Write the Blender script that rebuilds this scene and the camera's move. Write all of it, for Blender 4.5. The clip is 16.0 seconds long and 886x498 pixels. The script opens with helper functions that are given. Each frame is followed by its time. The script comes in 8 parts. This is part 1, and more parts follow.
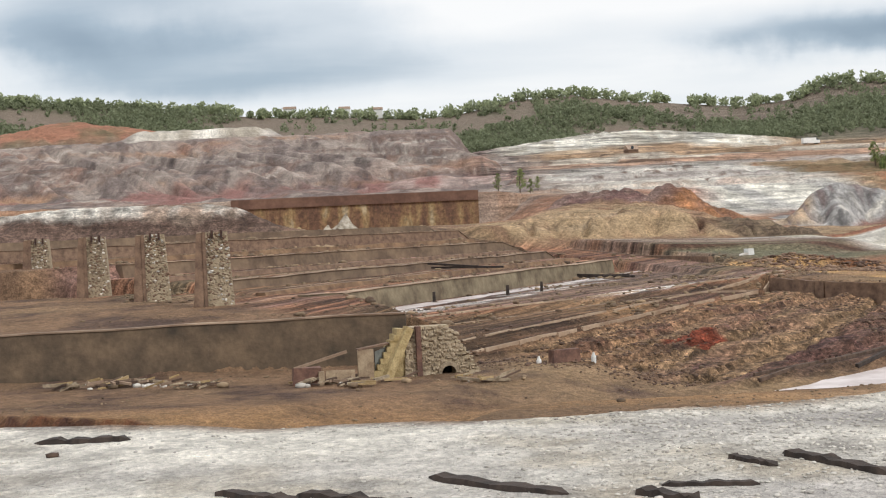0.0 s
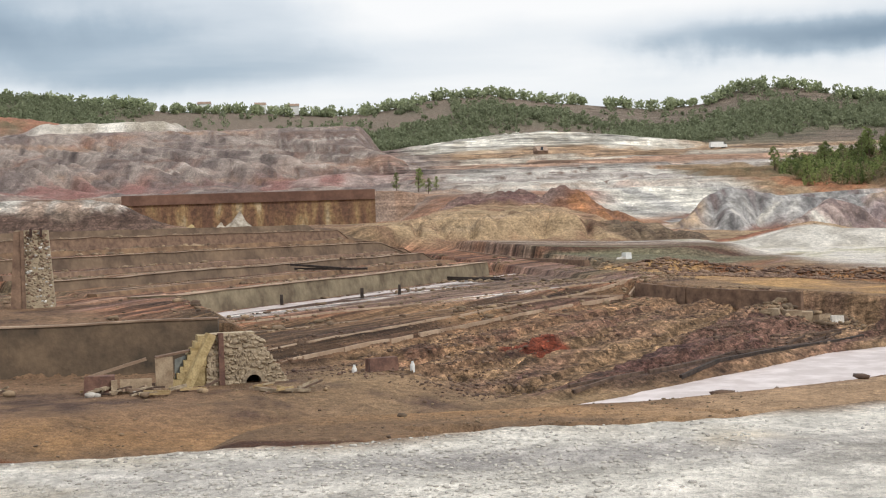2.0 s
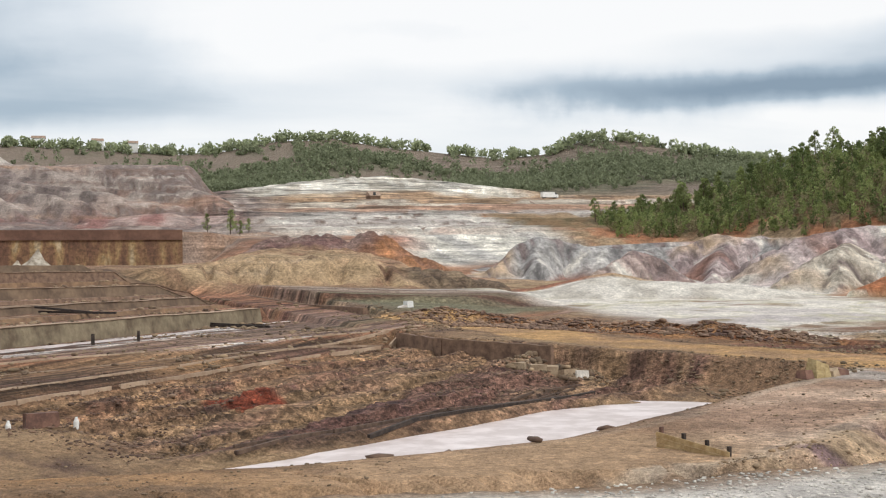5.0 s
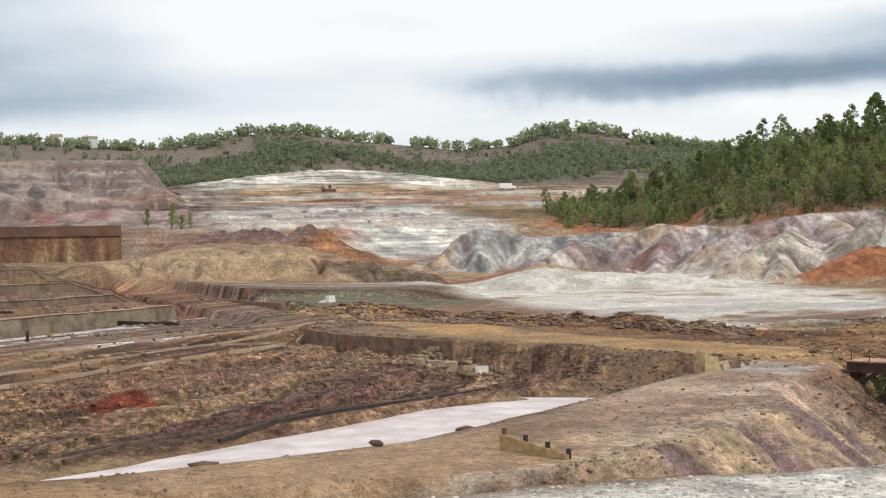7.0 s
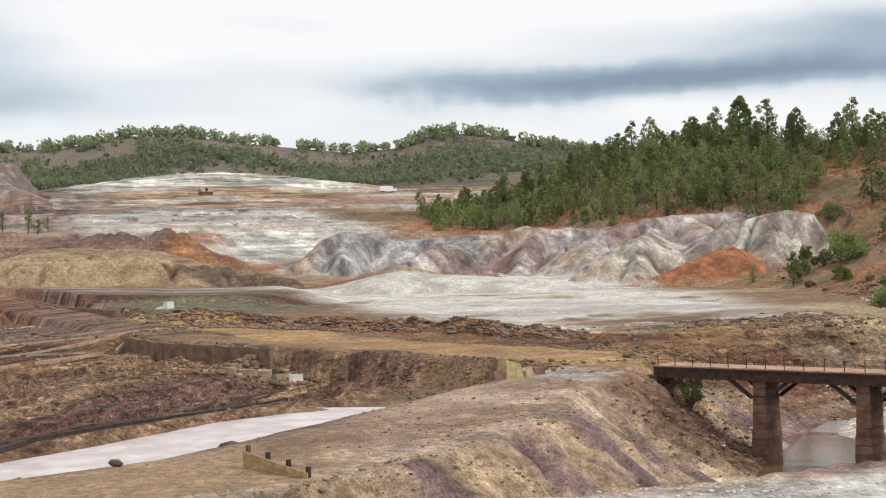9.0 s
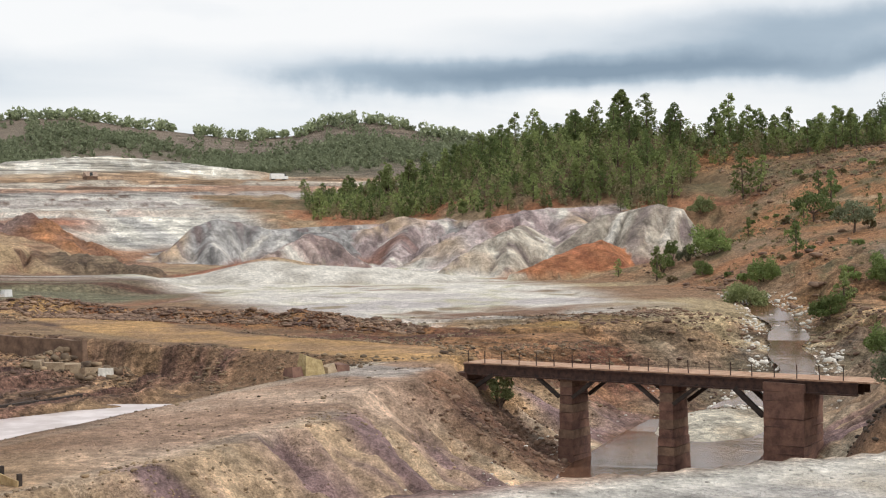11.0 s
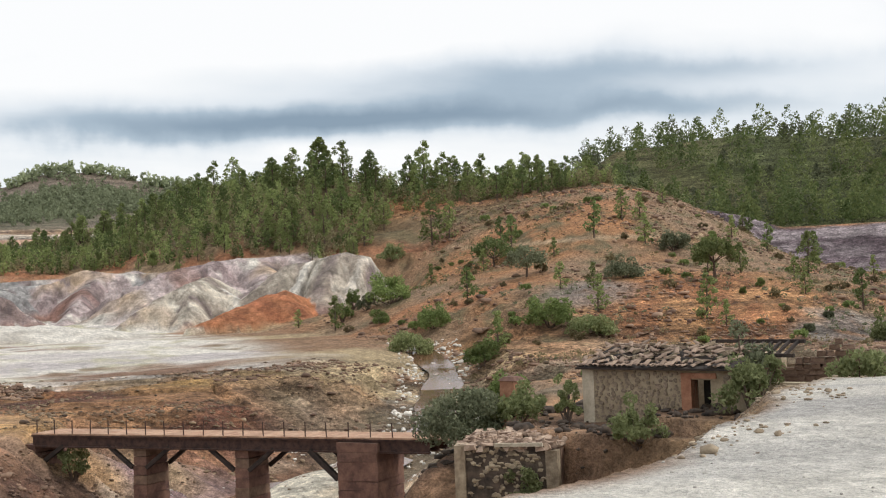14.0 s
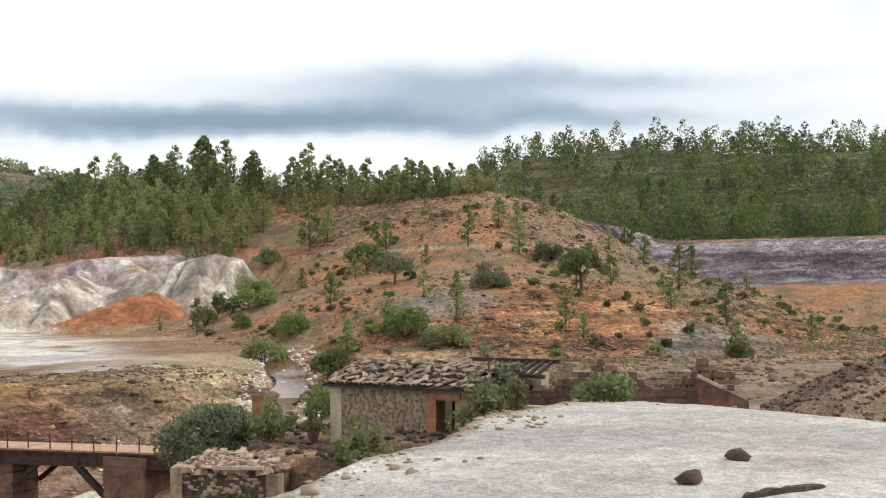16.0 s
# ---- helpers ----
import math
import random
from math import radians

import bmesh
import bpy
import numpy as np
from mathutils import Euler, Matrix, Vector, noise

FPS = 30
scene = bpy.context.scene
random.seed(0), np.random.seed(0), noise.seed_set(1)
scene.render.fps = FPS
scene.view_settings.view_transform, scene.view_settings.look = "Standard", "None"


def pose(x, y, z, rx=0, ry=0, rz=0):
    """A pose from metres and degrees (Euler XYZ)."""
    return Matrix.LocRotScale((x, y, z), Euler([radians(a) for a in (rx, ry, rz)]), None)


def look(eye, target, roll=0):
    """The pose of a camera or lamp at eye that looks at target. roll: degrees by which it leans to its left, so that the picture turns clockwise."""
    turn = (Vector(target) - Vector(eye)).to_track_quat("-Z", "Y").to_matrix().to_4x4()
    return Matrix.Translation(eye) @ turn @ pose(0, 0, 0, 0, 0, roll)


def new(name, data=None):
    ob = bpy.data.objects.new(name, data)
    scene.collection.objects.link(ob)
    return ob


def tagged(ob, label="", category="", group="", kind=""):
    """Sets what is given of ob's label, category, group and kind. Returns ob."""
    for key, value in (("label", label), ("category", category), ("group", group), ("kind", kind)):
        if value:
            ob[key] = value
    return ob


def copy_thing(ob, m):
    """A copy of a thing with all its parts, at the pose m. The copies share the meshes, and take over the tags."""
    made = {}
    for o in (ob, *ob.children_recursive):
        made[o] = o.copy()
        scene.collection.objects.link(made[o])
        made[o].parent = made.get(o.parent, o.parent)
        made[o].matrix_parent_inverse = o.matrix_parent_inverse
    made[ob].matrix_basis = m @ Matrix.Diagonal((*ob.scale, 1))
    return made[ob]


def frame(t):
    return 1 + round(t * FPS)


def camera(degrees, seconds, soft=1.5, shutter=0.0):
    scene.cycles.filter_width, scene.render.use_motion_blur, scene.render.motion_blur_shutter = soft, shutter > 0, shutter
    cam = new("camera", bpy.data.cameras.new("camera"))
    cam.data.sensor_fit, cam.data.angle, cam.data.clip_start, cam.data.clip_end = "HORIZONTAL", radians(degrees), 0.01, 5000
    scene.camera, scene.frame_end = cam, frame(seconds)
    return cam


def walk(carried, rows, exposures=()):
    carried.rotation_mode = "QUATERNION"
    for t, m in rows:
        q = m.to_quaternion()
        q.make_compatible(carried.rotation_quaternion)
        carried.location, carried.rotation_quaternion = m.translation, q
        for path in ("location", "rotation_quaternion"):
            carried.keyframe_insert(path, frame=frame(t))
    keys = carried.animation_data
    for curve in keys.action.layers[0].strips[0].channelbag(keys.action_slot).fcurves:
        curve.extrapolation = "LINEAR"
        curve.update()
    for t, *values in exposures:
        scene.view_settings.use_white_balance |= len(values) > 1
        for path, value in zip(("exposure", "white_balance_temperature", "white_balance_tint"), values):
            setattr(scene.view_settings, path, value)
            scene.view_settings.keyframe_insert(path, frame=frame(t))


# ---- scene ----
cam = camera(38.3, 16.0, soft=1.15)
METRES, EYE, TILT, LEAN, TURN = 56.0, 12.0, -0.9, 2.5, 0.0
ROWS = [
    (0.0, 0.0, 0.0, 0.0, 0.0, 0.0, -0.0),
    (0.5, 0.0285, 0.0134, 0.0017, -1.56, 0.26, -0.76),
    (1.0, 0.0567, 0.0266, 0.003, -2.92, 0.68, -0.05),
    (1.5, 0.0847, 0.0399, 0.0043, -3.68, -0.83, -0.14),
    (2.0, 0.1131, 0.0517, 0.0059, -3.36, -0.04, -0.67),
    (2.5, 0.1419, 0.0639, 0.0073, -3.71, -0.22, 0.39),
    (3.0, 0.1711, 0.0761, 0.0084, -5.24, -0.12, 0.53),
    (3.5, 0.1999, 0.0868, 0.0098, -6.9, 0.13, 0.05),
    (4.0, 0.2289, 0.0978, 0.0113, -8.51, 0.76, -0.94),
    (4.2, 0.2408, 0.1016, 0.0118, -8.9, 1.16, -1.17),
    (6.3, 0.3652, 0.1409, 0.0175, -10.45, 2.43, -2.08),
    (6.5, 0.3771, 0.1447, 0.018, -10.79, 1.88, -1.31),
    (7.0, 0.407, 0.1523, 0.0197, -11.02, 1.8, -1.11),
    (7.5, 0.4374, 0.1608, 0.0207, -12.68, 1.2, -0.08),
    (8.0, 0.4676, 0.1687, 0.022, -13.99, 0.91, -0.19),
    (8.5, 0.4981, 0.1747, 0.0235, -14.52, 1.96, -1.42),
    (9.0, 0.5283, 0.1814, 0.0247, -15.62, 2.0, -0.67),
    (9.2, 0.5407, 0.1834, 0.0253, -16.23, 1.57, -0.64),
    (11.3, 0.6705, 0.2038, 0.0314, -20.14, 1.75, -1.6),
    (11.5, 0.6829, 0.2058, 0.032, -20.41, 1.84, -1.76),
    (12.0, 0.7141, 0.2089, 0.0338, -21.73, 2.28, -1.28),
    (12.5, 0.7451, 0.2104, 0.0354, -23.17, 4.23, -0.62),
    (13.0, 0.7769, 0.2132, 0.0365, -23.88, 4.31, -1.68),
    (13.5, 0.8092, 0.216, 0.0376, -28.56, 3.79, 0.14),
    (14.0, 0.8414, 0.217, 0.0389, -31.19, 3.9, 0.51),
    (14.5, 0.872, 0.2158, 0.0403, -31.92, 5.1, -0.84),
    (15.0, 0.9022, 0.2135, 0.0417, -33.02, 5.73, -0.0),
    (15.5, 0.9331, 0.2115, 0.043, -33.78, 4.63, -0.68),
    (16.0, 0.9644, 0.2083, 0.0445, -35.16, 4.16, -0.81),
]
walk(cam, [(t, pose(0, 0, EYE, TILT, LEAN, TURN) @ pose(METRES * x, METRES * y, METRES * z, 90 + pitch, roll, yaw)) for t, x, y, z, yaw, pitch, roll in ROWS], [(0.0, -0.03), (8.0, -0.04), (12.5, -0.05), (14.0, 0.0), (15.0, 0.12), (16.0, 0.16)])

# ---- light ----
SUN_EL, SUN_AZ = 42.0, 132.0
world = bpy.data.worlds.new("overcast_sky")
scene.world = world
world.use_nodes = True


def build_sky():
    nt = world.node_tree
    nt.nodes.clear()
    N, L = nt.nodes.new, nt.links.new
    out, bg = N("ShaderNodeOutputWorld"), N("ShaderNodeBackground")
    sky = N("ShaderNodeTexSky")
    sky.sky_type = "NISHITA"
    sky.sun_disc = False
    sky.sun_elevation, sky.sun_rotation = radians(SUN_EL), radians(SUN_AZ)
    sky_gain = N("ShaderNodeMix")
    sky_gain.data_type, sky_gain.blend_type = "RGBA", "MULTIPLY"
    sky_gain.inputs[0].default_value = 1.0
    sky_gain.inputs[7].default_value = (0.10, 0.10, 0.10, 1)
    L(sky.outputs[0], sky_gain.inputs[6])
    geo = N("ShaderNodeTexCoord")
    sep = N("ShaderNodeSeparateXYZ")
    L(geo.outputs["Generated"], sep.inputs[0])
    # the cloud deck as a plane overhead: x/z, y/z
    zz = N("ShaderNodeMath"); zz.operation = "MAXIMUM"; zz.inputs[1].default_value = 0.0
    L(sep.outputs[2], zz.inputs[0])
    za = N("ShaderNodeMath"); za.operation = "ADD"; za.inputs[1].default_value = 0.16
    L(zz.outputs[0], za.inputs[0])
    dx = N("ShaderNodeMath"); dx.operation = "DIVIDE"
    dy = N("ShaderNodeMath"); dy.operation = "DIVIDE"
    L(sep.outputs[0], dx.inputs[0]); L(za.outputs[0], dx.inputs[1])
    L(sep.outputs[1], dy.inputs[0]); L(za.outputs[0], dy.inputs[1])
    comb = N("ShaderNodeCombineXYZ")
    L(dx.outputs[0], comb.inputs[0]); L(dy.outputs[0], comb.inputs[1])
    mp = N("ShaderNodeMapping")
    mp.inputs["Location"].default_value = CLOUD_SHIFT
    mp.inputs["Rotation"].default_value = (0, 0, radians(CLOUD_TURN))
    mp.inputs["Scale"].default_value = (0.55, 1.0, 1.0)
    L(comb.outputs[0], mp.inputs[0])
    n1 = N("ShaderNodeTexNoise")
    n1.inputs["Scale"].default_value, n1.inputs["Detail"].default_value = 0.75, 6
    n1.inputs["Roughness"].default_value, n1.inputs["Distortion"].default_value = 0.5, 0.5
    L(mp.outputs[0], n1.inputs["Vector"])
    n2 = N("ShaderNodeTexNoise")
    n2.inputs["Scale"].default_value, n2.inputs["Detail"].default_value = 2.6, 5
    L(mp.outputs[0], n2.inputs["Vector"])
    mixn = N("ShaderNodeMath"); mixn.operation = "MULTIPLY_ADD"
    mixn.inputs[1].default_value = 0.28
    L(n2.outputs[0], mixn.inputs[0]); L(n1.outputs[0], mixn.inputs[2])
    # long streaks of darker cloud: (azimuth, elevation, half length, half height, depth)
    def op(kind, p, q=None):
        m = N("ShaderNodeMath")
        m.operation = kind
        for i, w in enumerate((p, q)):
            if w is None:
                continue
            if isinstance(w, (int, float)):
                m.inputs[i].default_value = w
            else:
                L(w, m.inputs[i])
        return m.outputs[0]
    az = op("MULTIPLY", op("ARCTAN2", sep.outputs[0], sep.outputs[1]), 57.2958)
    el = op("MULTIPLY", op("ARCSINE", sep.outputs[2]), 57.2958)
    n3 = N("ShaderNodeTexNoise")
    n3.inputs["Scale"].default_value, n3.inputs["Detail"].default_value, n3.inputs["Roughness"].default_value = 7.0, 6, 0.55
    L(geo.outputs["Generated"], n3.inputs["Vector"])
    wob = op("SUBTRACT", n3.outputs[0], 0.5)
    el = op("ADD", el, op("MULTIPLY", wob, 2.6))
    az = op("ADD", az, op("MULTIPLY", wob, 14.0))
    field = op("ADD", op("MULTIPLY", mixn.outputs[0], 0.55), 0.40)
    for a0, e0, sa, se, depth in STREAKS:
        ga = op("DIVIDE", op("SUBTRACT", az, a0), sa)
        ge = op("DIVIDE", op("SUBTRACT", el, e0), se)
        g = op("EXPONENT", op("MULTIPLY", op("ADD", op("MULTIPLY", ga, ga), op("MULTIPLY", ge, ge)), -1.0))
        field = op("SUBTRACT", field, op("MULTIPLY", g, depth))
    ramp = N("ShaderNodeValToRGB")
    cr = ramp.color_ramp
    cr.elements[0].position, cr.elements[0].color = 0.28, (0.25, 0.33, 0.42, 1)
    cr.elements[1].position, cr.elements[1].color = 0.78, (1.0, 1.0, 1.0, 1)
    e = cr.elements.new(0.45); e.color = (0.42, 0.51, 0.60, 1)
    e = cr.elements.new(0.60); e.color = (0.76, 0.81, 0.86, 1)
    L(field, ramp.inputs[0])
    mix = N("ShaderNodeMix")
    mix.data_type = "RGBA"
    mix.inputs[0].default_value = 0.90
    L(sky_gain.outputs[2], mix.inputs[6]); L(ramp.outputs[0], mix.inputs[7])
    L(mix.outputs[2], bg.inputs[0])
    bg.inputs[1].default_value = SKY_STRENGTH
    L(bg.outputs[0], out.inputs[0])


CLOUD_SHIFT, CLOUD_TURN, SKY_STRENGTH = (3.1, 1.7, 0.0), 35.0, 1.05
STREAKS = [(-14, 11.5, 9, 2.2, 0.20), (-10, 6.8, 7, 0.8, 0.18), (-4, 9.5, 4, 1.0, 0.14), (33, 9.6, 12, 0.9, 0.24), (20, 7.0, 6, 0.5, 0.12), (40, 7.6, 10, 0.5, 0.16), (9, 10.5, 5, 0.7, 0.10), (24, 7.7, 11, 0.75, 0.42), (34, 8.3, 13, 0.9, 0.22), (-15, 8.6, 7, 1.3, 0.34), (-2, 7.6, 7, 1.2, 0.20), (15, 8.2, 6, 0.9, 0.16), (44, 9.2, 9, 0.6, 0.12), (-60, 10, 20, 3, 0.3), (110, 14, 30, 4, 0.3), (190, 12, 40, 4, 0.3)]
build_sky()
sun = new("sun", bpy.data.lights.new("sun", "SUN"))
sun.data.energy, sun.data.angle, sun.data.color = 1.75, radians(10), (1.0, 0.97, 0.92)
sun.matrix_world = look((0, 0, 50), (math.sin(radians(SUN_AZ)) * -50, math.cos(radians(SUN_AZ)) * -50, 50 - 50 * math.tan(radians(SUN_EL))))

# ---- noise and shapes ----
RNG = np.random.RandomState(7)
LATTICE = RNG.rand(256, 256)


def value_noise(x, y):
    xi, yi = np.floor(x).astype(int), np.floor(y).astype(int)
    fx, fy = x - xi, y - yi
    fx, fy = fx * fx * (3 - 2 * fx), fy * fy * (3 - 2 * fy)
    g = lambda i, j: LATTICE[i & 255, j & 255]
    return (g(xi, yi) * (1 - fx) + g(xi + 1, yi) * fx) * (1 - fy) + (g(xi, yi + 1) * (1 - fx) + g(xi + 1, yi + 1) * fx) * fy - 0.5


def fbm(x, y, size, octaves=4, seed=0):
    """Noise of about -0.5 to 0.5 with lumps of that many metres."""
    out, amp, tot = 0.0, 1.0, 0.0
    for k in range(octaves):
        f = 2.0 ** k / size
        out = out + amp * value_noise(x * f + 17.3 * (k + seed), y * f + 41.7 * (k + 1) - 9.1 * seed)
        tot += amp
        amp *= 0.5
    return out / tot * 1.4


def ramp01(a, b, x):
    t = np.clip((x - a) / (b - a), 0, 1)
    return t * t * (3 - 2 * t)


def mixed(a, b, t):
    return a + (b - a) * t


def inter(x, xs, ys):
    return np.interp(x, xs, ys)


def to_uv(x, y):
    return 0.77 * x + 0.64 * y, -0.64 * x + 0.77 * y


def from_uv(u, v):
    d = 0.77 * 0.77 + 0.64 * 0.64
    return (0.77 * u - 0.64 * v) / d, (0.64 * u + 0.77 * v) / d


def segment_distance(x, y, pts):
    """Distance to a polyline, and the height of its nearest point."""
    best, bz = np.full(np.shape(x), 1e9), np.zeros(np.shape(x))
    for (ax, ay, az), (bx, by, bz_) in zip(pts, pts[1:]):
        dx, dy = bx - ax, by - ay
        t = np.clip(((x - ax) * dx + (y - ay) * dy) / (dx * dx + dy * dy), 0, 1)
        d = np.hypot(x - ax - t * dx, y - ay - t * dy)
        bz = np.where(d < best, az + t * (bz_ - az), bz)
        best = np.minimum(d, best)
    return best, bz


WOOD_CREST = [(196, 203, 30.0), (188, 222, 31.5), (163, 255, 34.5), (156, 288, 35.5), (140, 312, 29.0), (118, 326, 23.0), (96, 334, 19.0)]
RIVER = [(20, 38, -1.2), (40, 43, -1.0), (60, 59, -0.9), (72, 75, -0.7), (80, 83.5, -0.4), (88, 90, 0.2), (97, 98, 1.0), (104, 107, 1.8), (109.5, 116.5, 2.5), (116, 127, 3.8), (122, 142, 6.0)]


def bench_edge(x):
    return inter(x, [-60, -30, -9, 0, 10, 20, 30, 50, 60, 64, 70, 76, 80, 82, 83.5, 90], [31, 28, 25.6, 23.6, 25.4, 26.6, 28, 28.9, 30.2, 32.0, 35.4, 40.0, 42.4, 41.0, 24.0, 20.0])


def bump(x, y, cx, cy, rx, ry, turn=0.0, sharp=1.0):
    """1 in the middle of an ellipse, 0 at its rim."""
    c, s = math.cos(radians(turn)), math.sin(radians(turn))
    dx, dy = x - cx, y - cy
    a, b = (dx * c + dy * s) / rx, (-dx * s + dy * c) / ry
    return np.clip(1 - np.hypot(a, b), 0, 1) ** sharp


HILL_AZ = [-60, -19, -15, -9.4, -2, 0, 2.4, 4.7, 7, 12, 14, 16, 18, 20, 23, 30, 60]
HILL_EL = [5.6, 6.25, 6.25, 5.5, 5.2, 5.4, 5.9, 6.1, 5.6, 5.2, 5.25, 5.75, 5.7, 5.2, 4.8, 4.6, 4.6]
# crests and spurs of the spoil heaps: points, side slope, kind of spoil
SPOILS = [
    ([(68, 245, 12.2), (73, 248, 16.4), (78, 250, 17.9), (83, 251, 16.8), (88, 248, 15.6), (96, 250, 14.9)], 0.80, 0),
    ([(78, 250, 17.2), (75, 240, 12.6)], 0.95, 0),
    ([(88, 248, 15.4), (97, 246, 15.0), (104, 250, 15.6)], 0.60, 0),
    ([(83, 223, 11.6), (89.5, 228, 14.8), (94, 227, 13.2), (98, 222, 9.6)], 0.78, 2),
    ([(104, 246, 15.6), (111.8, 247, 18.1), (116, 244, 17.2), (120.3, 246, 17.7), (125, 240, 15.6)], 0.66, 3),
    ([(112, 246, 17.6), (107, 232, 12.6), (102, 220, 8.4)], 0.74, 3),
    ([(120, 244, 17.0), (117, 231, 13.0), (111, 218, 8.6)], 0.74, 0),
    ([(126, 215, 15.6), (119, 207, 14.9), (113, 206, 12.3), (107, 203.5, 8.6)], 0.80, 1),
    ([(119, 207, 14.9), (115, 200, 10.6), (111.5, 195, 7.4)], 0.85, 1),
    ([(122, 211, 15.0), (124.5, 203, 11.4)], 0.85, 1),
    ([(121, 224, 16.9), (128, 224, 18.2), (135, 226, 18.9), (146, 222, 19.2)], 0.52, 3),
    ([(130, 224, 18.0), (126, 213, 13.6)], 0.62, 3),
    ([(139, 223, 18.7), (134, 211, 14.4)], 0.62, 3),
    ([(134, 204, 17.0), (141, 197, 18.6), (144.5, 194, 17.6), (147, 191.5, 12.6)], 0.74, 1),
    ([(141, 197, 18.3), (136, 188, 11.6)], 0.80, 1),
    ([(136, 203, 17.4), (130, 199, 12.6)], 0.80, 1),
    ([(111, 187.5, 7.9), (117.5, 189.5, 10.0), (123.5, 191.5, 12.2), (127.5, 192.5, 12.9), (131, 191, 11.6), (136, 187.5, 8.6)], 0.52, 4),
]


def crest_distance(x, y, pts):
    """Distance to a crest, its height there, and a coordinate that runs along and round it."""
    best, bz, bq, run = np.full(np.shape(x), 1e9), np.zeros(np.shape(x)), np.zeros(np.shape(x)), 0.0
    for (ax, ay, az), (bx, by, bz_) in zip(pts, pts[1:]):
        dx, dy = bx - ax, by - ay
        l = math.hypot(dx, dy)
        t = np.clip(((x - ax) * dx + (y - ay) * dy) / (l * l), 0, 1)
        ox, oy = x - ax - t * dx, y - ay - t * dy
        d = np.hypot(ox, oy)
        near = d < best
        bz = np.where(near, az + t * (bz_ - az), bz)
        bq = np.where(near, run + t * l + 5.0 * np.arctan2(oy, ox), bq)
        best = np.minimum(d, best)
        run += l
    return best, bz, bq


def spoil_height(x, y, detail=False):
    """The row of gullied grey and white spoil heaps, above its foot."""
    h, kind, streak = np.zeros(np.shape(x)), np.zeros(np.shape(x)), np.zeros(np.shape(x))
    near = (x > 50) & (x < 172) & (y > 178) & (y < 272)
    if not np.any(near):
        return (h, kind, streak) if detail else h
    xs, ys = x[near], y[near]
    wx, wy = 4.2 * fbm(xs, ys, 13, 4, 5), 4.2 * fbm(xs, ys, 13, 4, 25)
    hh, kk, ss = np.zeros(np.shape(xs)), np.zeros(np.shape(xs)), np.zeros(np.shape(xs))
    for k, (pts, slope, col) in enumerate(SPOILS):
        d, zc, q = crest_distance(xs + wx, ys + wy, pts)
        f1 = fbm(q + 0.5 * wx + 40 * k, d * 0.10 + 7 * k, 5.5, 3, 13 + k)
        f2 = fbm(q + wy + 23 * k, d * 0.12 + 3 * k, 2.1, 3, 33 + k)
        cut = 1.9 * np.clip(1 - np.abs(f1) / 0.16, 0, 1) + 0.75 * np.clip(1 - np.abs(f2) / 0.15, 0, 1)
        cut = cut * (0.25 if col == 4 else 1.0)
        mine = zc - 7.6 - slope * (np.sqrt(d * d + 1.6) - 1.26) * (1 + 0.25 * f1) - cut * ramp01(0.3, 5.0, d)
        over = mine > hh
        # streak drops with the cut, so gully shade goes into the colour
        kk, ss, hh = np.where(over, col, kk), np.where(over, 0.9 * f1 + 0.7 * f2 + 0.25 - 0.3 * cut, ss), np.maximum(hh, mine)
    hh = np.maximum(hh + 0.5 * fbm(xs, ys, 2.5, 3, 28) * ramp01(0.5, 3, hh), 0.0)
    h[near], kind[near], streak[near] = hh, kk, ss
    return (h, kind, streak) if detail else h


# retaining walls of the terraces: v at u = 70, rise, far end, slant
TERRACES = [(87.0, 1.55, 118, 0.43), (93.0, 0.35, 122, 0.43), (100.0, 0.75, 126, 0.40), (108.0, 0.35, 128, 0.35), (115.0, 1.15, 131, 0.25), (125.0, 0.5, 133, 0.18), (132.0, 1.25, 134, 0.10), (143.5, 0.9, 133, 0.0)]


CUT_X, CUT_Y = [-22, -16, -12, -7, -2, 3, 9], [61.0, 56.8, 54.4, 52.9, 51.8, 50.4, 48.6]


def pit_lip(u):
    return inter(u, [44, 49, 67, 90, 126], [56, 57.4, 64.0, 72.2, 84.0])


def lip_line(u):
    return inter(u, [44, 59, 85, 115, 126], [69.5, 71.5, 75.8, 82.0, 85.0])


def channel_line(u):
    return 86.0 + 0.43 * (u - 70)


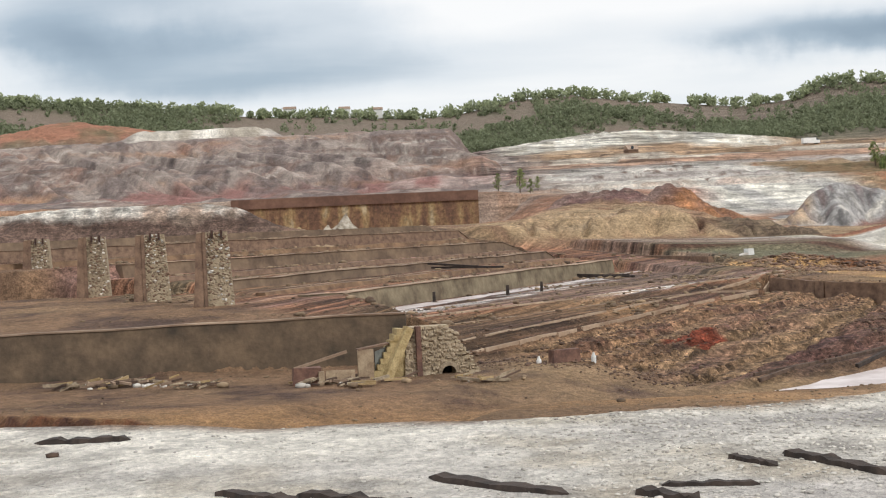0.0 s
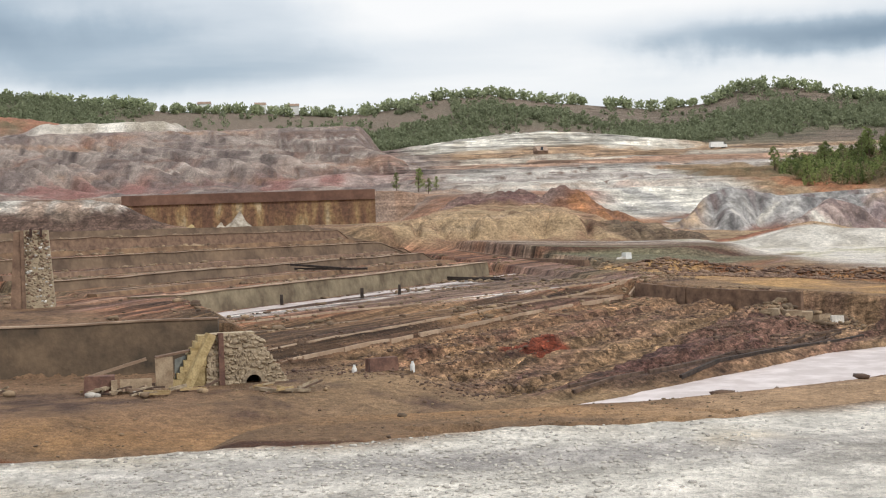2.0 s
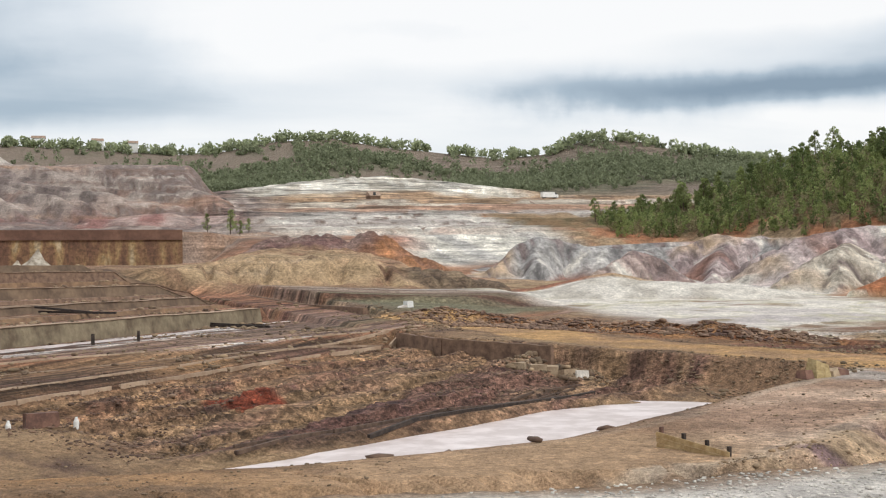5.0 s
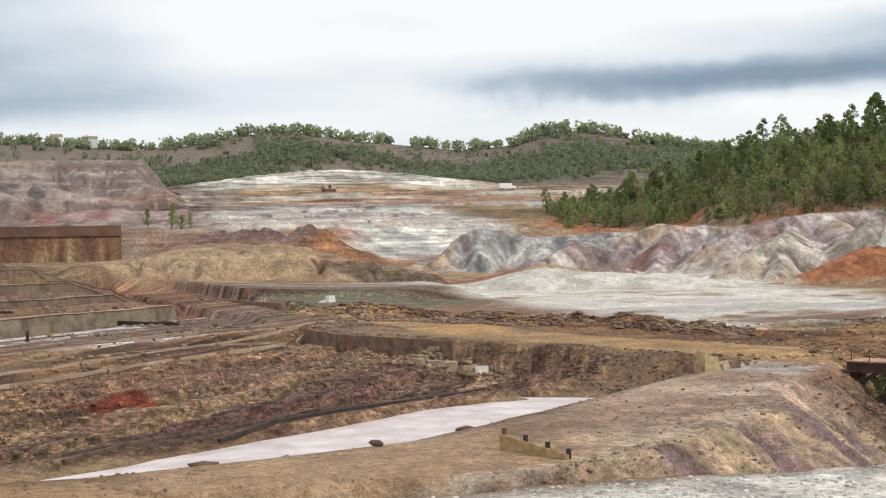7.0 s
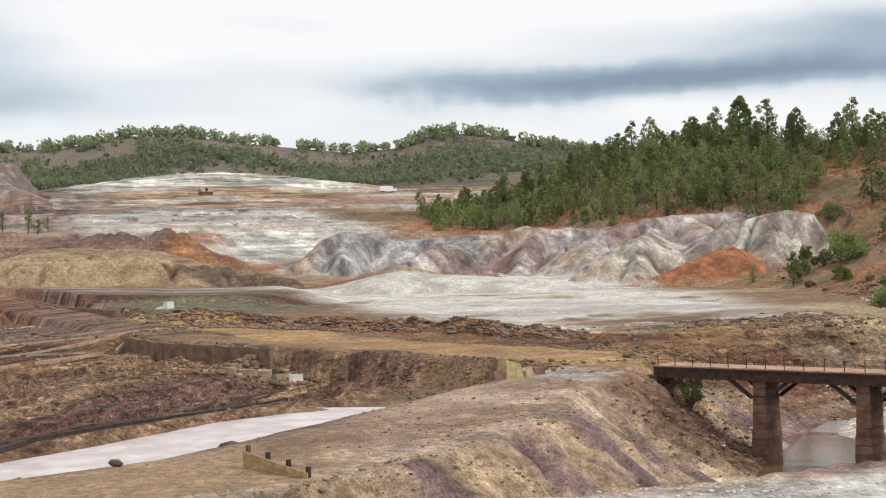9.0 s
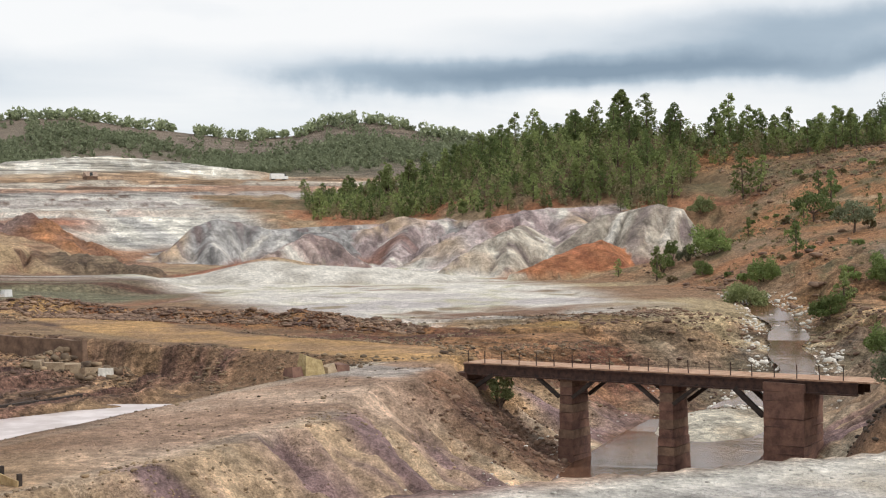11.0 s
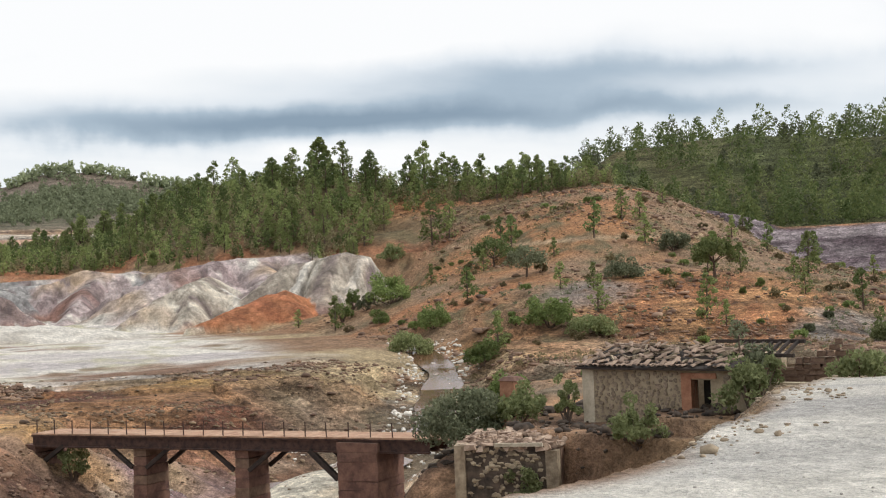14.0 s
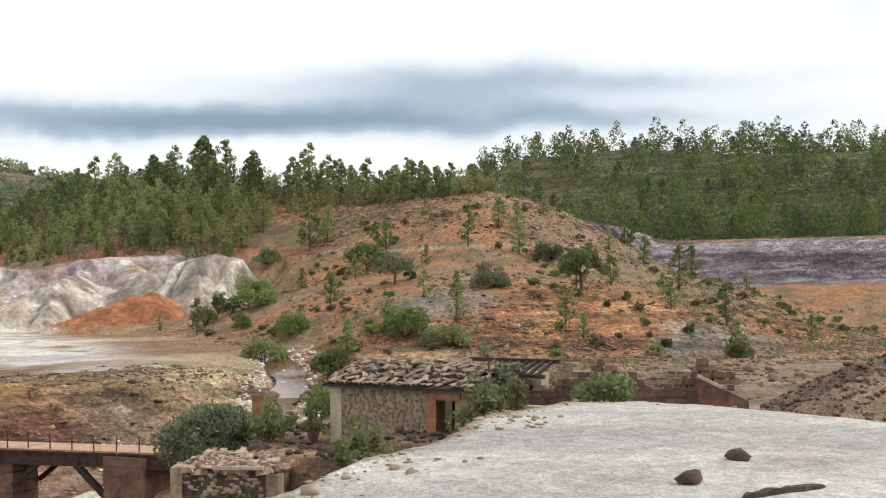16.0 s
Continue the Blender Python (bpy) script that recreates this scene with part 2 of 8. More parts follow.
def ground_height(x, y):
    u, v = to_uv(x, y)
    n1, n2 = fbm(x, y, 18, 4, 1), fbm(x, y, 3.5, 4, 2)
    n4 = fbm(x, y, 1.3, 3, 22)
    # lower ground in front: yard, ruins, pond bank
    low = inter(y, [30, 53, 57, 64, 100], [4.4, 4.45, 4.2, 3.85, 3.85]) + 0.35 * n1 + 0.12 * n2 + 0.05 * n4
    # rubble slope between the pond and the pit wall
    slope = inter(v, [37, 40.5, 42.2, 42.6, 44, 47, 47.4, 52.5, 52.9, 58.5, 58.9, 66], [2.6, 2.75, 2.8, 3.2, 3.1, 3.0, 3.4, 3.3, 3.75, 3.6, 4.0, 4.3]) + (0.6 * n2 + 0.3 * n4 + 1.6 * np.round(4 * fbm(u * 0.035, v - 0.36 * (u - 49), 3.2, 3, 58)) / 4) * ramp01(43, 47, v) + 0.3 * n1
    low = low - 1.4 * ramp01(0.0, -0.6, y - inter(x, CUT_X, CUT_Y) + 0.8 * n2) * ramp01(10, 5, x)
    low = np.minimum(low, 2.8 + 0.2 * n2 + 0.14 * np.maximum(0, -pond_inside(u, v)))
    low = mixed(low, slope, ramp01(50, 58, u) * ramp01(36, 40, v))
    # pit terraces, stepping up along v
    w = 0.35 * fbm(u * 0.2, v * 0.2, 6, 3, 8) + 0.12 * n2
    vb, va, vc = pit_lip(u), lip_line(u), channel_line(u)
    steps = 4.5 + 0.5 * ramp01(0.8, 2.3, v - vb + 0.5 * w) + 0.3 * np.clip((v - vb) / np.maximum(va - vb, 2), 0, 1) + 0.45 * ramp01(-1.8, 0.2, v - va + 0.5 * w)
    steps = steps + 0.1 * n2 * ramp01(0, -1.5, v - va) + 0.03 * n4 + 0.15 * n2 * ramp01(1, 4, v - vc)
    for v0, rise, u1, sk in TERRACES:
        steps = steps + rise * ramp01(0.3, 1.1, v - v0 - sk * (u - 70) + w) * ramp01(u1 + 1, u1 - 1, u)
    wall = ramp01(-0.2, 0.7, v - vb + 0.5 * w) * np.where(v > 80, ramp01(0, 3, u + w - inter(v, [80, 106, 118, 150], [50, 50, 26, 10])), ramp01(46, 50, u + w))
    h = mixed(low, steps, wall)
    # plateau with the orange track, right of the pit
    plateau = inter(v, [20, 40, 60, 80, 100, 140], [4.6, 4.9, 5.35, 5.8, 6.4, 8.0]) + (0.25 * n1 + 0.2 * n2) * ramp01(58, 50, v)
    h = mixed(h, plateau, ramp01(104.6, 105.6, u + 0.6 * n1 + 0.4 * n2 - 0.40 * np.maximum(v - 70, 0)) * ramp01(26, 34, v))
    # pier terrace on the left
    pier_ledge = inter(y, [76, 80, 84, 90, 100, 140], [6.7, 6.7, 7.0, 7.3, 7.4, 8.0]) + 0.25 * n2 * ramp01(79, 82, y)
    pt = ramp01(77.0, 77.6, y) * ramp01(2.0, -2.0, x + (y - 78) * 0.32 + 2 * w) * ramp01(118, 108, y)
    h = np.where(pt > 0, np.maximum(h, mixed(low, pier_ledge, pt)), h)
    # ground rising behind the pit
    back = inter(y + 1.2 * n2, [140, 165, 172, 173.2, 200, 203, 208, 226, 240, 262, 292, 390, 480, 560, 650], [6.5, 7.4, 7.5, 8.7, 9.7, 10.0, 13.4, 14.2, 15.0, 17.0, 20.6, 28, 37.5, 45, 47])
    back_left = inter(y, [140, 200, 280.3, 281.6, 330, 392, 410, 425, 470, 500, 560], [9, 12.2, 12.9, 20, 21, 25, 29, 36, 43, 51.5, 55])
    back_right = inter(y, [110, 130, 160, 200, 240, 262, 268, 288, 300, 390, 480, 560, 650], [4.6, 5.2, 6.4, 7.4, 9.5, 12.4, 14.0, 20.2, 21.2, 28, 37.5, 44, 46])
    lft = ramp01(20, 8, x + 10 * fbm(x, y, 60, 3, 6) + 0.06 * np.maximum(y - 400, 0))
    rgt = ramp01(34, 56, x - 0.1 * (y - 200) + 6 * n1)
    b = mixed(mixed(back, back_left, lft), back_right, rgt)
    # the far country steps up in worn benches; the cliff on the left is cut by slanting gullies
    wavy = 5.0 * fbm(x * 0.45, y, 34, 4, 9) + 1.2 * fbm(x * 0.5, y, 9, 3, 10)
    bench_no = (b + wavy) / 4.2
    frac = bench_no - np.floor(bench_no)
    stepped = (np.floor(bench_no) + 0.12 * frac + 0.30 * ramp01(0.30, 0.36, frac) + 0.58 * ramp01(0.72, 0.90, frac)) * 4.2 - 0.75 * wavy - 1.0 * np.clip(1 - np.abs(fbm(x, y * 0.3, 9, 3, 65)) / 0.15, 0, 1) * ramp01(0.68, 0.8, frac) * ramp01(0.98, 0.9, frac)
    b = mixed(b, stepped, 0.9 * ramp01(262, 292, y) * ramp01(640, 560, y) * (1 - lft) * ramp01(9, 13, b))
    gul = np.clip(1 - np.abs(fbm(x + 0.75 * y, y * 0.12, 17, 4, 31)) / 0.17, 0, 1) + 0.5 * np.clip(1 - np.abs(fbm(x + 0.7 * y, y * 0.15, 6, 3, 32)) / 0.17, 0, 1)
    b = b - 2.6 * gul * lft * ramp01(394, 412, y) * ramp01(503, 486, y) - 0.9 * gul * lft * ramp01(285, 300, y) + 3.0 * n1 * lft * ramp01(300, 330, y) * ramp01(400, 380, y)
    b = b + 0.3 * n2 + 0.5 * n1
    behind = np.maximum(ramp01(146, 150, v), ramp01(100, 116, u - 0.45 * np.maximum(v - 40, 0)) * ramp01(24, 34, v))
    h = mixed(h, b, np.maximum(behind, ramp01(196, 206, y)))
    flat = 7.0 + 0.018 * (y - 160) + 0.9 * ramp01(171.6, 172.8, y + 1.2 * n2 + 0.1 * (x - 30)) + 0.04 * np.clip(44 - x, 0, 30) + 0.12 * n2
    h = mixed(h, flat, ramp01(114.4, 115.3, u - 0.40 * np.maximum(v - 70, 0)) * ramp01(96, 102, v) * ramp01(204, 200, y) * ramp01(64, 56, x) * ramp01(16, 22, x))
    # white-capped ledge on the left
    cg = np.abs(fbm(x, y * 0.25, 5, 3, 36))
    cap = ramp01(-20, -40, x + 6 * n1 + 0.4 * (y - 215)) * ramp01(202, 217, y + 8 * n1 + 2 * n2 - 7 * cg) * ramp01(240, 230, y)
    h = mixed(h, 18.2 + 1.6 * n1 + 0.5 * n2 + 0.012 * (x + 30), cap)
    # flat white tip and red rise above the far cliff
    tip = ramp01(-130, -118, x + 6 * n1) * ramp01(-62, -74, x + 6 * n1) * ramp01(510, 515, y) * ramp01(548, 536, y)
    h = h + 4.2 * tip + 13 * bump(x, y, -165, 575, 62, 40, 0, 0.7)
    # white tailings fan before the heaps
    h = h + 3.0 * bump(x + 3 * n1, y, 75, 196, 15, 10, -10, 0.9) + 1.0 * bump(x, y, 92, 190, 16, 8, 0, 0.8)
    h = h - (2.2 * np.clip(1 - np.abs(fbm(x, y * 0.25, 5, 4, 37)) / 0.2, 0, 1) * ramp01(224, 208, y) - 0.8 * n2) * ramp01(202, 206, y) * ramp01(262, 245, y) * ramp01(4, 16, x) * ramp01(64, 54, x)
    # mounds
    h = h + 3.2 * bump(x + 2 * n2, y, 54, 213, 9, 7, 0, 0.5) + (2.4 + 2.5 * n2) * bump(x + 3 * n2, y, 50, 246, 11, 8, 0, 0.55) + (1.8 + 2.5 * n2) * bump(x + 3 * n2, y, 36, 247, 14, 6, 0, 0.4)
    h = h + 3.0 * bump(x, y, -2, 394, 24, 14, 0, 0.6) + 3.0 * bump(x, y, 79, 208, 15, 10, 0, 0.9) + 1.2 * bump(x, y, 90, 190, 14, 8, 0, 0.9) + 8 * bump(x, y, 85, 548, 75, 40, 0, 0.8)
    lg = fbm(x * 0.4, y, 11, 3, 59)
    h = h + 2.0 * (np.round(6 * lg) / 6 * 0.8 + 0.2 * lg) * ramp01(62, 72, x) * ramp01(90, 97, y) * ramp01(134, 122, y + 0.2 * (x - 70))
    # rusty rubble ridge
    rd, _ = segment_distance(x, y, [(40, 152, 0), (50, 142, 0), (60, 131, 0), (70, 121, 0)])
    h = h + np.clip(1.2 - rd / 4.5, 0, 1) * (0.45 + 1.6 * n2 + 0.6 * n4)
    # spoil heaps
    s = spoil_height(x, y)
    h = np.where(s > 0.02, np.maximum(h, 7.6 + s), h)
    # wooded ridge behind the heaps
    rg, rgz = segment_distance(x + 5 * n1, y + 5 * n1, WOOD_CREST)
    behind_crest = ramp01(0, 12, y + x - inter(x, [90, 118, 140, 156, 163, 188, 200], [420, 443, 452, 444, 418, 410, 403]))
    wood_slope = rgz - 0.43 * rg * (1 - 0.55 * behind_crest) + 1.2 * n1 + 0.3 * n2
    shelf = 17.0 + 0.04 * (x - 120) + 0.4 * n1
    front = inter(x, [80, 86, 112, 124, 146, 152, 160], [262, 258, 249, 238, 216, 206, 198]) - y
    shelf = shelf - 1.2 * np.maximum(0, front) - 1.0 * np.maximum(0, 88 - x) - 0.05 * np.maximum(0, y - 290)
    wood_slope = np.maximum(wood_slope - 1.2 * np.maximum(0, front - 4), shelf)
    h = np.where((x > 80) & (y > 188) & (y < 420), np.maximum(h, wood_slope), h)
    # orange hillside
    dx, dy = x - 196, y - 198
    ha, hb = -(dx + dy) * 0.707, (-dx + dy) * 0.707
    d, _ = segment_distance(np.where(ha > 0, ha * inter(hb, [0, 30], [0.8, 1.1]), ha), np.where(hb > 0, hb * 1.1, hb * 1.4), [(0, 0, 0), (-18, 37, 0), (-40, 76, 0)])
    d = d + 7 * n1
    clear = ramp01(6, -6, x - 152 - 0.15 * (y - 205) + 5 * n1) * ramp01(174, 194, y) * ramp01(250, 234, y)
    hill = inter(d, [0, 14, 30, 46, 58, 68, 78, 86, 95, 130, 200], [30.5, 28, 22, 15.2, 12.8, 11.2, 8.8, 6.4, 4.8, 3.8, 2]) + 0.9 * n1 + 0.5 * n2 + 0.2 * n4
    hill = mixed(hill, np.minimum(hill, 7.6), clear)
    h = np.where(x > 100, np.maximum(h, hill), h)
    # flat-topped purple bank on the right
    bd = (x - 232) * 0.83 + (y - 196) * 0.56
    berm = inter(bd + 2 * n2, [-75, -16, 0, 3, 200], [0, 13.5, 21.2, 21.8, 22])
    h = np.where((x > 150) & (y > 40), np.maximum(h, berm * ramp01(300, 240, y)), h)
    # low ground on the right behind the bench
    h = np.where((x > 84) & (y < 110), np.maximum(h, 5.2 + 0.5 * n1 + 0.15 * n2), h)
    h = h - 2.2 * np.abs(fbm(x, y, 6, 4, 38)) * ramp01(38, 44, x) * ramp01(66, 60, x) * ramp01(80, 86, y) * ramp01(112, 104, y)
    # road on the pond bank
    rdist, rz = segment_distance(x, y, [(6, 52, 4.1), (20, 54, 3.8), (36, 62, 3.7), (48, 73, 4.1), (56, 80, 4.5), (63.0, 86, 4.75), (66.5, 89.5, 4.75), (62, 95, 4.9), (58, 102, 5.0), (53.7, 111.4, 5.0), (49, 125.5, 5.1), (44.9, 142, 5.4)])
    h = mixed(h, rz + 0.1 * n2 + 0.05 * n4, ramp01(8.0, 4.5, rdist + 0.8 * n2))
    # pond basin
    pb = ramp01(0.0, 1.2, pond_inside(u, v) + 0.8 * n2)
    h = mixed(h, 2.35, pb)
    # river cut
    rv, rvz = segment_distance(x, y, RIVER)
    half = inter(x, [40, 66, 82, 90, 100, 112], [4, 4.5, 4.5, 3.4, 2.8, 1.6])
    steep = inter(x, [30, 38, 56, 64, 70, 84, 96, 120], [0.45, 0.66, 0.70, 0.66, 0.48, 0.5, 0.55, 0.6])
    rill = np.clip(1 - np.abs(fbm((x + y) * 0.7, (y - x) * 0.15, 5.5, 3, 33)) / 0.17, 0, 1) + 0.5 * np.clip(1 - np.abs(fbm((x + y) * 0.7, (y - x) * 0.2, 2.2, 3, 34)) / 0.17, 0, 1)
    cut = rvz - 0.35 + np.maximum(0, rv - half) * steep + (0.9 * n2 + 0.3 * n4 - 1.1 * rill + 0.5 * n1 + ramp01(86, 94, x) * (1.6 * n2 + 1.2 * n1)) * ramp01(half, half + 4, rv)
    h = np.where(rv < 30, np.minimum(h, np.maximum(cut, rvz - 0.4)), h)
    h = h + 0.95 * bump(x + n2, y + n2, 82.8, 85.8, 7.5, 4.2, 40, 0.5) * (rv < 9)
    h = h + (3.6 + 2 * n2) * bump(x + 2 * n2, y + 2 * n2, 101, 45.5, 11, 6.5, 40, 0.6)
    # platform of the stone house
    hp = bump(x + n2, y + n2, 82, 47, 13, 9, -60, 1.0)
    h = np.maximum(h, mixed(-6.0, 6.7 + 0.3 * n2, ramp01(0.02, 0.22, hp)))
    h = np.maximum(h, mixed(-6.0, 5.3 + 0.3 * n2, ramp01(0.0, 0.75, bump(x + 2 * n2, y + 2 * n2, 76, 54.5, 11.0, 9.0, -50, 1.0))))
    h = np.maximum(h, mixed(-6.0, 7.25 + 0.25 * n2, ramp01(0.02, 0.3, bump(x + n2, y + n2, 79.6, 43.6, 7.0, 4.2, -65, 1.0))))
    # the white bench beside the line
    be = bench_edge(x)
    e = be - y + 0.8 * n2
    top = 8.4 + 0.12 * n1 + 0.08 * n2 + 0.04 * n4 + 0.25 * bump(x, y, 76, 38, 12, 9, 35, 0.7)
    bench = np.where(e > 0, top, top + e * 0.62)
    h = np.maximum(h, bench)
    h = np.where(y < 3, np.minimum(h, 8.6), h)
    # distant wooded hills
    az, r = np.degrees(np.arctan2(x - 20, y)), np.hypot(x - 20, y)
    peak = inter(az, HILL_AZ, HILL_EL)
    far = 12 + 850 * np.tan(np.radians(peak)) - 5 + 8 * fbm(x, y, 90, 3, 40)
    prof = inter(r, [600, 680, 850, 1000, 2000, 4500], [0, 0.18, 1.0, 0.8, 0.3, 0.1])
    h = np.where((r > 600) & (y > 0), mixed(h, mixed(46, far, prof), ramp01(600, 660, r)), h)
    # second wooded hill on the right
    far2 = inter(az, [30, 37, 41, 46, 50, 56, 70], [12, 34, 52, 55, 52, 51, 46])
    prof2 = inter(r, [300, 330, 420, 520, 640], [0, 0.15, 1, 1, 0.4])
    h = np.where((r > 300) & (az > 28), np.maximum(h, far2 * prof2), h)
    return h


def pond_inside(u, v):
    """Metres inside the pond's outline."""
    near = inter(u, [50, 57, 64, 75, 85, 92, 94], [42, 38, 34.6, 33.6, 34.5, 35.5, 37])
    back = inter(u, [50, 57, 66, 84, 92, 94], [42, 41.7, 42.0, 43.6, 41.0, 37])
    return np.minimum(v - near, back - v)


def soil(x, y, h, slope):
    """Base colour of the ground, by what lies there."""
    u, v = to_uv(x, y)
    n1, n2, n3, n4 = fbm(x, y, 16, 4, 11), fbm(x, y, 4, 4, 12), fbm(x * 0.4, y, 9, 4, 13), fbm(x, y, 1.4, 3, 16)
    C = lambda r, g, b: np.array((r, g, b))[None, :]
    T = lambda t: np.clip(t, 0, 1)[:, None]
    brown, dark, ochre = C(0.235, 0.15, 0.095), C(0.10, 0.064, 0.05), C(0.33, 0.235, 0.14)
    white, grey = C(0.74, 0.71, 0.65), C(0.36, 0.34, 0.33)
    c = mixed(brown, ochre, T(0.08 + 1.5 * n1))
    c = mixed(c, dark, T(2.2 * n2 + 1.2 * n4))
    # pit terraces: streaks along the steps
    sv = v - 0.33 * (u - 70)
    ws, wt = fbm(u * 0.05, sv, 1.3, 3, 14), fbm(u * 0.08, sv, 4, 3, 17)
    pit = ramp01(-0.5, 0.8, v - pit_lip(u)) * ramp01(44, 48, u) * ramp01(150, 146, v)
    pc = mixed(mixed(C(0.25, 0.14, 0.088), C(0.125, 0.078, 0.056), T(0.45 + 2.4 * ws + 1.2 * n2)), C(0.42, 0.31, 0.21), T(5 * ws + 1.5 * wt - 1.5))
    pc = mixed(pc, C(0.30, 0.20, 0.17), T(4 * wt - 0.6))
    pc = mixed(pc, C(0.155, 0.125, 0.08), T(4.5 * fbm(u * 0.04, sv, 6.5, 3, 97) - 0.25))
    pc = mixed(pc, C(0.10, 0.055, 0.045), T(5 * fbm(u * 0.03, sv, 2.6, 3, 98) - 0.9))
    c = mixed(c, pc * C(1.17, 1.08, 1.06), T(pit))
    # salt crust along the channel and on the lip
    cd, ld = v - channel_line(u), v - lip_line(u)
    cr = ramp01(-7.5, -5.5, cd + 2 * n2) * ramp01(0.2, -0.2, cd) * ramp01(57, 60, u) * ramp01(114, 102, u)
    c = mixed(c, C(0.20, 0.135, 0.11), T(ramp01(0.3, 1.0, ld) * ramp01(0, -1, cd) * ramp01(62, 70, u) * ramp01(130, 118, u)) * T(0.55 + 2 * wt))
    c = mixed(c, C(0.66, 0.62, 0.59), T(cr * ramp01(-0.1, 0.12, n1 * 0.7 + 0.8 * n4 + 2.0 * ws + inter(u, [57, 75, 95], [0.12, 0.0, -0.12]))))
    c = mixed(c, C(0.70, 0.67, 0.64), T(ramp01(0.9, 0.5, np.abs(ld - 0.6 + 0.6 * n2)) * ramp01(76, 82, u) * ramp01(116, 112, u) * ramp01(-0.12, 0.05, n1 + ws)))
    # brown face below the lip, banded
    fc = ramp01(0.2, 1.2, v - pit_lip(u)) * ramp01(-0.2, -0.8, ld) * ramp01(44, 50, u)
    bands = fbm(u * 0.04, (v - pit_lip(u)) / np.maximum(lip_line(u) - pit_lip(u), 2) * 6, 1.0, 3, 77)
    c = mixed(c, mixed(mixed(C(0.13, 0.08, 0.05), C(0.22, 0.135, 0.075), T(0.5 + 3 * bands)), C(0.085, 0.05, 0.038), T(2.5 * n1 + 2 * bands - 0.1)), T(fc))
    # rubble slope
    rs = ramp01(42, 43.5, v) * ramp01(0.6, 0.0, v - pit_lip(u)) * ramp01(50, 58, u) * ramp01(108, 103, u)
    rc = mixed(mixed(C(0.17, 0.098, 0.075), C(0.24, 0.15, 0.095), T(0.6 * ramp01(52, 62, v) * ramp01(76, 70, v) + 2.0 * n1)), C(0.11, 0.06, 0.055), T(2.6 * n2 + 2 * n4 + 2.5 * fbm(u * 0.06, v, 2.2, 3, 24)))
    rc = mixed(rc, mixed(C(0.30, 0.185, 0.105), C(0.16, 0.088, 0.058), T(0.4 + 3 * n2 + 2 * n4)), T(0.8 * ramp01(-8, -2, v - pit_lip(u) + 3 * n1) * ramp01(110, 96, u)))
    rc = mixed(rc, C(0.135, 0.074, 0.06), T(ramp01(50, 46, v + 2 * n2) * 0.7))
    rb = fbm(u * 0.035, v - 0.36 * (u - 49), 3.2, 3, 58)
    rc = mixed(mixed(rc, C(0.13, 0.078, 0.06), T(4.0 * rb - 0.35)), C(0.25, 0.165, 0.10), T(-4.5 * rb - 0.6 + n2))
    c = mixed(c, rc * 1.18, T(rs))
    c = mixed(c, C(0.22, 0.06, 0.035), T(3 * bump(x, y, 18, 90, 4.0, 2.2, 40, 0.7)))
    # timber-dark ledge on the pond's far side
    c = mixed(c, dark * 0.8, T(ramp01(0.7, 0.3, 0.45 * np.abs(v - 42.6 - 0.12 * (u - 57) - 0.6 * n2)) * ramp01(58, 62, u) * ramp01(94, 90, u)))
    # orange track and plateau
    tk, _ = segment_distance(x, y, [(6, 52, 0), (20, 54, 0), (36, 62, 0), (48, 73, 0), (56, 80, 0), (64, 86, 0)])
    c = mixed(c, mixed(C(0.40, 0.275, 0.175), C(0.26, 0.165, 0.105), T(0.3 + 2.5 * n3 + 1.2 * n2)), T(ramp01(6.0, 3.5, tk + 2.5 * n2)))
    c = mixed(c, mixed(C(0.54, 0.405, 0.31), C(0.38, 0.26, 0.19), T(0.25 + 3.0 * n3 + 1.2 * n2)), T(ramp01(36, 44, x) * ramp01(6.0, 3.5, tk + 2.5 * n2)))
    c = mixed(c, C(0.40, 0.36, 0.33), T(ramp01(5, 3, np.hypot(x - 58, (y - 84) * 1.2) + 4 * n2) * 0.9))
    yd = ramp01(0, 4, y - bench_edge(x) - 6) * ramp01(64, 54, y) * ramp01(24, 12, x)
    c = mixed(c, mixed(C(0.37, 0.22, 0.11), C(0.20, 0.13, 0.08), T(0.35 + 3.5 * n3 + 0.8 * n4)), T(yd * 0.95))
    # river banks: dark, purple-brown rills
    rv, _ = segment_distance(x, y, RIVER)
    bank = ramp01(20, 12, rv) * ramp01(96, 84, x) * ramp01(30, 40, x) * (1 - ramp01(6.0, 3.5, tk + 2.5 * n2))
    rl = fbm((x + y) * 0.8, (y - x) * 0.16, 3.5, 4, 33)
    c = mixed(c, mixed(mixed(C(0.52, 0.385, 0.26), C(0.25, 0.172, 0.168), T(0.3 + 5.0 * rl + 1.5 * n1)), C(0.58, 0.50, 0.39), T(-4.5 * rl - 0.45 + 0.8 * n2)), T(bank))
    c = mixed(c, C(0.56, 0.50, 0.41), T(ramp01(1.0, 0.4, np.abs(tk - 4.6 + 1.2 * n2)) * ramp01(24, 18, rv) * ramp01(24, 34, x) * (0.6 + 2 * n1)))
    c = mixed(c, mixed(C(0.17, 0.105, 0.07), C(0.30, 0.19, 0.12), T(0.3 + 3 * n2 + 2 * n4)), T(2.5 * bump(x, y, 76, 55, 12, 10, -50, 0.8)))
    # dark patch: rusty rock colour plus painted shadow by the bridge's end
    c = mixed(c, mixed(C(0.13, 0.075, 0.055), C(0.25, 0.15, 0.10), T(0.4 + 3 * n2 + 2 * n4)), T(2.2 * bump(x, y, 64.5, 79.5, 6.5, 5.0, 40, 0.7) * (0.9 + 2 * n2)))
    bed = ramp01(6.0, 4.0, rv + 3 * n2) * (x > 58)
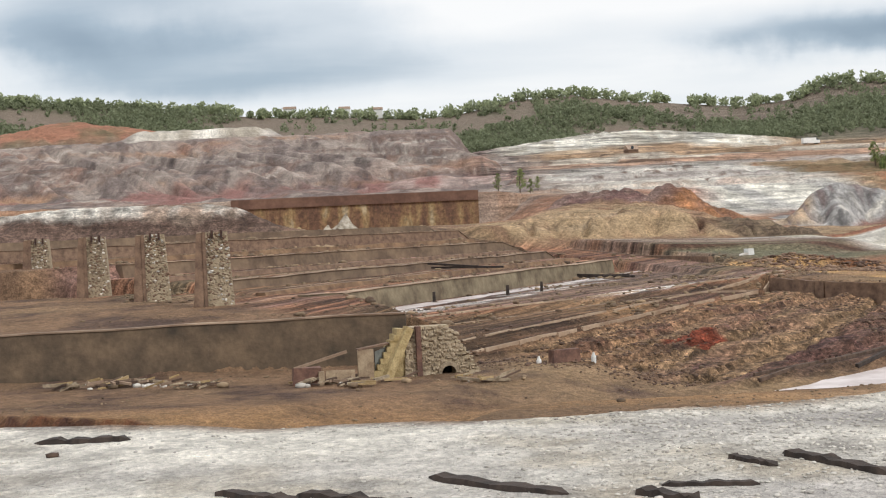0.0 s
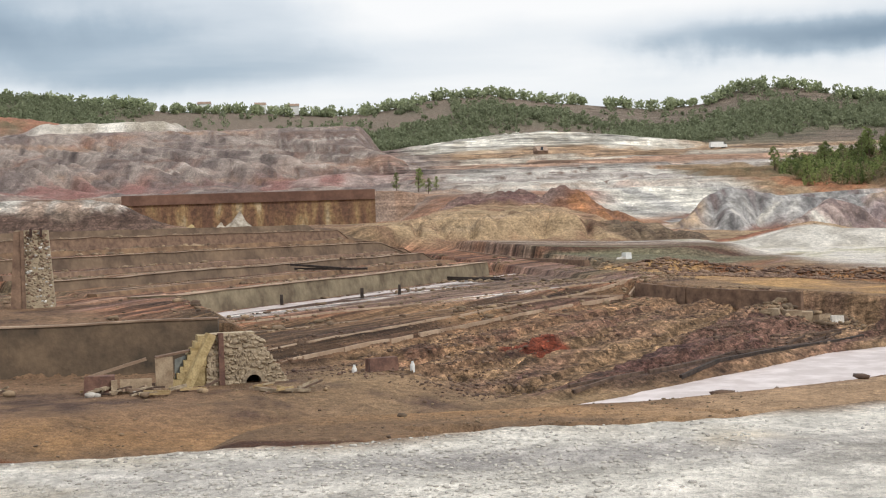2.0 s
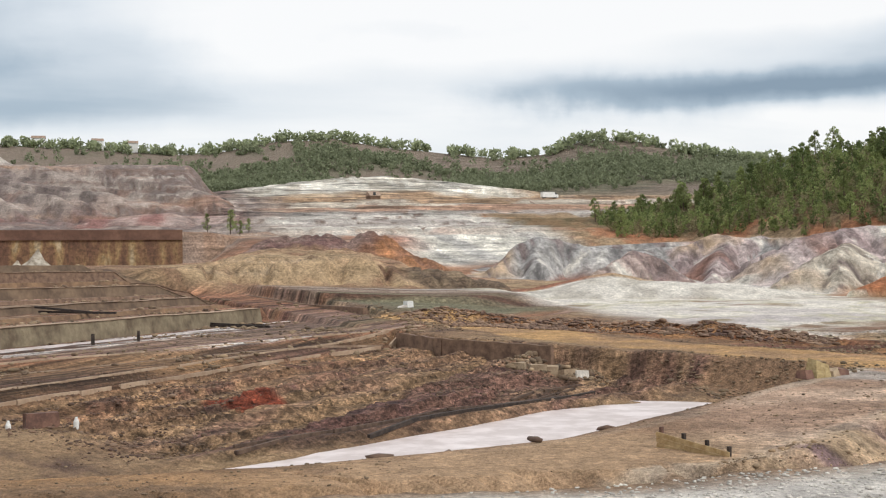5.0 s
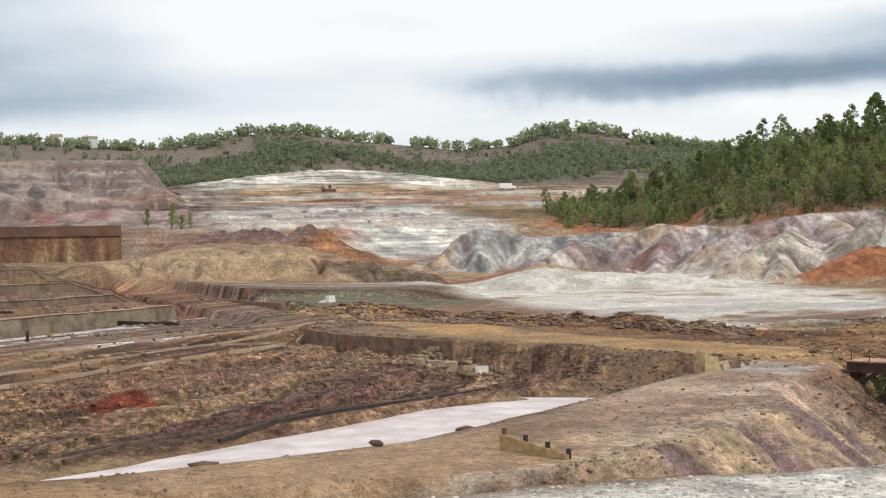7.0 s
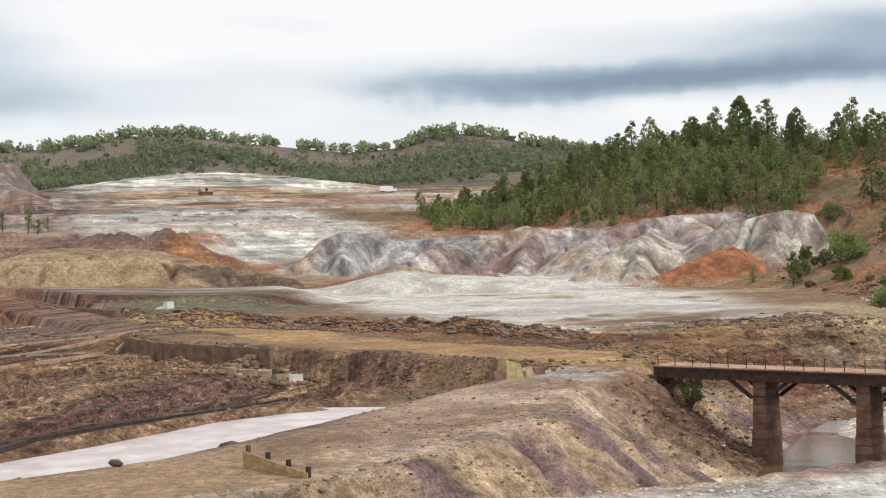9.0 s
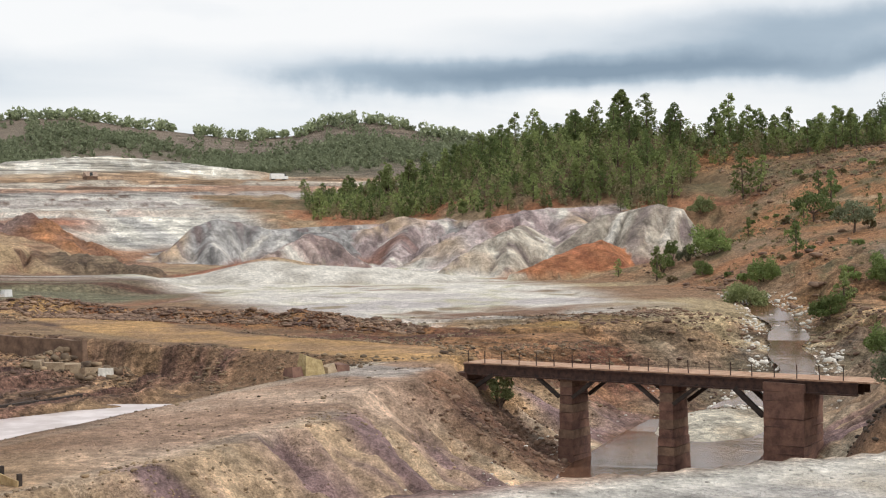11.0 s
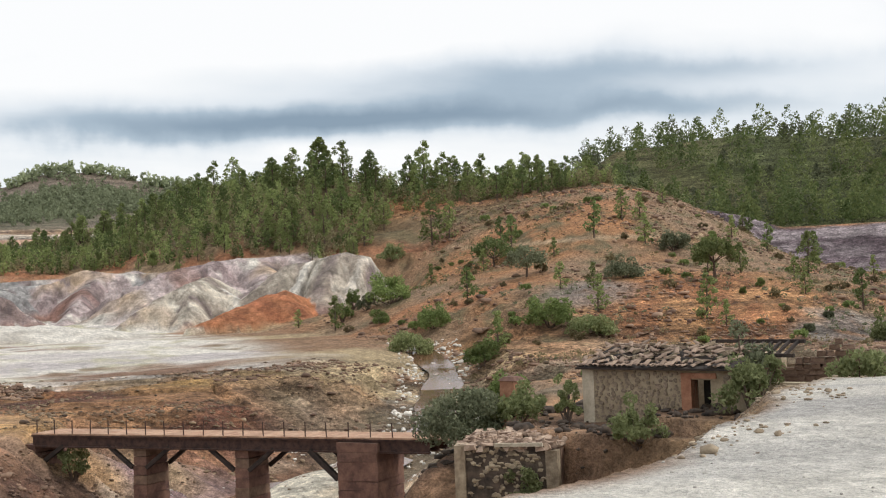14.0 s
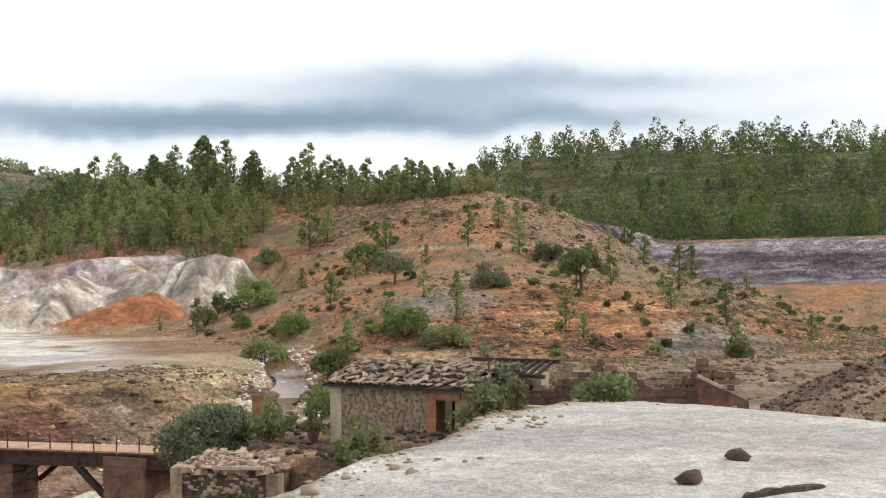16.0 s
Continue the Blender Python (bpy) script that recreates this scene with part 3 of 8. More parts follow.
    c = mixed(c, mixed(mixed(C(0.22, 0.13, 0.085), C(0.40, 0.37, 0.33), T(ramp01(86, 94, x))), C(0.15, 0.085, 0.055), T(0.5 + 3 * n4 + n2)), T(bed))
    c = mixed(c, mixed(C(0.60, 0.56, 0.47), C(0.50, 0.42, 0.32), T(3 * n2)), T(3.0 * bump(x, y, 82.8, 85.8, 7.8, 4.4, 40, 0.6) * (rv < 9)))
    # country right of the track up to the flats
    rp = ramp01(56, 66, x) * ramp01(88, 96, y) * ramp01(132, 116, y + 0.2 * (x - 70)) * (1 - T(bed)[:, 0])
    c = mixed(c, mixed(mixed(C(0.31, 0.175, 0.095), C(0.16, 0.075, 0.05), T(0.4 + 4.5 * n3 + n4)), C(0.46, 0.295, 0.13), T(2.8 * n1 - 0.2 + 5 * fbm(x * 0.4, y, 11, 3, 59))), T(rp))
    c = mixed(c, C(0.145, 0.068, 0.05), T(6 * fbm(x * 0.25, y, 7, 4, 99) - 0.8) * T(rp))
    # rusty rubble ridge
    rd, _ = segment_distance(x, y, [(40, 152, 0), (50, 142, 0), (60, 131, 0), (70, 121, 0)])
    c = mixed(c, mixed(C(0.21, 0.095, 0.05), C(0.36, 0.2, 0.10), T(0.4 + 4 * n4)), T(ramp01(6.5, 4.5, rd + 2 * n2)))
    tr, _ = segment_distance(x, y, [(65.5, 88.5, 0), (62, 95, 0), (58, 102, 0), (53.7, 111.4, 0), (49, 125.5, 0), (44.9, 142, 0), (38, 152, 0)])
    c = mixed(c, mixed(C(0.46, 0.29, 0.14), C(0.35, 0.225, 0.13), T(0.4 + 3 * n2)), T(ramp01(5.0, 3.6, tr + 1.5 * n2)))
    # muddy flats beyond the terraces
    mf = ramp01(112, 118, u - 0.40 * np.maximum(v - 70, 0)) * ramp01(84, 92, v) * ramp01(203, 199, y) * ramp01(66, 54, x + 4 * n1) * ramp01(6.5, 9, rd)
    md = fbm(x * 0.12, y, 5, 4, 61)
    mc = mixed(mixed(C(0.20, 0.135, 0.10), C(0.31, 0.235, 0.19), T(0.45 + 3.5 * md)), C(0.20, 0.19, 0.125), T(3.5 * fbm(x * 0.2, y, 14, 3, 62) - 0.1))
    mc = mixed(mc, C(0.56, 0.52, 0.48), T((7 * md - 1.2) * ramp01(186, 193, y) * ramp01(200, 196, y)))
    mc = mixed(mc, C(0.125, 0.07, 0.05), T(ramp01(171.0, 172.0, y + 1.2 * fbm(x, y, 3.5, 4, 2)) * ramp01(174.6, 173.6, y)))
    c = mixed(c, mc * 0.9, T(mf))
    # white bench
    be = bench_edge(x)
    wb = ramp01(-0.6, 0.8, be - y + 1.6 * n2 - 0.2) * ramp01(93, 88, x) * (y > -40)
    st = fbm(x * 0.15, y, 2.2, 4, 18)
    wc = mixed(mixed(white, grey * 1.15, T(0.15 + 1.5 * n1 + 1.6 * st)), C(0.50, 0.42, 0.30), T(2.4 * n2 + 1.5 * n1 - 0.6 + n4))
    wc = mixed(wc, C(0.40, 0.38, 0.35), T(3.5 * n4 - 0.6))
    wc = mixed(wc, C(0.36, 0.20, 0.11), T(1.6 * bump(x, y, 74.6, 28.6, 1.6, 1.0, 10, 0.6)))
    wc = mixed(wc, mixed(C(0.62, 0.60, 0.55), C(0.44, 0.43, 0.41), T(0.3 + 3.5 * fbm(x * 0.25, y + 0.5 * x, 3.0, 4, 104))), T(ramp01(50, 66, x) * 0.8))
    c = mixed(c, wc, T(wb))
    # white flats and salts by the heaps
    wf = ramp01(58, 68, x + 7 * n1 - 0.18 * (150 - y)) * ramp01(119, 127, y + 0.2 * (x - 70) + 7 * n2) * ramp01(262, 240, y) * ramp01(114, 101, x + 12 * n1 + 6 * n3 + 0.25 * (165 - y))
    ff = fbm(x * 0.3, y, 7, 4, 91)
    fl = mixed(mixed(white * 1.06, C(0.58, 0.54, 0.53), T(3.0 * ff + ramp01(165, 140, y) * 0.5)), C(0.57, 0.54, 0.40), T(3 * n2 - 0.3 + ramp01(150, 175, y) * 0.3))
    fl = mixed(fl, C(0.33, 0.28, 0.20), T(7 * fbm(x * 0.5, y, 3.2, 3, 100) - 1.9))
    fl = mixed(fl, C(0.27, 0.17, 0.12), T(-4.0 * ff - 0.9 + ramp01(150, 128, y) * 0.7))
    sand = ramp01(84, 96, x + 8 * n1) * ramp01(112, 124, y + 0.2 * (x - 70) + 6 * n2) * ramp01(200, 188, y) * ramp01(140, 128, x)
    c = mixed(c, mixed(C(0.44, 0.35, 0.22), C(0.28, 0.18, 0.115), T(0.25 + 4 * n3 + 1.5 * n2)), T(0.9 * sand))
    c = mixed(c, fl * 0.93, T(wf))
    # country behind the pit
    bk = ramp01(197, 205, y) * np.maximum(ramp01(96, 86, x - 0.1 * (y - 240)), ramp01(350, 400, y))
    bl, bs = np.clip(n3 * 2.2 + n1, -1, 1), 0.7 * fbm(x * 0.12, y, 10, 4, 19) + 0.5 * fbm(x * 0.25, y, 3.5, 4, 29)
    og = fbm(x, y * 0.35, 6, 4, 37)
    bc = mixed(mixed(C(0.42, 0.31, 0.195), C(0.24, 0.145, 0.095), T(3.5 * n3 - 0.3 + 2.5 * n2 + 2 * og)), C(0.30, 0.165, 0.11), T(ramp01(232, 250, y + 8 * n1)))
    bc = mixed(bc, mixed(C(0.36, 0.30, 0.26), C(0.35, 0.22, 0.15), T(0.5 + 4 * bs)), T(ramp01(262, 285, y)))
    rightness = ramp01(14, 34, x - 0.05 * (y - 260) + 6 * n1)
    bc = mixed(bc, white * 0.9, T((3.8 * bs + 1.2 * bl + 0.3 + 0.5 * bump(x, y, 80, 290, 50, 45, 0, 0.6) - 0.35 * ramp01(420, 480, y)) * ramp01(252, 285, y)) * T(rightness))
    bc = mixed(bc, mixed(C(0.36, 0.20, 0.13), C(0.44, 0.27, 0.16), T(0.5 + 4 * bs)), T(ramp01(470, 500, y) * ramp01(95, 125, x + 10 * n1)))
    gul = fbm(x, y * 0.15, 9, 4, 31)
    gf = fbm(x, y * 0.2, 3.0, 4, 35)
    cliff = mixed(mixed(C(0.19, 0.155, 0.145), C(0.33, 0.28, 0.25), T(0.45 + 3.0 * gul + 2.5 * gf)), C(0.27, 0.165, 0.13), T(3.0 * bs + 1.5 * n1 - 0.2))
    cliff = mixed(cliff, C(0.10, 0.08, 0.075), T(-4.0 * gf - 0.9))
    cliff = mixed(cliff, C(0.46, 0.40, 0.36), T(5 * bs - 1.0))
    cliff = mixed(cliff, C(0.30, 0.165, 0.145), T(ramp01(378, 388, y) * ramp01(412, 400, y) * (0.4 + 3 * n1 + 2 * gul)))
    cliff = mixed(cliff, white, T(3 * bump(x, y, -2, 394, 24, 14, 0, 0.6)) * T(0.8 + 3 * gul))
    bc = mixed(bc, C(0.23, 0.19, 0.175), T(-5.5 * bs - 0.75) * T(rightness * ramp01(262, 285, y)))
    bc = mixed(bc, cliff, T((1 - rightness) * ramp01(286, 300, y)))
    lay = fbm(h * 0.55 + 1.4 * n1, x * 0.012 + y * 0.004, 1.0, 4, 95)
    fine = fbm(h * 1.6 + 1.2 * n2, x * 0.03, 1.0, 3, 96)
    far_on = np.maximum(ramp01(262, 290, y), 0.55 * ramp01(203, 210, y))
    # dark height bands: rock colour with shade of ledge undercuts painted in
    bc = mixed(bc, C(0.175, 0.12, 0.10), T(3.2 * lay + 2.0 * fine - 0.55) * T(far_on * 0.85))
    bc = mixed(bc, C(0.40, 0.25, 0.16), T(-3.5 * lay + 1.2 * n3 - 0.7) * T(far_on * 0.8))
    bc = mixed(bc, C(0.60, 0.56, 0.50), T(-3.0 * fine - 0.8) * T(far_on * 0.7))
    bc = mixed(bc, C(0.27, 0.145, 0.13), T(ramp01(376, 386, y + 6 * n1) * ramp01(418, 404, y) * (0.7 + 2 * gul) * (1 - rightness) * ramp01(-110, -80, x)))
    bc = mixed(bc, C(0.34, 0.155, 0.10), T(-3.0 * bl - 0.45) * T(ramp01(30, 60, x) * ramp01(330, 280, y)))
    bc = mixed(bc, mixed(C(0.40, 0.20, 0.105), C(0.24, 0.13, 0.085), T(0.4 + 4 * n2)), T(2.6 * bump(x + 4 * n2, y, 49, 245, 12, 8, 0, 0.7)))
    bc = mixed(bc, mixed(C(0.17, 0.10, 0.092), C(0.27, 0.19, 0.165), T(0.3 + 4 * n2)), T(2.4 * bump(x + 4 * n2, y, 33, 247, 15, 6, 0, 0.7)))
    bc = mixed(bc, mixed(C(0.15, 0.11, 0.08), C(0.25, 0.19, 0.13), T(0.4 + 4 * n2)), T(2.2 * bump(x + 2 * n2, y, 54, 211, 10, 8, 0, 0.6)))
    yb = y + 22 * n1 + 12 * n3 + 4 * n2 - 0.12 * (x - 60)
    bands = ((262, C(0.56, 0.53, 0.48)), (312, C(0.42, 0.38, 0.355)), (345, C(0.52, 0.49, 0.45)), (385, C(0.36, 0.32, 0.295)), (412, C(0.37, 0.245, 0.18)), (438, C(0.46, 0.41, 0.345)), (462, C(0.36, 0.25, 0.165)), (505, C(0.43, 0.33, 0.235)))
    bd_col = bands[0][1] + 0 * c
    for y0, colour in bands[1:]:
        bd_col = mixed(bd_col, colour, T(ramp01(y0 - 5, y0 + 5, yb)))
    bd_col = mixed(bd_col, mixed(C(0.66, 0.64, 0.59), C(0.44, 0.42, 0.40), T(0.2 + 3 * gf)), T(ramp01(0.2, 0.4, slope) * (0.5 + 3 * n1) * ramp01(430, 380, y)))
    bd_col = mixed(bd_col, C(0.20, 0.145, 0.12), T(5 * n2 + 2.0 * n4 - 1.0))
    bc = mixed(bc, bd_col, T(ramp01(288, 300, y) * rightness))
    mound = ramp01(512, 522, y + 10 * n1) * ramp01(18, 34, x + 8 * n1) * ramp01(150, 128, x + 12 * n1) * ramp01(602, 594, y)
    bc = mixed(bc, mixed(C(0.66, 0.64, 0.58), C(0.47, 0.44, 0.38), T(0.3 + 4 * n2 + 3 * gf)), T(mound))
    face = ramp01(256, 266, y + 4 * n2) * ramp01(296, 286, y) * ramp01(48, 60, x - 0.1 * (y - 260) + 3 * n1)
    bc = mixed(bc, mixed(C(0.66, 0.64, 0.58), C(0.44, 0.43, 0.41), T(0.25 + 3 * fbm(x + 0.5 * y, y * 0.2, 5, 4, 39))), T(face))
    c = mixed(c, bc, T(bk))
    cap = ramp01(-20, -29, x + 7 * n1) * ramp01(193, 197, y + 5 * n1) * ramp01(238, 226, y)
    c = mixed(c, mixed(mixed(white * 0.85, C(0.33, 0.25, 0.20), T(3.5 * gul + 2 * gf + 0.1)), C(0.15, 0.10, 0.08), T(ramp01(16.9, 15.6, h + 3.5 * gul + 2.5 * gf + 1.0 * n2))), T(cap))
    # heaps
    s, kind, streak = spoil_height(x, y, True)
    big = fbm(x, y, 14, 3, 44)
    pale, body = C(0.64, 0.61, 0.555), C(0.0, 0.0, 0.0)
    for k, (lo, hi) in enumerate(((C(0.27, 0.265, 0.265), C(0.46, 0.45, 0.44)), (C(0.38, 0.33, 0.275), C(0.65, 0.60, 0.51)), (C(0.30, 0.22, 0.205), C(0.50, 0.41, 0.375)), (C(0.31, 0.235, 0.235), C(0.52, 0.44, 0.43)), (C(0.33, 0.125, 0.068), C(0.46, 0.20, 0.105)))):
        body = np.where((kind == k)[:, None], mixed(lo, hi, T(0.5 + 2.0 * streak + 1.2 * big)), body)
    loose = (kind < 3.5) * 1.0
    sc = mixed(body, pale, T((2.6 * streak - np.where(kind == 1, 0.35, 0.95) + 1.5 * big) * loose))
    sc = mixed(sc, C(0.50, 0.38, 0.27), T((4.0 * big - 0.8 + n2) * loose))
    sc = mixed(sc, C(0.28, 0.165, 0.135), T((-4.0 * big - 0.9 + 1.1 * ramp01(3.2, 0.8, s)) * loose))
    # dark tone painted for the deep shade of gullies and heap sides
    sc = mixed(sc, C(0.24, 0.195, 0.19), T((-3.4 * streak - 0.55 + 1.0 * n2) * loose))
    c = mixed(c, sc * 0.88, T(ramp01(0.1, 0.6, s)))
    ob = bump(x, y, 128, 191, 20, 9, 0, 0.5) * ramp01(1.2, -0.6, s)
    c = mixed(c, mixed(C(0.44, 0.17, 0.07), C(0.36, 0.20, 0.11), T(0.3 + 3 * n2)), T(ob * 1.6 * (1 + n2)))
    # hillside
    hs = ramp01(116, 128, x + 6 * n1 + 0.12 * (160 - y)) * ramp01(238, 226, y - 0.2 * (x - 150)) * ramp01(95, 110, y + 0.3 * (x - 120)) * (1 - T(ob * 2.5)[:, 0]) * (1 - ramp01(0.1, 0.6, s) * ramp01(1.0, 0.0, h - 7.9 - s))
    hc = mixed(mixed(C(0.45, 0.24, 0.125), C(0.34, 0.235, 0.155), T(0.45 + 2.6 * n1)), C(0.20, 0.17, 0.10), T(2.8 * n2 - 0.05 + 1.0 * n4))
    gully = fbm((x + y) * 0.25, x - y, 5.0, 4, 103)
    hc = mixed(hc, mixed(C(0.52, 0.29, 0.145), C(0.36, 0.175, 0.09), T(0.4 + 4 * gully)), T(2.2 * bump(x, y, 152, 124, 26, 17, 35, 0.7) * (0.9 + 2 * n1)))
    hc = mixed(hc, mixed(C(0.33, 0.29, 0.25), C(0.22, 0.18, 0.155), T(0.4 + 4 * gully)), T(2.0 * bump(x, y, 158, 106, 16, 9, 35, 0.7) * (0.8 + 2 * n2)))
    hc = mixed(hc, C(0.30, 0.255, 0.22), T(1.6 * bump(x, y, 141, 133, 11, 6, 35, 0.7)))
    hc = mixed(hc, C(0.46, 0.22, 0.115), T(3.0 * n3 - 0.5))
    c = mixed(c, hc * 0.80, T(hs))
    c = mixed(c, C(0.43, 0.32, 0.21), T(ramp01(0.42, 0.2, np.abs(h - 18.8 - 0.8 * n1)) * ramp01(146, 152, x) * ramp01(194, 184, x) * ramp01(196, 190, y) * 0.9))
    c = mixed(c, C(0.42, 0.215, 0.115), T((5 * fbm(h * 0.9 + n2, x * 0.05, 1.0, 3, 101) - 0.7) * ramp01(22, 26, h)) * T(hs))
    # low scrub on the right behind the bench
    rg = ramp01(82, 90, x) * ramp01(110, 98, y + 0.3 * (x - 120)) * ramp01(-0.5, -3, be - y)
    c = mixed(c, mixed(mixed(C(0.31, 0.23, 0.165), C(0.18, 0.145, 0.10), T(0.5 + 3 * n2)), C(0.44, 0.27, 0.16), T(3 * n1)), T(rg))
    # purple bank
    bd = (x - 232) * 0.83 + (y - 196) * 0.56
    pb = ramp01(-22, -18, bd + 4 * n2) * ramp01(3, 0, bd) * (x > 150) * (y < 240)
    ridge = fbm(bd + 1.5 * n1, (x - y) * 0.05, 1.5, 3, 21)
    c = mixed(c, mixed(mixed(C(0.165, 0.13, 0.145), C(0.29, 0.25, 0.26), T(0.4 + 5 * ridge + 2 * n2)), C(0.10, 0.075, 0.085), T(-7 * ridge - 0.8 + 1.5 * n4)), T(pb))
    tip = ramp01(-130, -118, x) * ramp01(-62, -74, x) * ramp01(508, 512, y) * ramp01(548, 540, y)
    c = mixed(c, mixed(white, C(0.42, 0.38, 0.32), T(0.3 + 3 * gul)), T(tip))
    c = mixed(c, mixed(C(0.33, 0.165, 0.11), C(0.17, 0.14, 0.085), T(0.4 + 3 * n1)), T(2.2 * bump(x, y, -165, 570, 66, 44, 0, 0.8)))
    tf = np.maximum(bump(x, y, 75, 196, 16, 11, -10, 0.6), 0.8 * bump(x, y, 92, 190, 17, 9, 0, 0.6))
    c = mixed(c, mixed(white * 0.93, C(0.50, 0.47, 0.42), T(0.3 + 3 * n2 + 1.5 * n4)), T(3 * tf))
    # rust cut at the near edge of the yard
    yc = ramp01(0.5, 0.0, y - inter(x, CUT_X, CUT_Y) + 0.8 * n2) * ramp01(12, 6, x) * ramp01(-1.0, -3.0, be - y)
    c = mixed(c, mixed(C(0.085, 0.042, 0.028), C(0.19, 0.085, 0.045), T(0.35 + 3 * n4 + 2 * n2)), T(yc))
    # bare earth above the heaps, wooded hills
    wd = segment_distance(x, y, WOOD_CREST)[0]
    fb = ramp01(86, 98, x) * ramp01(62, 50, wd + 4 * n1) * (1 - ramp01(0.1, 0.6, s) * ramp01(1.0, 0.0, h - 7.9 - s)) * ramp01(-2, 2, y - inter(x, [80, 86, 112, 124, 146, 152, 160], [262, 258, 249, 238, 216, 206, 198])) * (1 - hs * ramp01(20, 10, wd))
    fe = mixed(mixed(C(0.33, 0.24, 0.155), C(0.34, 0.165, 0.095), T(ramp01(118, 128, x) * 0.7 + 3.5 * n1 + 2 * n2 - 0.35)), mixed(C(0.15, 0.12, 0.07), C(0.22, 0.15, 0.09), T(0.4 + 3 * n2)), T(ramp01(36, 28, wd + 6 * n1)))
    c = mixed(c, fe, T(fb))
    r = np.hypot(x - 20, y)
    fn = fbm(x, y, 70, 4, 15)
    # far hill soil, greyed so that haze sits in its colour
    c = mixed(c, mixed(C(0.135, 0.13, 0.09), C(0.185, 0.15, 0.12), T(0.4 + 3 * fn)), T(ramp01(600, 640, r)))
    c = mixed(c, mixed(C(0.10, 0.115, 0.05), C(0.19, 0.13, 0.08), T(0.25 + 2.5 * fn)), T(ramp01(300, 325, r) * ramp01(29, 33, np.degrees(np.arctan2(x - 20, y))) * ramp01(640, 600, r)))
    c = mixed(c, C(0.2, 0.18, 0.15), T(ramp01(4, 1, y + 1.5 * n1)))
    grey = c.mean(1, keepdims=True)
    return (grey + (c - grey) * 1.05) * C(1.015, 1.0, 0.985)


# ---- materials ----
def node_material(name, build):
    m = bpy.data.materials.new(name)
    m.use_nodes = True
    nt = m.node_tree
    nt.nodes.clear()
    out = nt.nodes.new("ShaderNodeOutputMaterial")
    b = nt.nodes.new("ShaderNodeBsdfPrincipled")
    nt.links.new(b.outputs[0], out.inputs[0])
    build(nt, b)
    return m


def noise_node(nt, scale, detail=4, rough=0.6, coord="Object"):
    tc = nt.nodes.new("ShaderNodeTexCoord")
    n = nt.nodes.new("ShaderNodeTexNoise")
    n.inputs["Scale"].default_value, n.inputs["Detail"].default_value, n.inputs["Roughness"].default_value = scale, detail, rough
    nt.links.new(tc.outputs[coord], n.inputs["Vector"])
    return n


def mix_node(nt, kind="MIX"):
    m = nt.nodes.new("ShaderNodeMix")
    m.data_type, m.blend_type = "RGBA", kind
    return m


def mottled(name, a, b, scale=4.0, rough=0.85, metal=0.0, bump_h=0.02, fine=30.0, island=0.25):
    """Two colours in patches, with fine grain, relief and small differences from piece to piece."""
    def build(nt, p):
        n = noise_node(nt, scale)
        ra = nt.nodes.new("ShaderNodeValToRGB")
        ra.color_ramp.elements[0].position, ra.color_ramp.elements[1].position = 0.35, 0.65
        ra.color_ramp.elements[0].color, ra.color_ramp.elements[1].color = (*a, 1), (*b, 1)
        nt.links.new(n.outputs[0], ra.inputs[0])
        f = noise_node(nt, fine, 3)
        mr = nt.nodes.new("ShaderNodeMapRange")
        mr.inputs[3].default_value, mr.inputs[4].default_value = 0.65, 1.35
        nt.links.new(f.outputs[0], mr.inputs[0])
        mu = mix_node(nt, "MULTIPLY")
        mu.inputs[0].default_value = 1.0
        nt.links.new(ra.outputs[0], mu.inputs[6])
        nt.links.new(mr.outputs[0], mu.inputs[7])
        geo, oi = nt.nodes.new("ShaderNodeNewGeometry"), nt.nodes.new("ShaderNodeObjectInfo")
        ad = nt.nodes.new("ShaderNodeMath"); ad.operation = "ADD"
        nt.links.new(geo.outputs["Random Per Island"], ad.inputs[0])
        nt.links.new(oi.outputs["Random"], ad.inputs[1])
        m2 = nt.nodes.new("ShaderNodeMapRange")
        m2.inputs[2].default_value = 2.0
        m2.inputs[3].default_value, m2.inputs[4].default_value = 1 - island, 1 + island
        nt.links.new(ad.outputs[0], m2.inputs[0])
        mu2 = mix_node(nt, "MULTIPLY")
        mu2.inputs[0].default_value = 1.0
        nt.links.new(mu.outputs[2], mu2.inputs[6])
        nt.links.new(m2.outputs[0], mu2.inputs[7])
        nt.links.new(mu2.outputs[2], p.inputs["Base Color"])
        p.inputs["Roughness"].default_value, p.inputs["Metallic"].default_value = rough, metal
        bp = nt.nodes.new("ShaderNodeBump")
        bp.inputs["Strength"].default_value, bp.inputs["Distance"].default_value = 0.6, bump_h
        nt.links.new(f.outputs[0], bp.inputs["Height"])
        nt.links.new(bp.outputs[0], p.inputs["Normal"])
    return node_material(name, build)


def stretched_noise(nt, size, turn=0.0, detail=5, rough=0.65, seed=0.0):
    """Noise whose lumps are size = (x, y, z) metres, turned about the vertical."""
    tc, mp, n = nt.nodes.new("ShaderNodeTexCoord"), nt.nodes.new("ShaderNodeMapping"), nt.nodes.new("ShaderNodeTexNoise")
    mp.vector_type = "TEXTURE"
    mp.inputs["Location"].default_value = (seed, 2 * seed, 0.37 * seed)
    mp.inputs["Rotation"].default_value = (0, 0, radians(turn))
    mp.inputs["Scale"].default_value = size
    n.inputs["Scale"].default_value, n.inputs["Detail"].default_value, n.inputs["Roughness"].default_value = 1.0, detail, rough
    nt.links.new(tc.outputs["Object"], mp.inputs[0])
    nt.links.new(mp.outputs[0], n.inputs["Vector"])
    return n


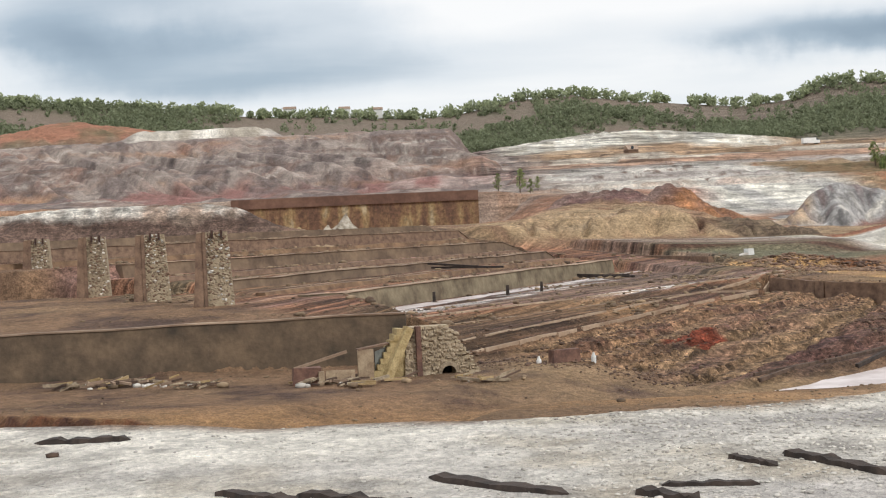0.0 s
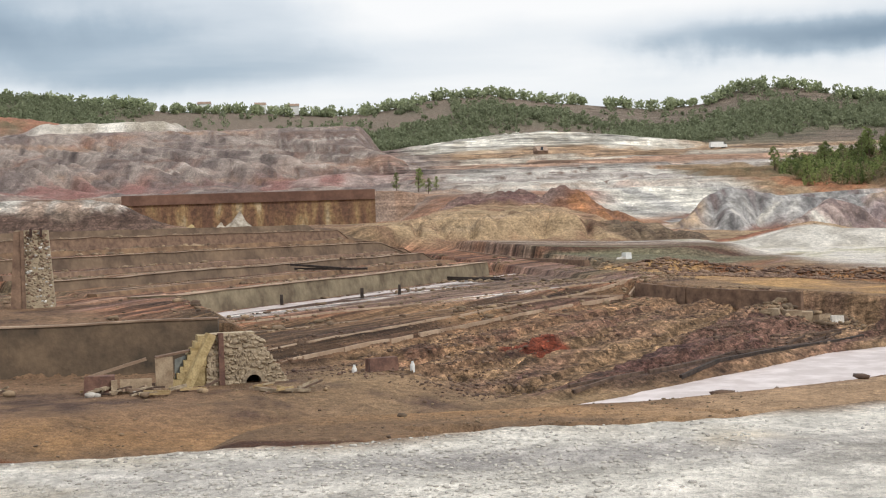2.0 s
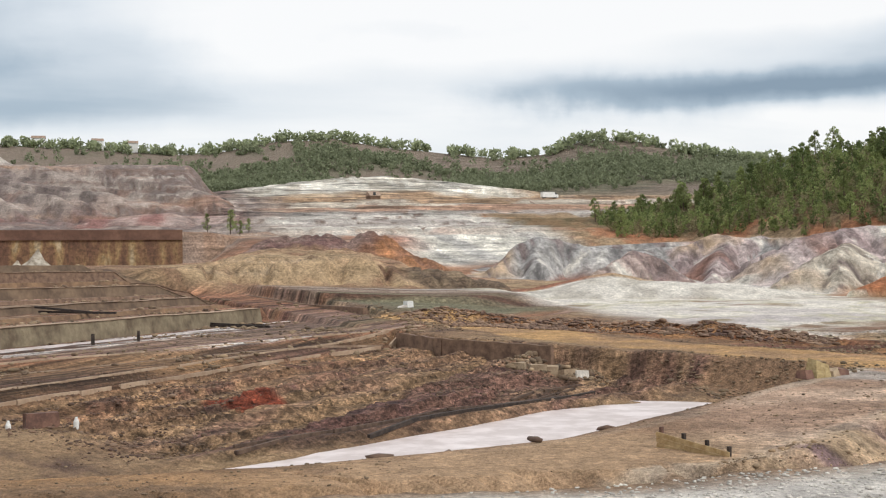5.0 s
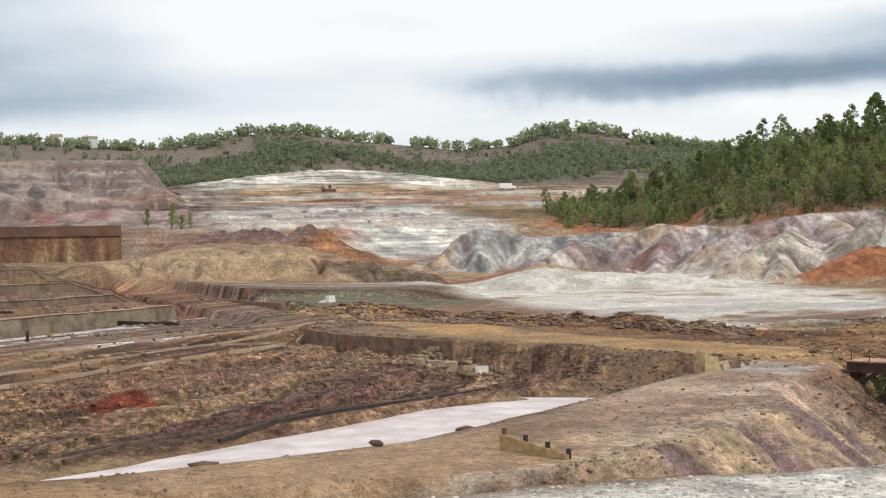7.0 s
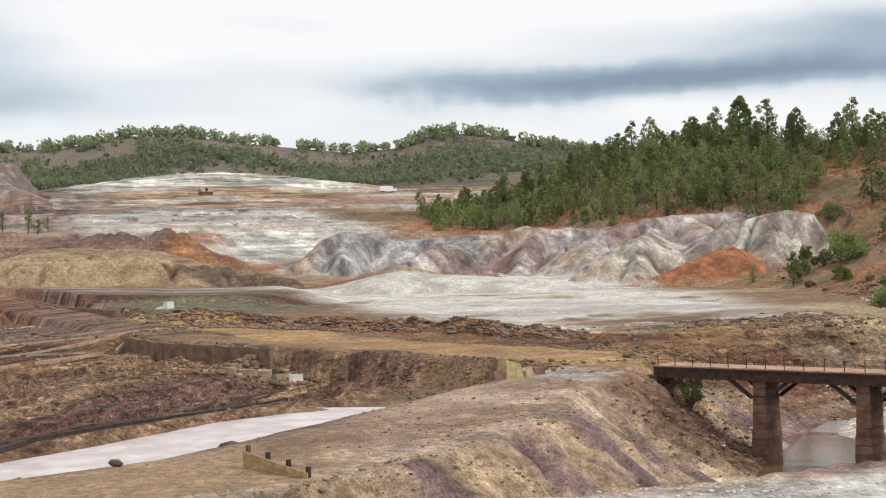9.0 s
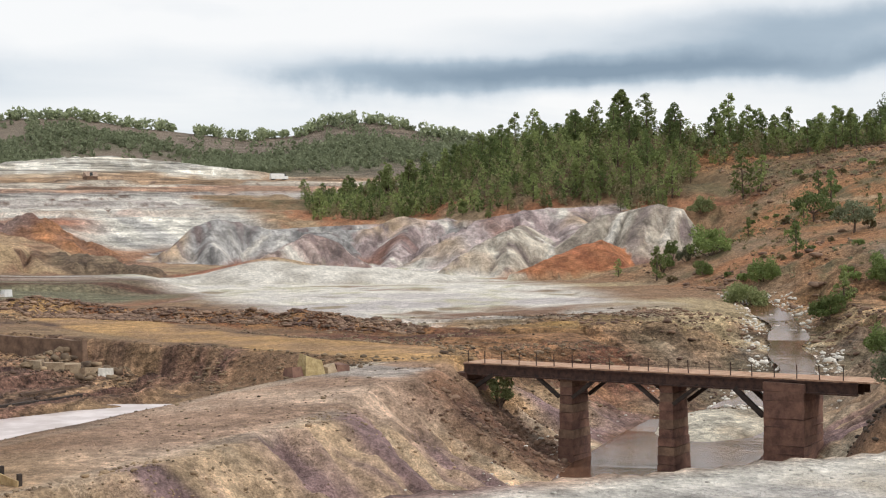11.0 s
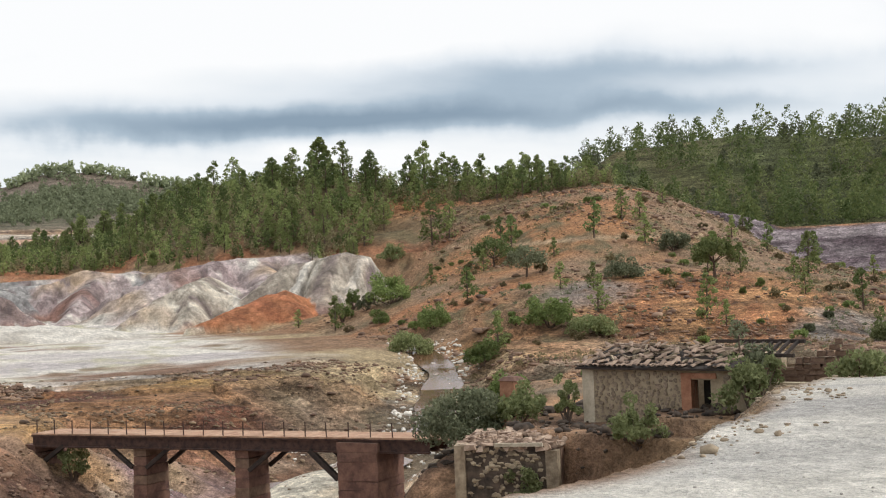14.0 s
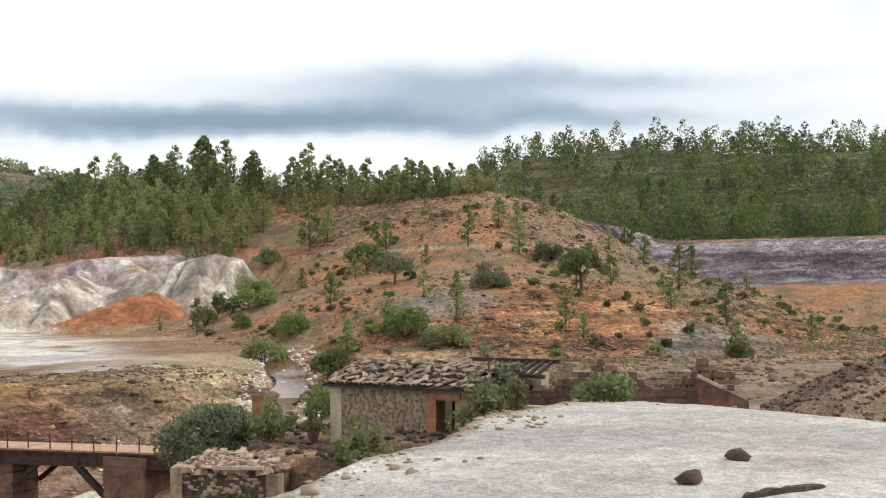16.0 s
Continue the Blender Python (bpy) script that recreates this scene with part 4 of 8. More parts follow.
def ground_build(nt, p):
    at, rl = nt.nodes.new("ShaderNodeAttribute"), nt.nodes.new("ShaderNodeAttribute")
    at.attribute_name, rl.attribute_name = "soil", "texture_mix"
    sep = nt.nodes.new("ShaderNodeSeparateColor")
    nt.links.new(rl.outputs["Color"], sep.inputs[0])
    g1, g2, g3 = noise_node(nt, 0.35, 6, 0.65), noise_node(nt, 2.2, 5, 0.7), noise_node(nt, 9.0, 3, 0.7)
    # height bands: rock layers, their dark half also painted shade under ledges
    strata_shade, strata2 = stretched_noise(nt, (26, 26, 0.9), 0, 6, 0.7), stretched_noise(nt, (5, 22, 2.5), 80, 5, 0.7, 31)
    rill, rill2 = stretched_noise(nt, (2.6, 2.6, 16), 0, 4, 0.6), stretched_noise(nt, (0.8, 0.8, 7), 0, 4, 0.65, 17)
    # long noise along the pit steps; its dark end paints shadow beneath ledges
    line, line2 = stretched_noise(nt, (42, 1.1, 40), 57.8, 5, 0.72), stretched_noise(nt, (16, 0.4, 20), 60.0, 4, 0.7, 53)
    chunk, chunk2 = stretched_noise(nt, (1.6, 1.6, 0.6), 20, 4, 0.75, 71), stretched_noise(nt, (0.5, 0.5, 0.25), 20, 3, 0.75, 91)
    def ranged(n, lo, hi, a=0.36, b=0.64):
        m = nt.nodes.new("ShaderNodeMapRange")
        m.inputs[1].default_value, m.inputs[2].default_value = a, b
        m.inputs[3].default_value, m.inputs[4].default_value = lo, hi
        nt.links.new(n.outputs[0], m.inputs[0])
        return m
    col = at.outputs["Color"]
    A, S, R, K, L = at.outputs["Alpha"], sep.outputs[0], sep.outputs[1], sep.outputs[2], rl.outputs["Alpha"]
    for n, lo, hi, w in ((g1, 0.76, 1.24, A), (g2, 0.50, 1.50, A), (g3, 0.55, 1.45, A), (strata_shade, 0.35, 1.45, S), (strata2, 0.55, 1.40, S), (rill, 0.55, 1.42, R), (rill2, 0.75, 1.25, R), (chunk, 0.35, 1.55, K), (chunk2, 0.45, 1.5, K), (line, 0.30, 1.60, L), (line2, 0.50, 1.48, L)):
        mu = mix_node(nt, "MULTIPLY")
        nt.links.new(w, mu.inputs[0])
        nt.links.new(col, mu.inputs[6])
        nt.links.new(ranged(n, lo, hi).outputs[0], mu.inputs[7])
        col = mu.outputs[2]
    nt.links.new(col, p.inputs["Base Color"])
    p.inputs["Roughness"].default_value = 0.9
    p.inputs["Specular IOR Level"].default_value = 0.25
    def math_node(kind, a, b):
        m = nt.nodes.new("ShaderNodeMath")
        m.operation = kind
        for k, w in enumerate((a, b)):
            if isinstance(w, float):
                m.inputs[k].default_value = w
            else:
                nt.links.new(w, m.inputs[k])
        return m.outputs[0]
    high = math_node("ADD", math_node("MULTIPLY", g3.outputs[0], 0.35), g2.outputs[0])
    for n, w, amount in ((strata_shade, S, 2.5), (rill, R, 2.2), (rill2, R, 0.8), (chunk, K, 1.6), (chunk2, K, 0.6), (line, L, 1.2)):
        high = math_node("ADD", high, math_node("MULTIPLY", math_node("MULTIPLY", n.outputs[0], w), amount))
    bp = nt.nodes.new("ShaderNodeBump")
    bp.inputs["Strength"].default_value, bp.inputs["Distance"].default_value = 0.9, 0.4
    nt.links.new(high, bp.inputs["Height"])
    nt.links.new(bp.outputs[0], p.inputs["Normal"])


M_GROUND = node_material("mineral_soil", ground_build)


# ---- ground ----
def build_ground():
    az = np.concatenate([np.arange(-180, -64, 4.0), np.arange(-64, -27, 0.4), np.arange(-27, 56, 0.115), np.arange(56, 68, 0.4), np.arange(68, 180, 4.0)])
    rad = np.concatenate([[0.002, 3, 6], np.geomspace(9, 55, 150, endpoint=False), np.geomspace(55, 320, 390, endpoint=False), np.geomspace(320, 640, 170, endpoint=False), np.geomspace(640, 1100, 60, endpoint=False), np.geomspace(1100, 4800, 24)])
    A, Rr = np.meshgrid(np.radians(az), rad)
    X, Y = 27 + Rr * np.sin(A), Rr * np.cos(A)
    x, y = X.ravel(), Y.ravel()
    z = ground_height(x, y)
    Z = z.reshape(X.shape)
    nr, na = X.shape
    gr = np.abs(np.gradient(Z, axis=0)) / np.maximum(np.gradient(Rr, axis=0), 0.05)
    i = (np.arange(nr - 1)[:, None] * na + np.arange(na)[None, :]).ravel()
    j = (np.arange(nr - 1)[:, None] * na + (np.arange(na)[None, :] + 1) % na).ravel()
    quads = np.stack([i, i + na, j + na, j], 1)[:, ::-1]
    me = bpy.data.meshes.new("ground")
    me.vertices.add(len(x))
    me.vertices.foreach_set("co", np.stack([x, y, z], 1).ravel())
    me.loops.add(quads.size)
    me.loops.foreach_set("vertex_index", quads.ravel())
    me.polygons.add(len(quads))
    me.polygons.foreach_set("loop_start", np.arange(0, quads.size, 4))
    me.polygons.foreach_set("loop_total", np.full(len(quads), 4))
    me.update(calc_edges=True)
    me.polygons.foreach_set("use_smooth", np.ones(len(quads), bool))
    ca = me.color_attributes.new("soil", "FLOAT_COLOR", "POINT")
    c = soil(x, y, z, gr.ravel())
    grit = mixed(0.75, 0.38, ramp01(0, 1, bench_edge(x) - y))
    grit = mixed(grit, 0.58, ramp01(0, -2, bench_edge(x) - y) * ramp01(92, 80, y))
    grit = mixed(grit, 0.66, ramp01(185, 230, y) * ramp01(128, 118, x))
    grit = mixed(grit, 0.34, ramp01(0.1, 0.6, spoil_height(x, y)))
    grit = mixed(grit, 0.4, ramp01(58, 68, x - 0.18 * (150 - y)) * ramp01(119, 127, y + 0.2 * (x - 70)) * ramp01(210, 200, y) * ramp01(124, 110, x + 0.25 * (165 - y)))
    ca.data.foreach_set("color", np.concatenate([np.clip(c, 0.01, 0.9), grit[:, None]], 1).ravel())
    u, v = to_uv(x, y)
    sp, rv = ramp01(0.1, 0.6, spoil_height(x, y)), segment_distance(x, y, RIVER)[0]
    n1 = fbm(x, y, 20, 3, 66)
    white_bench = ramp01(0, 1, bench_edge(x) - y)
    country = ramp01(203, 212, y) * ramp01(100, 88, x - 0.1 * (y - 240)) + ramp01(350, 400, y)
    cliff = ramp01(18, 8, x) * ramp01(290, 300, y)
    bank = ramp01(22, 14, rv) * ramp01(96, 84, x) * ramp01(28, 38, x)
    pit = ramp01(-0.5, 0.8, v - pit_lip(u)) * ramp01(44, 48, u) * ramp01(152, 146, v) * ramp01(203, 198, y)
    slope = ramp01(41, 43, v) * ramp01(0.6, 0.0, v - pit_lip(u)) * ramp01(50, 58, u) * ramp01(108, 103, u)
    hillside = ramp01(104, 120, x) * ramp01(240, 226, y - 0.2 * (x - 150)) * (1 - sp)
    near_hill = ramp01(640, 600, np.hypot(x - 20, y))
    strata_shade_w = np.clip(0.5 * country * (1 - 0.8 * cliff) * near_hill + 0.8 * ramp01(56, 66, x) * ramp01(88, 96, y) * ramp01(136, 124, y) + 0.25 * pit * ramp01(120, 114, u - 0.40 * np.maximum(v - 70, 0)) + 0.6 * ramp01(-17, -14, (x - 232) * 0.83 + (y - 196) * 0.56) * (x > 150), 0, 1) * (1 - sp)
    rill_w = np.clip(0.85 * sp + 0.30 * cliff * near_hill + 0.7 * bank + 0.6 * ramp01(256, 266, y) * ramp01(296, 286, y) * (x > 50) + 0.8 * ramp01(-18, -30, x) * ramp01(196, 204, y) * ramp01(240, 230, y), 0, 1)
    flats = ramp01(58, 68, x - 0.18 * (150 - y)) * ramp01(119, 127, y + 0.2 * (x - 70)) * ramp01(215, 200, y) * ramp01(124, 110, x + 0.25 * (165 - y))
    muddy = ramp01(113, 117, u - 0.40 * np.maximum(v - 70, 0)) * ramp01(84, 92, v) * ramp01(203, 199, y) * ramp01(66, 54, x)
    strata_shade_w = np.clip(strata_shade_w + 0.35 * muddy, 0, 1)
    chunk_w = np.clip(0.5 * ramp01(-17, -14, (x - 232) * 0.83 + (y - 196) * 0.56) * (x > 150) + 0.85 * slope + 0.4 * muddy + 0.22 * flats + 0.55 * hillside * (0.6 + n1) + (0.10 + 0.16 * ramp01(55, 30, x)) * white_bench + 0.07 * (1 - white_bench) * ramp01(100, 80, y) * (1 - pit) + 0.22 * bank + 0.45 * ramp01(62, 70, x) * ramp01(90, 97, y) * ramp01(134, 124, y) + 0.35 * ramp01(203, 207, y) * ramp01(262, 250, y), 0, 1) * (1 - sp)
    line_w = np.clip(pit + 0.55 * slope, 0, 1) * (1 - country.clip(0, 1)) * ramp01(120, 114, u - 0.40 * np.maximum(v - 70, 0))
    cm = me.color_attributes.new("texture_mix", "FLOAT_COLOR", "POINT")
    cm.data.foreach_set("color", np.stack([strata_shade_w, rill_w, chunk_w, line_w], 1).ravel())
    me.materials.append(M_GROUND)
    ob = new("ground", me)
    return tagged(ob, "rust, ochre and white mineral soil of an old open-cast mine", "ground", kind="structure")


ground = build_ground()


def gz(x, y):
    return float(ground_height(np.array([float(x)]), np.array([float(y)]))[0])


# ---- water ----
def water_build(col, rough):
    def build(nt, p):
        n = noise_node(nt, 0.5, 5, 0.6)
        ra = nt.nodes.new("ShaderNodeValToRGB")
        ra.color_ramp.elements[0].position, ra.color_ramp.elements[1].position = 0.4, 0.62
        ra.color_ramp.elements[0].color = (*col[0], 1)
        ra.color_ramp.elements[1].color = (*col[1], 1)
        nt.links.new(n.outputs[0], ra.inputs[0])
        nt.links.new(ra.outputs[0], p.inputs["Base Color"])
        p.inputs["Roughness"].default_value = rough
        f = noise_node(nt, 3.0, 3)
        bp = nt.nodes.new("ShaderNodeBump")
        bp.inputs["Strength"].default_value, bp.inputs["Distance"].default_value = 0.15 if rough > 0.2 else 0.3, 0.03
        nt.links.new(f.outputs[0], bp.inputs["Height"])
        nt.links.new(bp.outputs[0], p.inputs["Normal"])
    return build


M_POND = node_material("milky_pond", water_build(((0.52, 0.44, 0.42), (0.74, 0.66, 0.65)), 0.35))
M_RIVER = node_material("river_water", water_build(((0.10, 0.045, 0.025), (0.20, 0.11, 0.07)), 0.10))


def mesh_object(name, verts, faces, mat, parent=None, smooth=False):
    me = bpy.data.meshes.new(name)
    me.from_pydata([tuple(v) for v in verts], [], faces)
    me.update()
    if smooth:
        me.polygons.foreach_set("use_smooth", np.ones(len(faces), bool))
    me.materials.append(mat)
    ob = new(name, me)
    if parent:
        ob.parent = parent
    return ob


def pond():
    us = np.linspace(50, 94, 60)
    pts = [from_uv(u, inter(u, [50, 57, 64, 75, 85, 92, 94], [41, 37, 33, 32, 33, 34, 36])) for u in us] + [from_uv(u, inter(u, [50, 57, 66, 84, 92, 94], [43, 43.4, 43.4, 45, 42.2, 38])) for u in us[::-1]]
    verts = [(x, y, 2.65) for x, y in pts]
    n = len(us)
    faces = [(i, i + 1, 2 * n - 2 - i, 2 * n - 1 - i) for i in range(n - 1)]
    return tagged(mesh_object("water", verts, faces, M_POND), "milky pinkish mine water lying in a shallow pond", "water", kind="structure")


def river():
    verts, faces = [], []
    P = []
    for a, b in zip(RIVER, RIVER[1:]):
        for t in np.linspace(0, 1, 8, endpoint=False):
            P.append([a[k] + (b[k] - a[k]) * t for k in range(3)])
    for k, (x, y, z) in enumerate(P):
        dx, dy = (P[min(k + 1, len(P) - 1)][i] - P[max(k - 1, 0)][i] for i in (0, 1))
        l = math.hypot(dx, dy)
        w = 5.0 if x < 84 else (2.6 if x < 90 else 1.7 + 0.3 * math.sin(k * 0.7))
        o = 0.0 if x < 90 else 0.5 * math.sin(k * 0.35)
        x, y = x - dy / l * o, y + dx / l * o
        verts += [(x - dy / l * w, y + dx / l * w, z), (x + dy / l * w, y - dx / l * w, z)]
    faces = [(2 * i, 2 * i + 1, 2 * i + 3, 2 * i + 2) for i in range(len(P) - 1)]
    return tagged(mesh_object("water", verts, faces, M_RIVER), "shallow red-brown river running under the bridge", "water", kind="structure")


pond()
river()


# ---- builders ----
def thing(name, at, label, category, group="", turn=0.0):
    ob = new(name)
    ob.empty_display_size = 0.3
    ob.matrix_basis = pose(at[0], at[1], at[2], 0, 0, turn)
    return tagged(ob, label, category, group)


class Shape:
    """Collects boxes, tubes and sheets into one mesh."""

    def __init__(self):
        self.v, self.f = [], []

    def hexa(self, pts):
        n = len(self.v)
        self.v += [tuple(p) for p in pts]
        self.f += [(n, n + 3, n + 2, n + 1), (n + 4, n + 5, n + 6, n + 7), (n, n + 1, n + 5, n + 4), (n + 1, n + 2, n + 6, n + 5), (n + 2, n + 3, n + 7, n + 6), (n + 3, n, n + 4, n + 7)]
        return self

    def box(self, x0, x1, y0, y1, z0, z1, taper=0.0, jit=0.0, rnd=random):
        t = taper
        p = [(x0, y0, z0), (x1, y0, z0), (x1, y1, z0), (x0, y1, z0), (x0 + t, y0 + t, z1), (x1 - t, y0 + t, z1), (x1 - t, y1 - t, z1), (x0 + t, y1 - t, z1)]
        if jit:
            p = [tuple(c + rnd.uniform(-jit, jit) for c in q) for q in p]
        return self.hexa(p)

    def beam(self, a, b, w, h=None, up=(0, 0, 1)):
        a, b = Vector(a), Vector(b)
        d = (b - a).normalized()
        s = d.cross(Vector(up))
        s = s.normalized() if s.length > 1e-4 else Vector((1, 0, 0))
        t = s.cross(d)
        h = h or w
        q = [(-1, -1), (1, -1), (1, 1), (-1, 1)]
        return self.hexa([a + s * (i * w / 2) + t * (j * h / 2) for i, j in q] + [b + s * (i * w / 2) + t * (j * h / 2) for i, j in q])

    def tube(self, pts, radii, sides=7):
        n = len(self.v)
        for k, (p, r) in enumerate(zip(pts, radii)):
            p = Vector(p)
            d = (Vector(pts[min(k + 1, len(pts) - 1)]) - Vector(pts[max(k - 1, 0)])).normalized()
            s = d.cross(Vector((0.3, 1, 0.1))).normalized()
            t = d.cross(s)
            for i in range(sides):
                a = 2 * math.pi * i / sides
                self.v.append(tuple(p + (s * math.cos(a) + t * math.sin(a)) * r))
        for k in range(len(pts) - 1):
            for i in range(sides):
                j = (i + 1) % sides
                self.f.append((n + k * sides + i, n + k * sides + j, n + (k + 1) * sides + j, n + (k + 1) * sides + i))
        self.f.append(tuple(n + (len(pts) - 1) * sides + i for i in range(sides)))
        return self


def part(name, sh, mat, parent, label="", smooth=False):
    ob = mesh_object(name, sh.v, sh.f, mat, parent, smooth)
    if label:
        ob["label"] = label
    return ob


def joined_mesh(name, v, f, mat):
    me = bpy.data.meshes.new(name)
    me.vertices.add(len(v))
    me.vertices.foreach_set("co", np.asarray(v, float).ravel())
    f = np.asarray(f)
    k = f.shape[1]
    me.loops.add(f.size)
    me.loops.foreach_set("vertex_index", f.ravel())
    me.polygons.add(len(f))
    me.polygons.foreach_set("loop_start", np.arange(0, f.size, k))
    me.polygons.foreach_set("loop_total", np.full(len(f), k))
    me.update(calc_edges=True)
    me.materials.append(mat)
    return me


ICO_V = []
for _k in range(3):
    for _a in (-1, 1):
        for _b in (-1, 1):
            p = [0, 0, 0]
            p[_k], p[(_k + 1) % 3] = _a * 0.526, _b * 0.851
            ICO_V.append(p)
ICO_V = np.array(ICO_V)


def ico_faces():
    out = []
    for i in range(12):
        for j in range(i + 1, 12):
            for k in range(j + 1, 12):
                a, b, c = ICO_V[i], ICO_V[j], ICO_V[k]
                if max(np.linalg.norm(a - b), np.linalg.norm(b - c), np.linalg.norm(a - c)) < 1.1:
                    out.append((i, j, k) if np.dot(np.cross(b - a, c - a), a) > 0 else (i, k, j))
    return np.array(out)


ICO_F = ico_faces()


def crown_part(parent, v, f, mat, name="crown"):
    ob = new(name, joined_mesh(name, v, f, mat))
    ob.parent = parent
    return ob


def rocks(name, pts, sizes, mat, label, category, flat=0.6, seed=1):
    """Many loose angular stones as one thing that nobody could count."""
    r = np.random.RandomState(seed)
    n = len(pts)
    z = ground_height(pts[:, 0], pts[:, 1])
    sc = sizes[:, None] * np.stack([r.uniform(0.6, 1.3, n), r.uniform(0.6, 1.2, n), r.uniform(0.5, 1.0, n) * flat], 1)
    a = r.uniform(0, 6.28, n)
    v = ICO_V[None] * (1 + r.uniform(-0.28, 0.28, (n, 12, 1))) * sc[:, None, :] * 0.5
    x = v[..., 0] * np.cos(a)[:, None] - v[..., 1] * np.sin(a)[:, None] + pts[:, 0:1]
    y = v[..., 0] * np.sin(a)[:, None] + v[..., 1] * np.cos(a)[:, None] + pts[:, 1:2]
    zz = v[..., 2] + z[:, None] + sizes[:, None] * flat * 0.18
    f = (ICO_F[None] + 12 * np.arange(n)[:, None, None]).reshape(-1, 3)
    ob = new(name, joined_mesh(name, np.stack([x, y, zz], -1).reshape(-1, 3), f, mat))
    return tagged(ob, label, category, kind="stuff")


def scatter(n, x0, x1, y0, y1, keep, seed):
    r = np.random.RandomState(seed)
    x, y = r.uniform(x0, x1, n * 6), r.uniform(y0, y1, n * 6)
    k = keep(x, y) > r.rand(n * 6)
    return np.stack([x[k], y[k]], 1)[:n]


def gzs(x, y):
    return ground_height(x, y)


# ---- materials of things ----
M_STONE = mottled("rubble_masonry", (0.20, 0.15, 0.10), (0.42, 0.34, 0.24), 2.2, 0.92, 0, 0.05, 9.0, 0.35)
M_STONE_DARK = mottled("stained_masonry", (0.125, 0.078, 0.055), (0.25, 0.16, 0.108), 1.5, 0.92, 0, 0.05, 8.0, 0.06)
# red-brown stone, darkened so that abutment shadow sits in its colour
M_BRICK_RED = mottled("red_brown_masonry", (0.10, 0.052, 0.042), (0.22, 0.12, 0.085), 1.6, 0.9, 0, 0.04, 10.0)
M_MUD = mottled("mud_wall", (0.12, 0.073, 0.048), (0.27, 0.17, 0.10), 0.7, 0.95, 0, 0.08, 4.0, 0.04)
M_COPING = mottled("pale_coping", (0.20, 0.13, 0.088), (0.40, 0.295, 0.21), 0.35, 0.9, 0, 0.03, 8.0)
M_CONCRETE = mottled("old_concrete", (0.24, 0.17, 0.11), (0.40, 0.31, 0.21), 1.5, 0.9, 0, 0.02, 12.0)
M_OCHRE = mottled("ochre_stained_stone", (0.30, 0.22, 0.10), (0.46, 0.36, 0.19), 2.5, 0.92, 0, 0.04, 10.0)
M_WOOD_DARK = mottled("tarred_timber", (0.018, 0.013, 0.011), (0.055, 0.038, 0.03), 3.0, 0.85, 0, 0.03, 16.0)
M_WOOD = mottled("weathered_plank", (0.30, 0.20, 0.09), (0.46, 0.34, 0.18), 3.0, 0.85, 0, 0.02, 20.0)
M_DECK = mottled("rusty_pink_deck", (0.36, 0.20, 0.125), (0.52, 0.34, 0.23), 1.5, 0.85, 0, 0.02, 14.0)
# rust tone, darkened to carry the shade under the bridge deck
M_IRON = mottled("rusted_iron", (0.035, 0.02, 0.017), (0.095, 0.05, 0.037), 3.0, 0.75, 0.25, 0.01, 20.0)
M_TILE = mottled("roof_tile", (0.17, 0.11, 0.08), (0.40, 0.30, 0.225), 2.5, 0.88, 0, 0.02, 16.0, 0.45)
M_PLASTER = mottled("pale_plaster", (0.40, 0.34, 0.25), (0.56, 0.49, 0.38), 1.6, 0.92, 0, 0.02, 12.0)
M_MORTAR = mottled("lime_mortar", (0.30, 0.235, 0.155), (0.44, 0.36, 0.25), 1.8, 0.95, 0, 0.03, 12.0)
# near-black that paints the unlit inside of the arch and doorway
M_VOID = mottled("interior_shade", (0.012, 0.010, 0.009), (0.03, 0.025, 0.02), 3.0, 0.95)
M_WHITE = mottled("white_paint", (0.66, 0.66, 0.64), (0.80, 0.80, 0.78), 2.0, 0.6)
M_SALT = mottled("salt_crust", (0.50, 0.45, 0.40), (0.70, 0.66, 0.62), 1.5, 0.8, 0, 0.02, 9.0)
M_GLASS = mottled("dark_window", (0.03, 0.035, 0.04), (0.05, 0.055, 0.06), 2.0, 0.1)
M_RUBBER = mottled("rubber", (0.015, 0.015, 0.015), (0.03, 0.03, 0.03), 5.0, 0.8)
M_ROCK_PALE = mottled("pale_stone", (0.46, 0.43, 0.38), (0.72, 0.68, 0.62), 0.8, 0.9, 0, 0.03, 7.0, 0.4)
M_ROCK_RUST = mottled("rusty_stone", (0.115, 0.066, 0.05), (0.31, 0.205, 0.135), 0.5, 0.9, 0, 0.03, 6.0, 0.6)
M_ROCK_BROWN = mottled("brown_stone", (0.10, 0.065, 0.045), (0.36, 0.26, 0.16), 0.5, 0.9, 0, 0.03, 6.0, 0.6)
M_TIMBER = mottled("brown_rotten_timber", (0.05, 0.03, 0.022), (0.13, 0.085, 0.06), 2.0, 0.9, 0, 0.03, 12.0, 0.3)
M_BARK = mottled("bark", (0.07, 0.05, 0.04), (0.16, 0.11, 0.08), 6.0, 0.95)


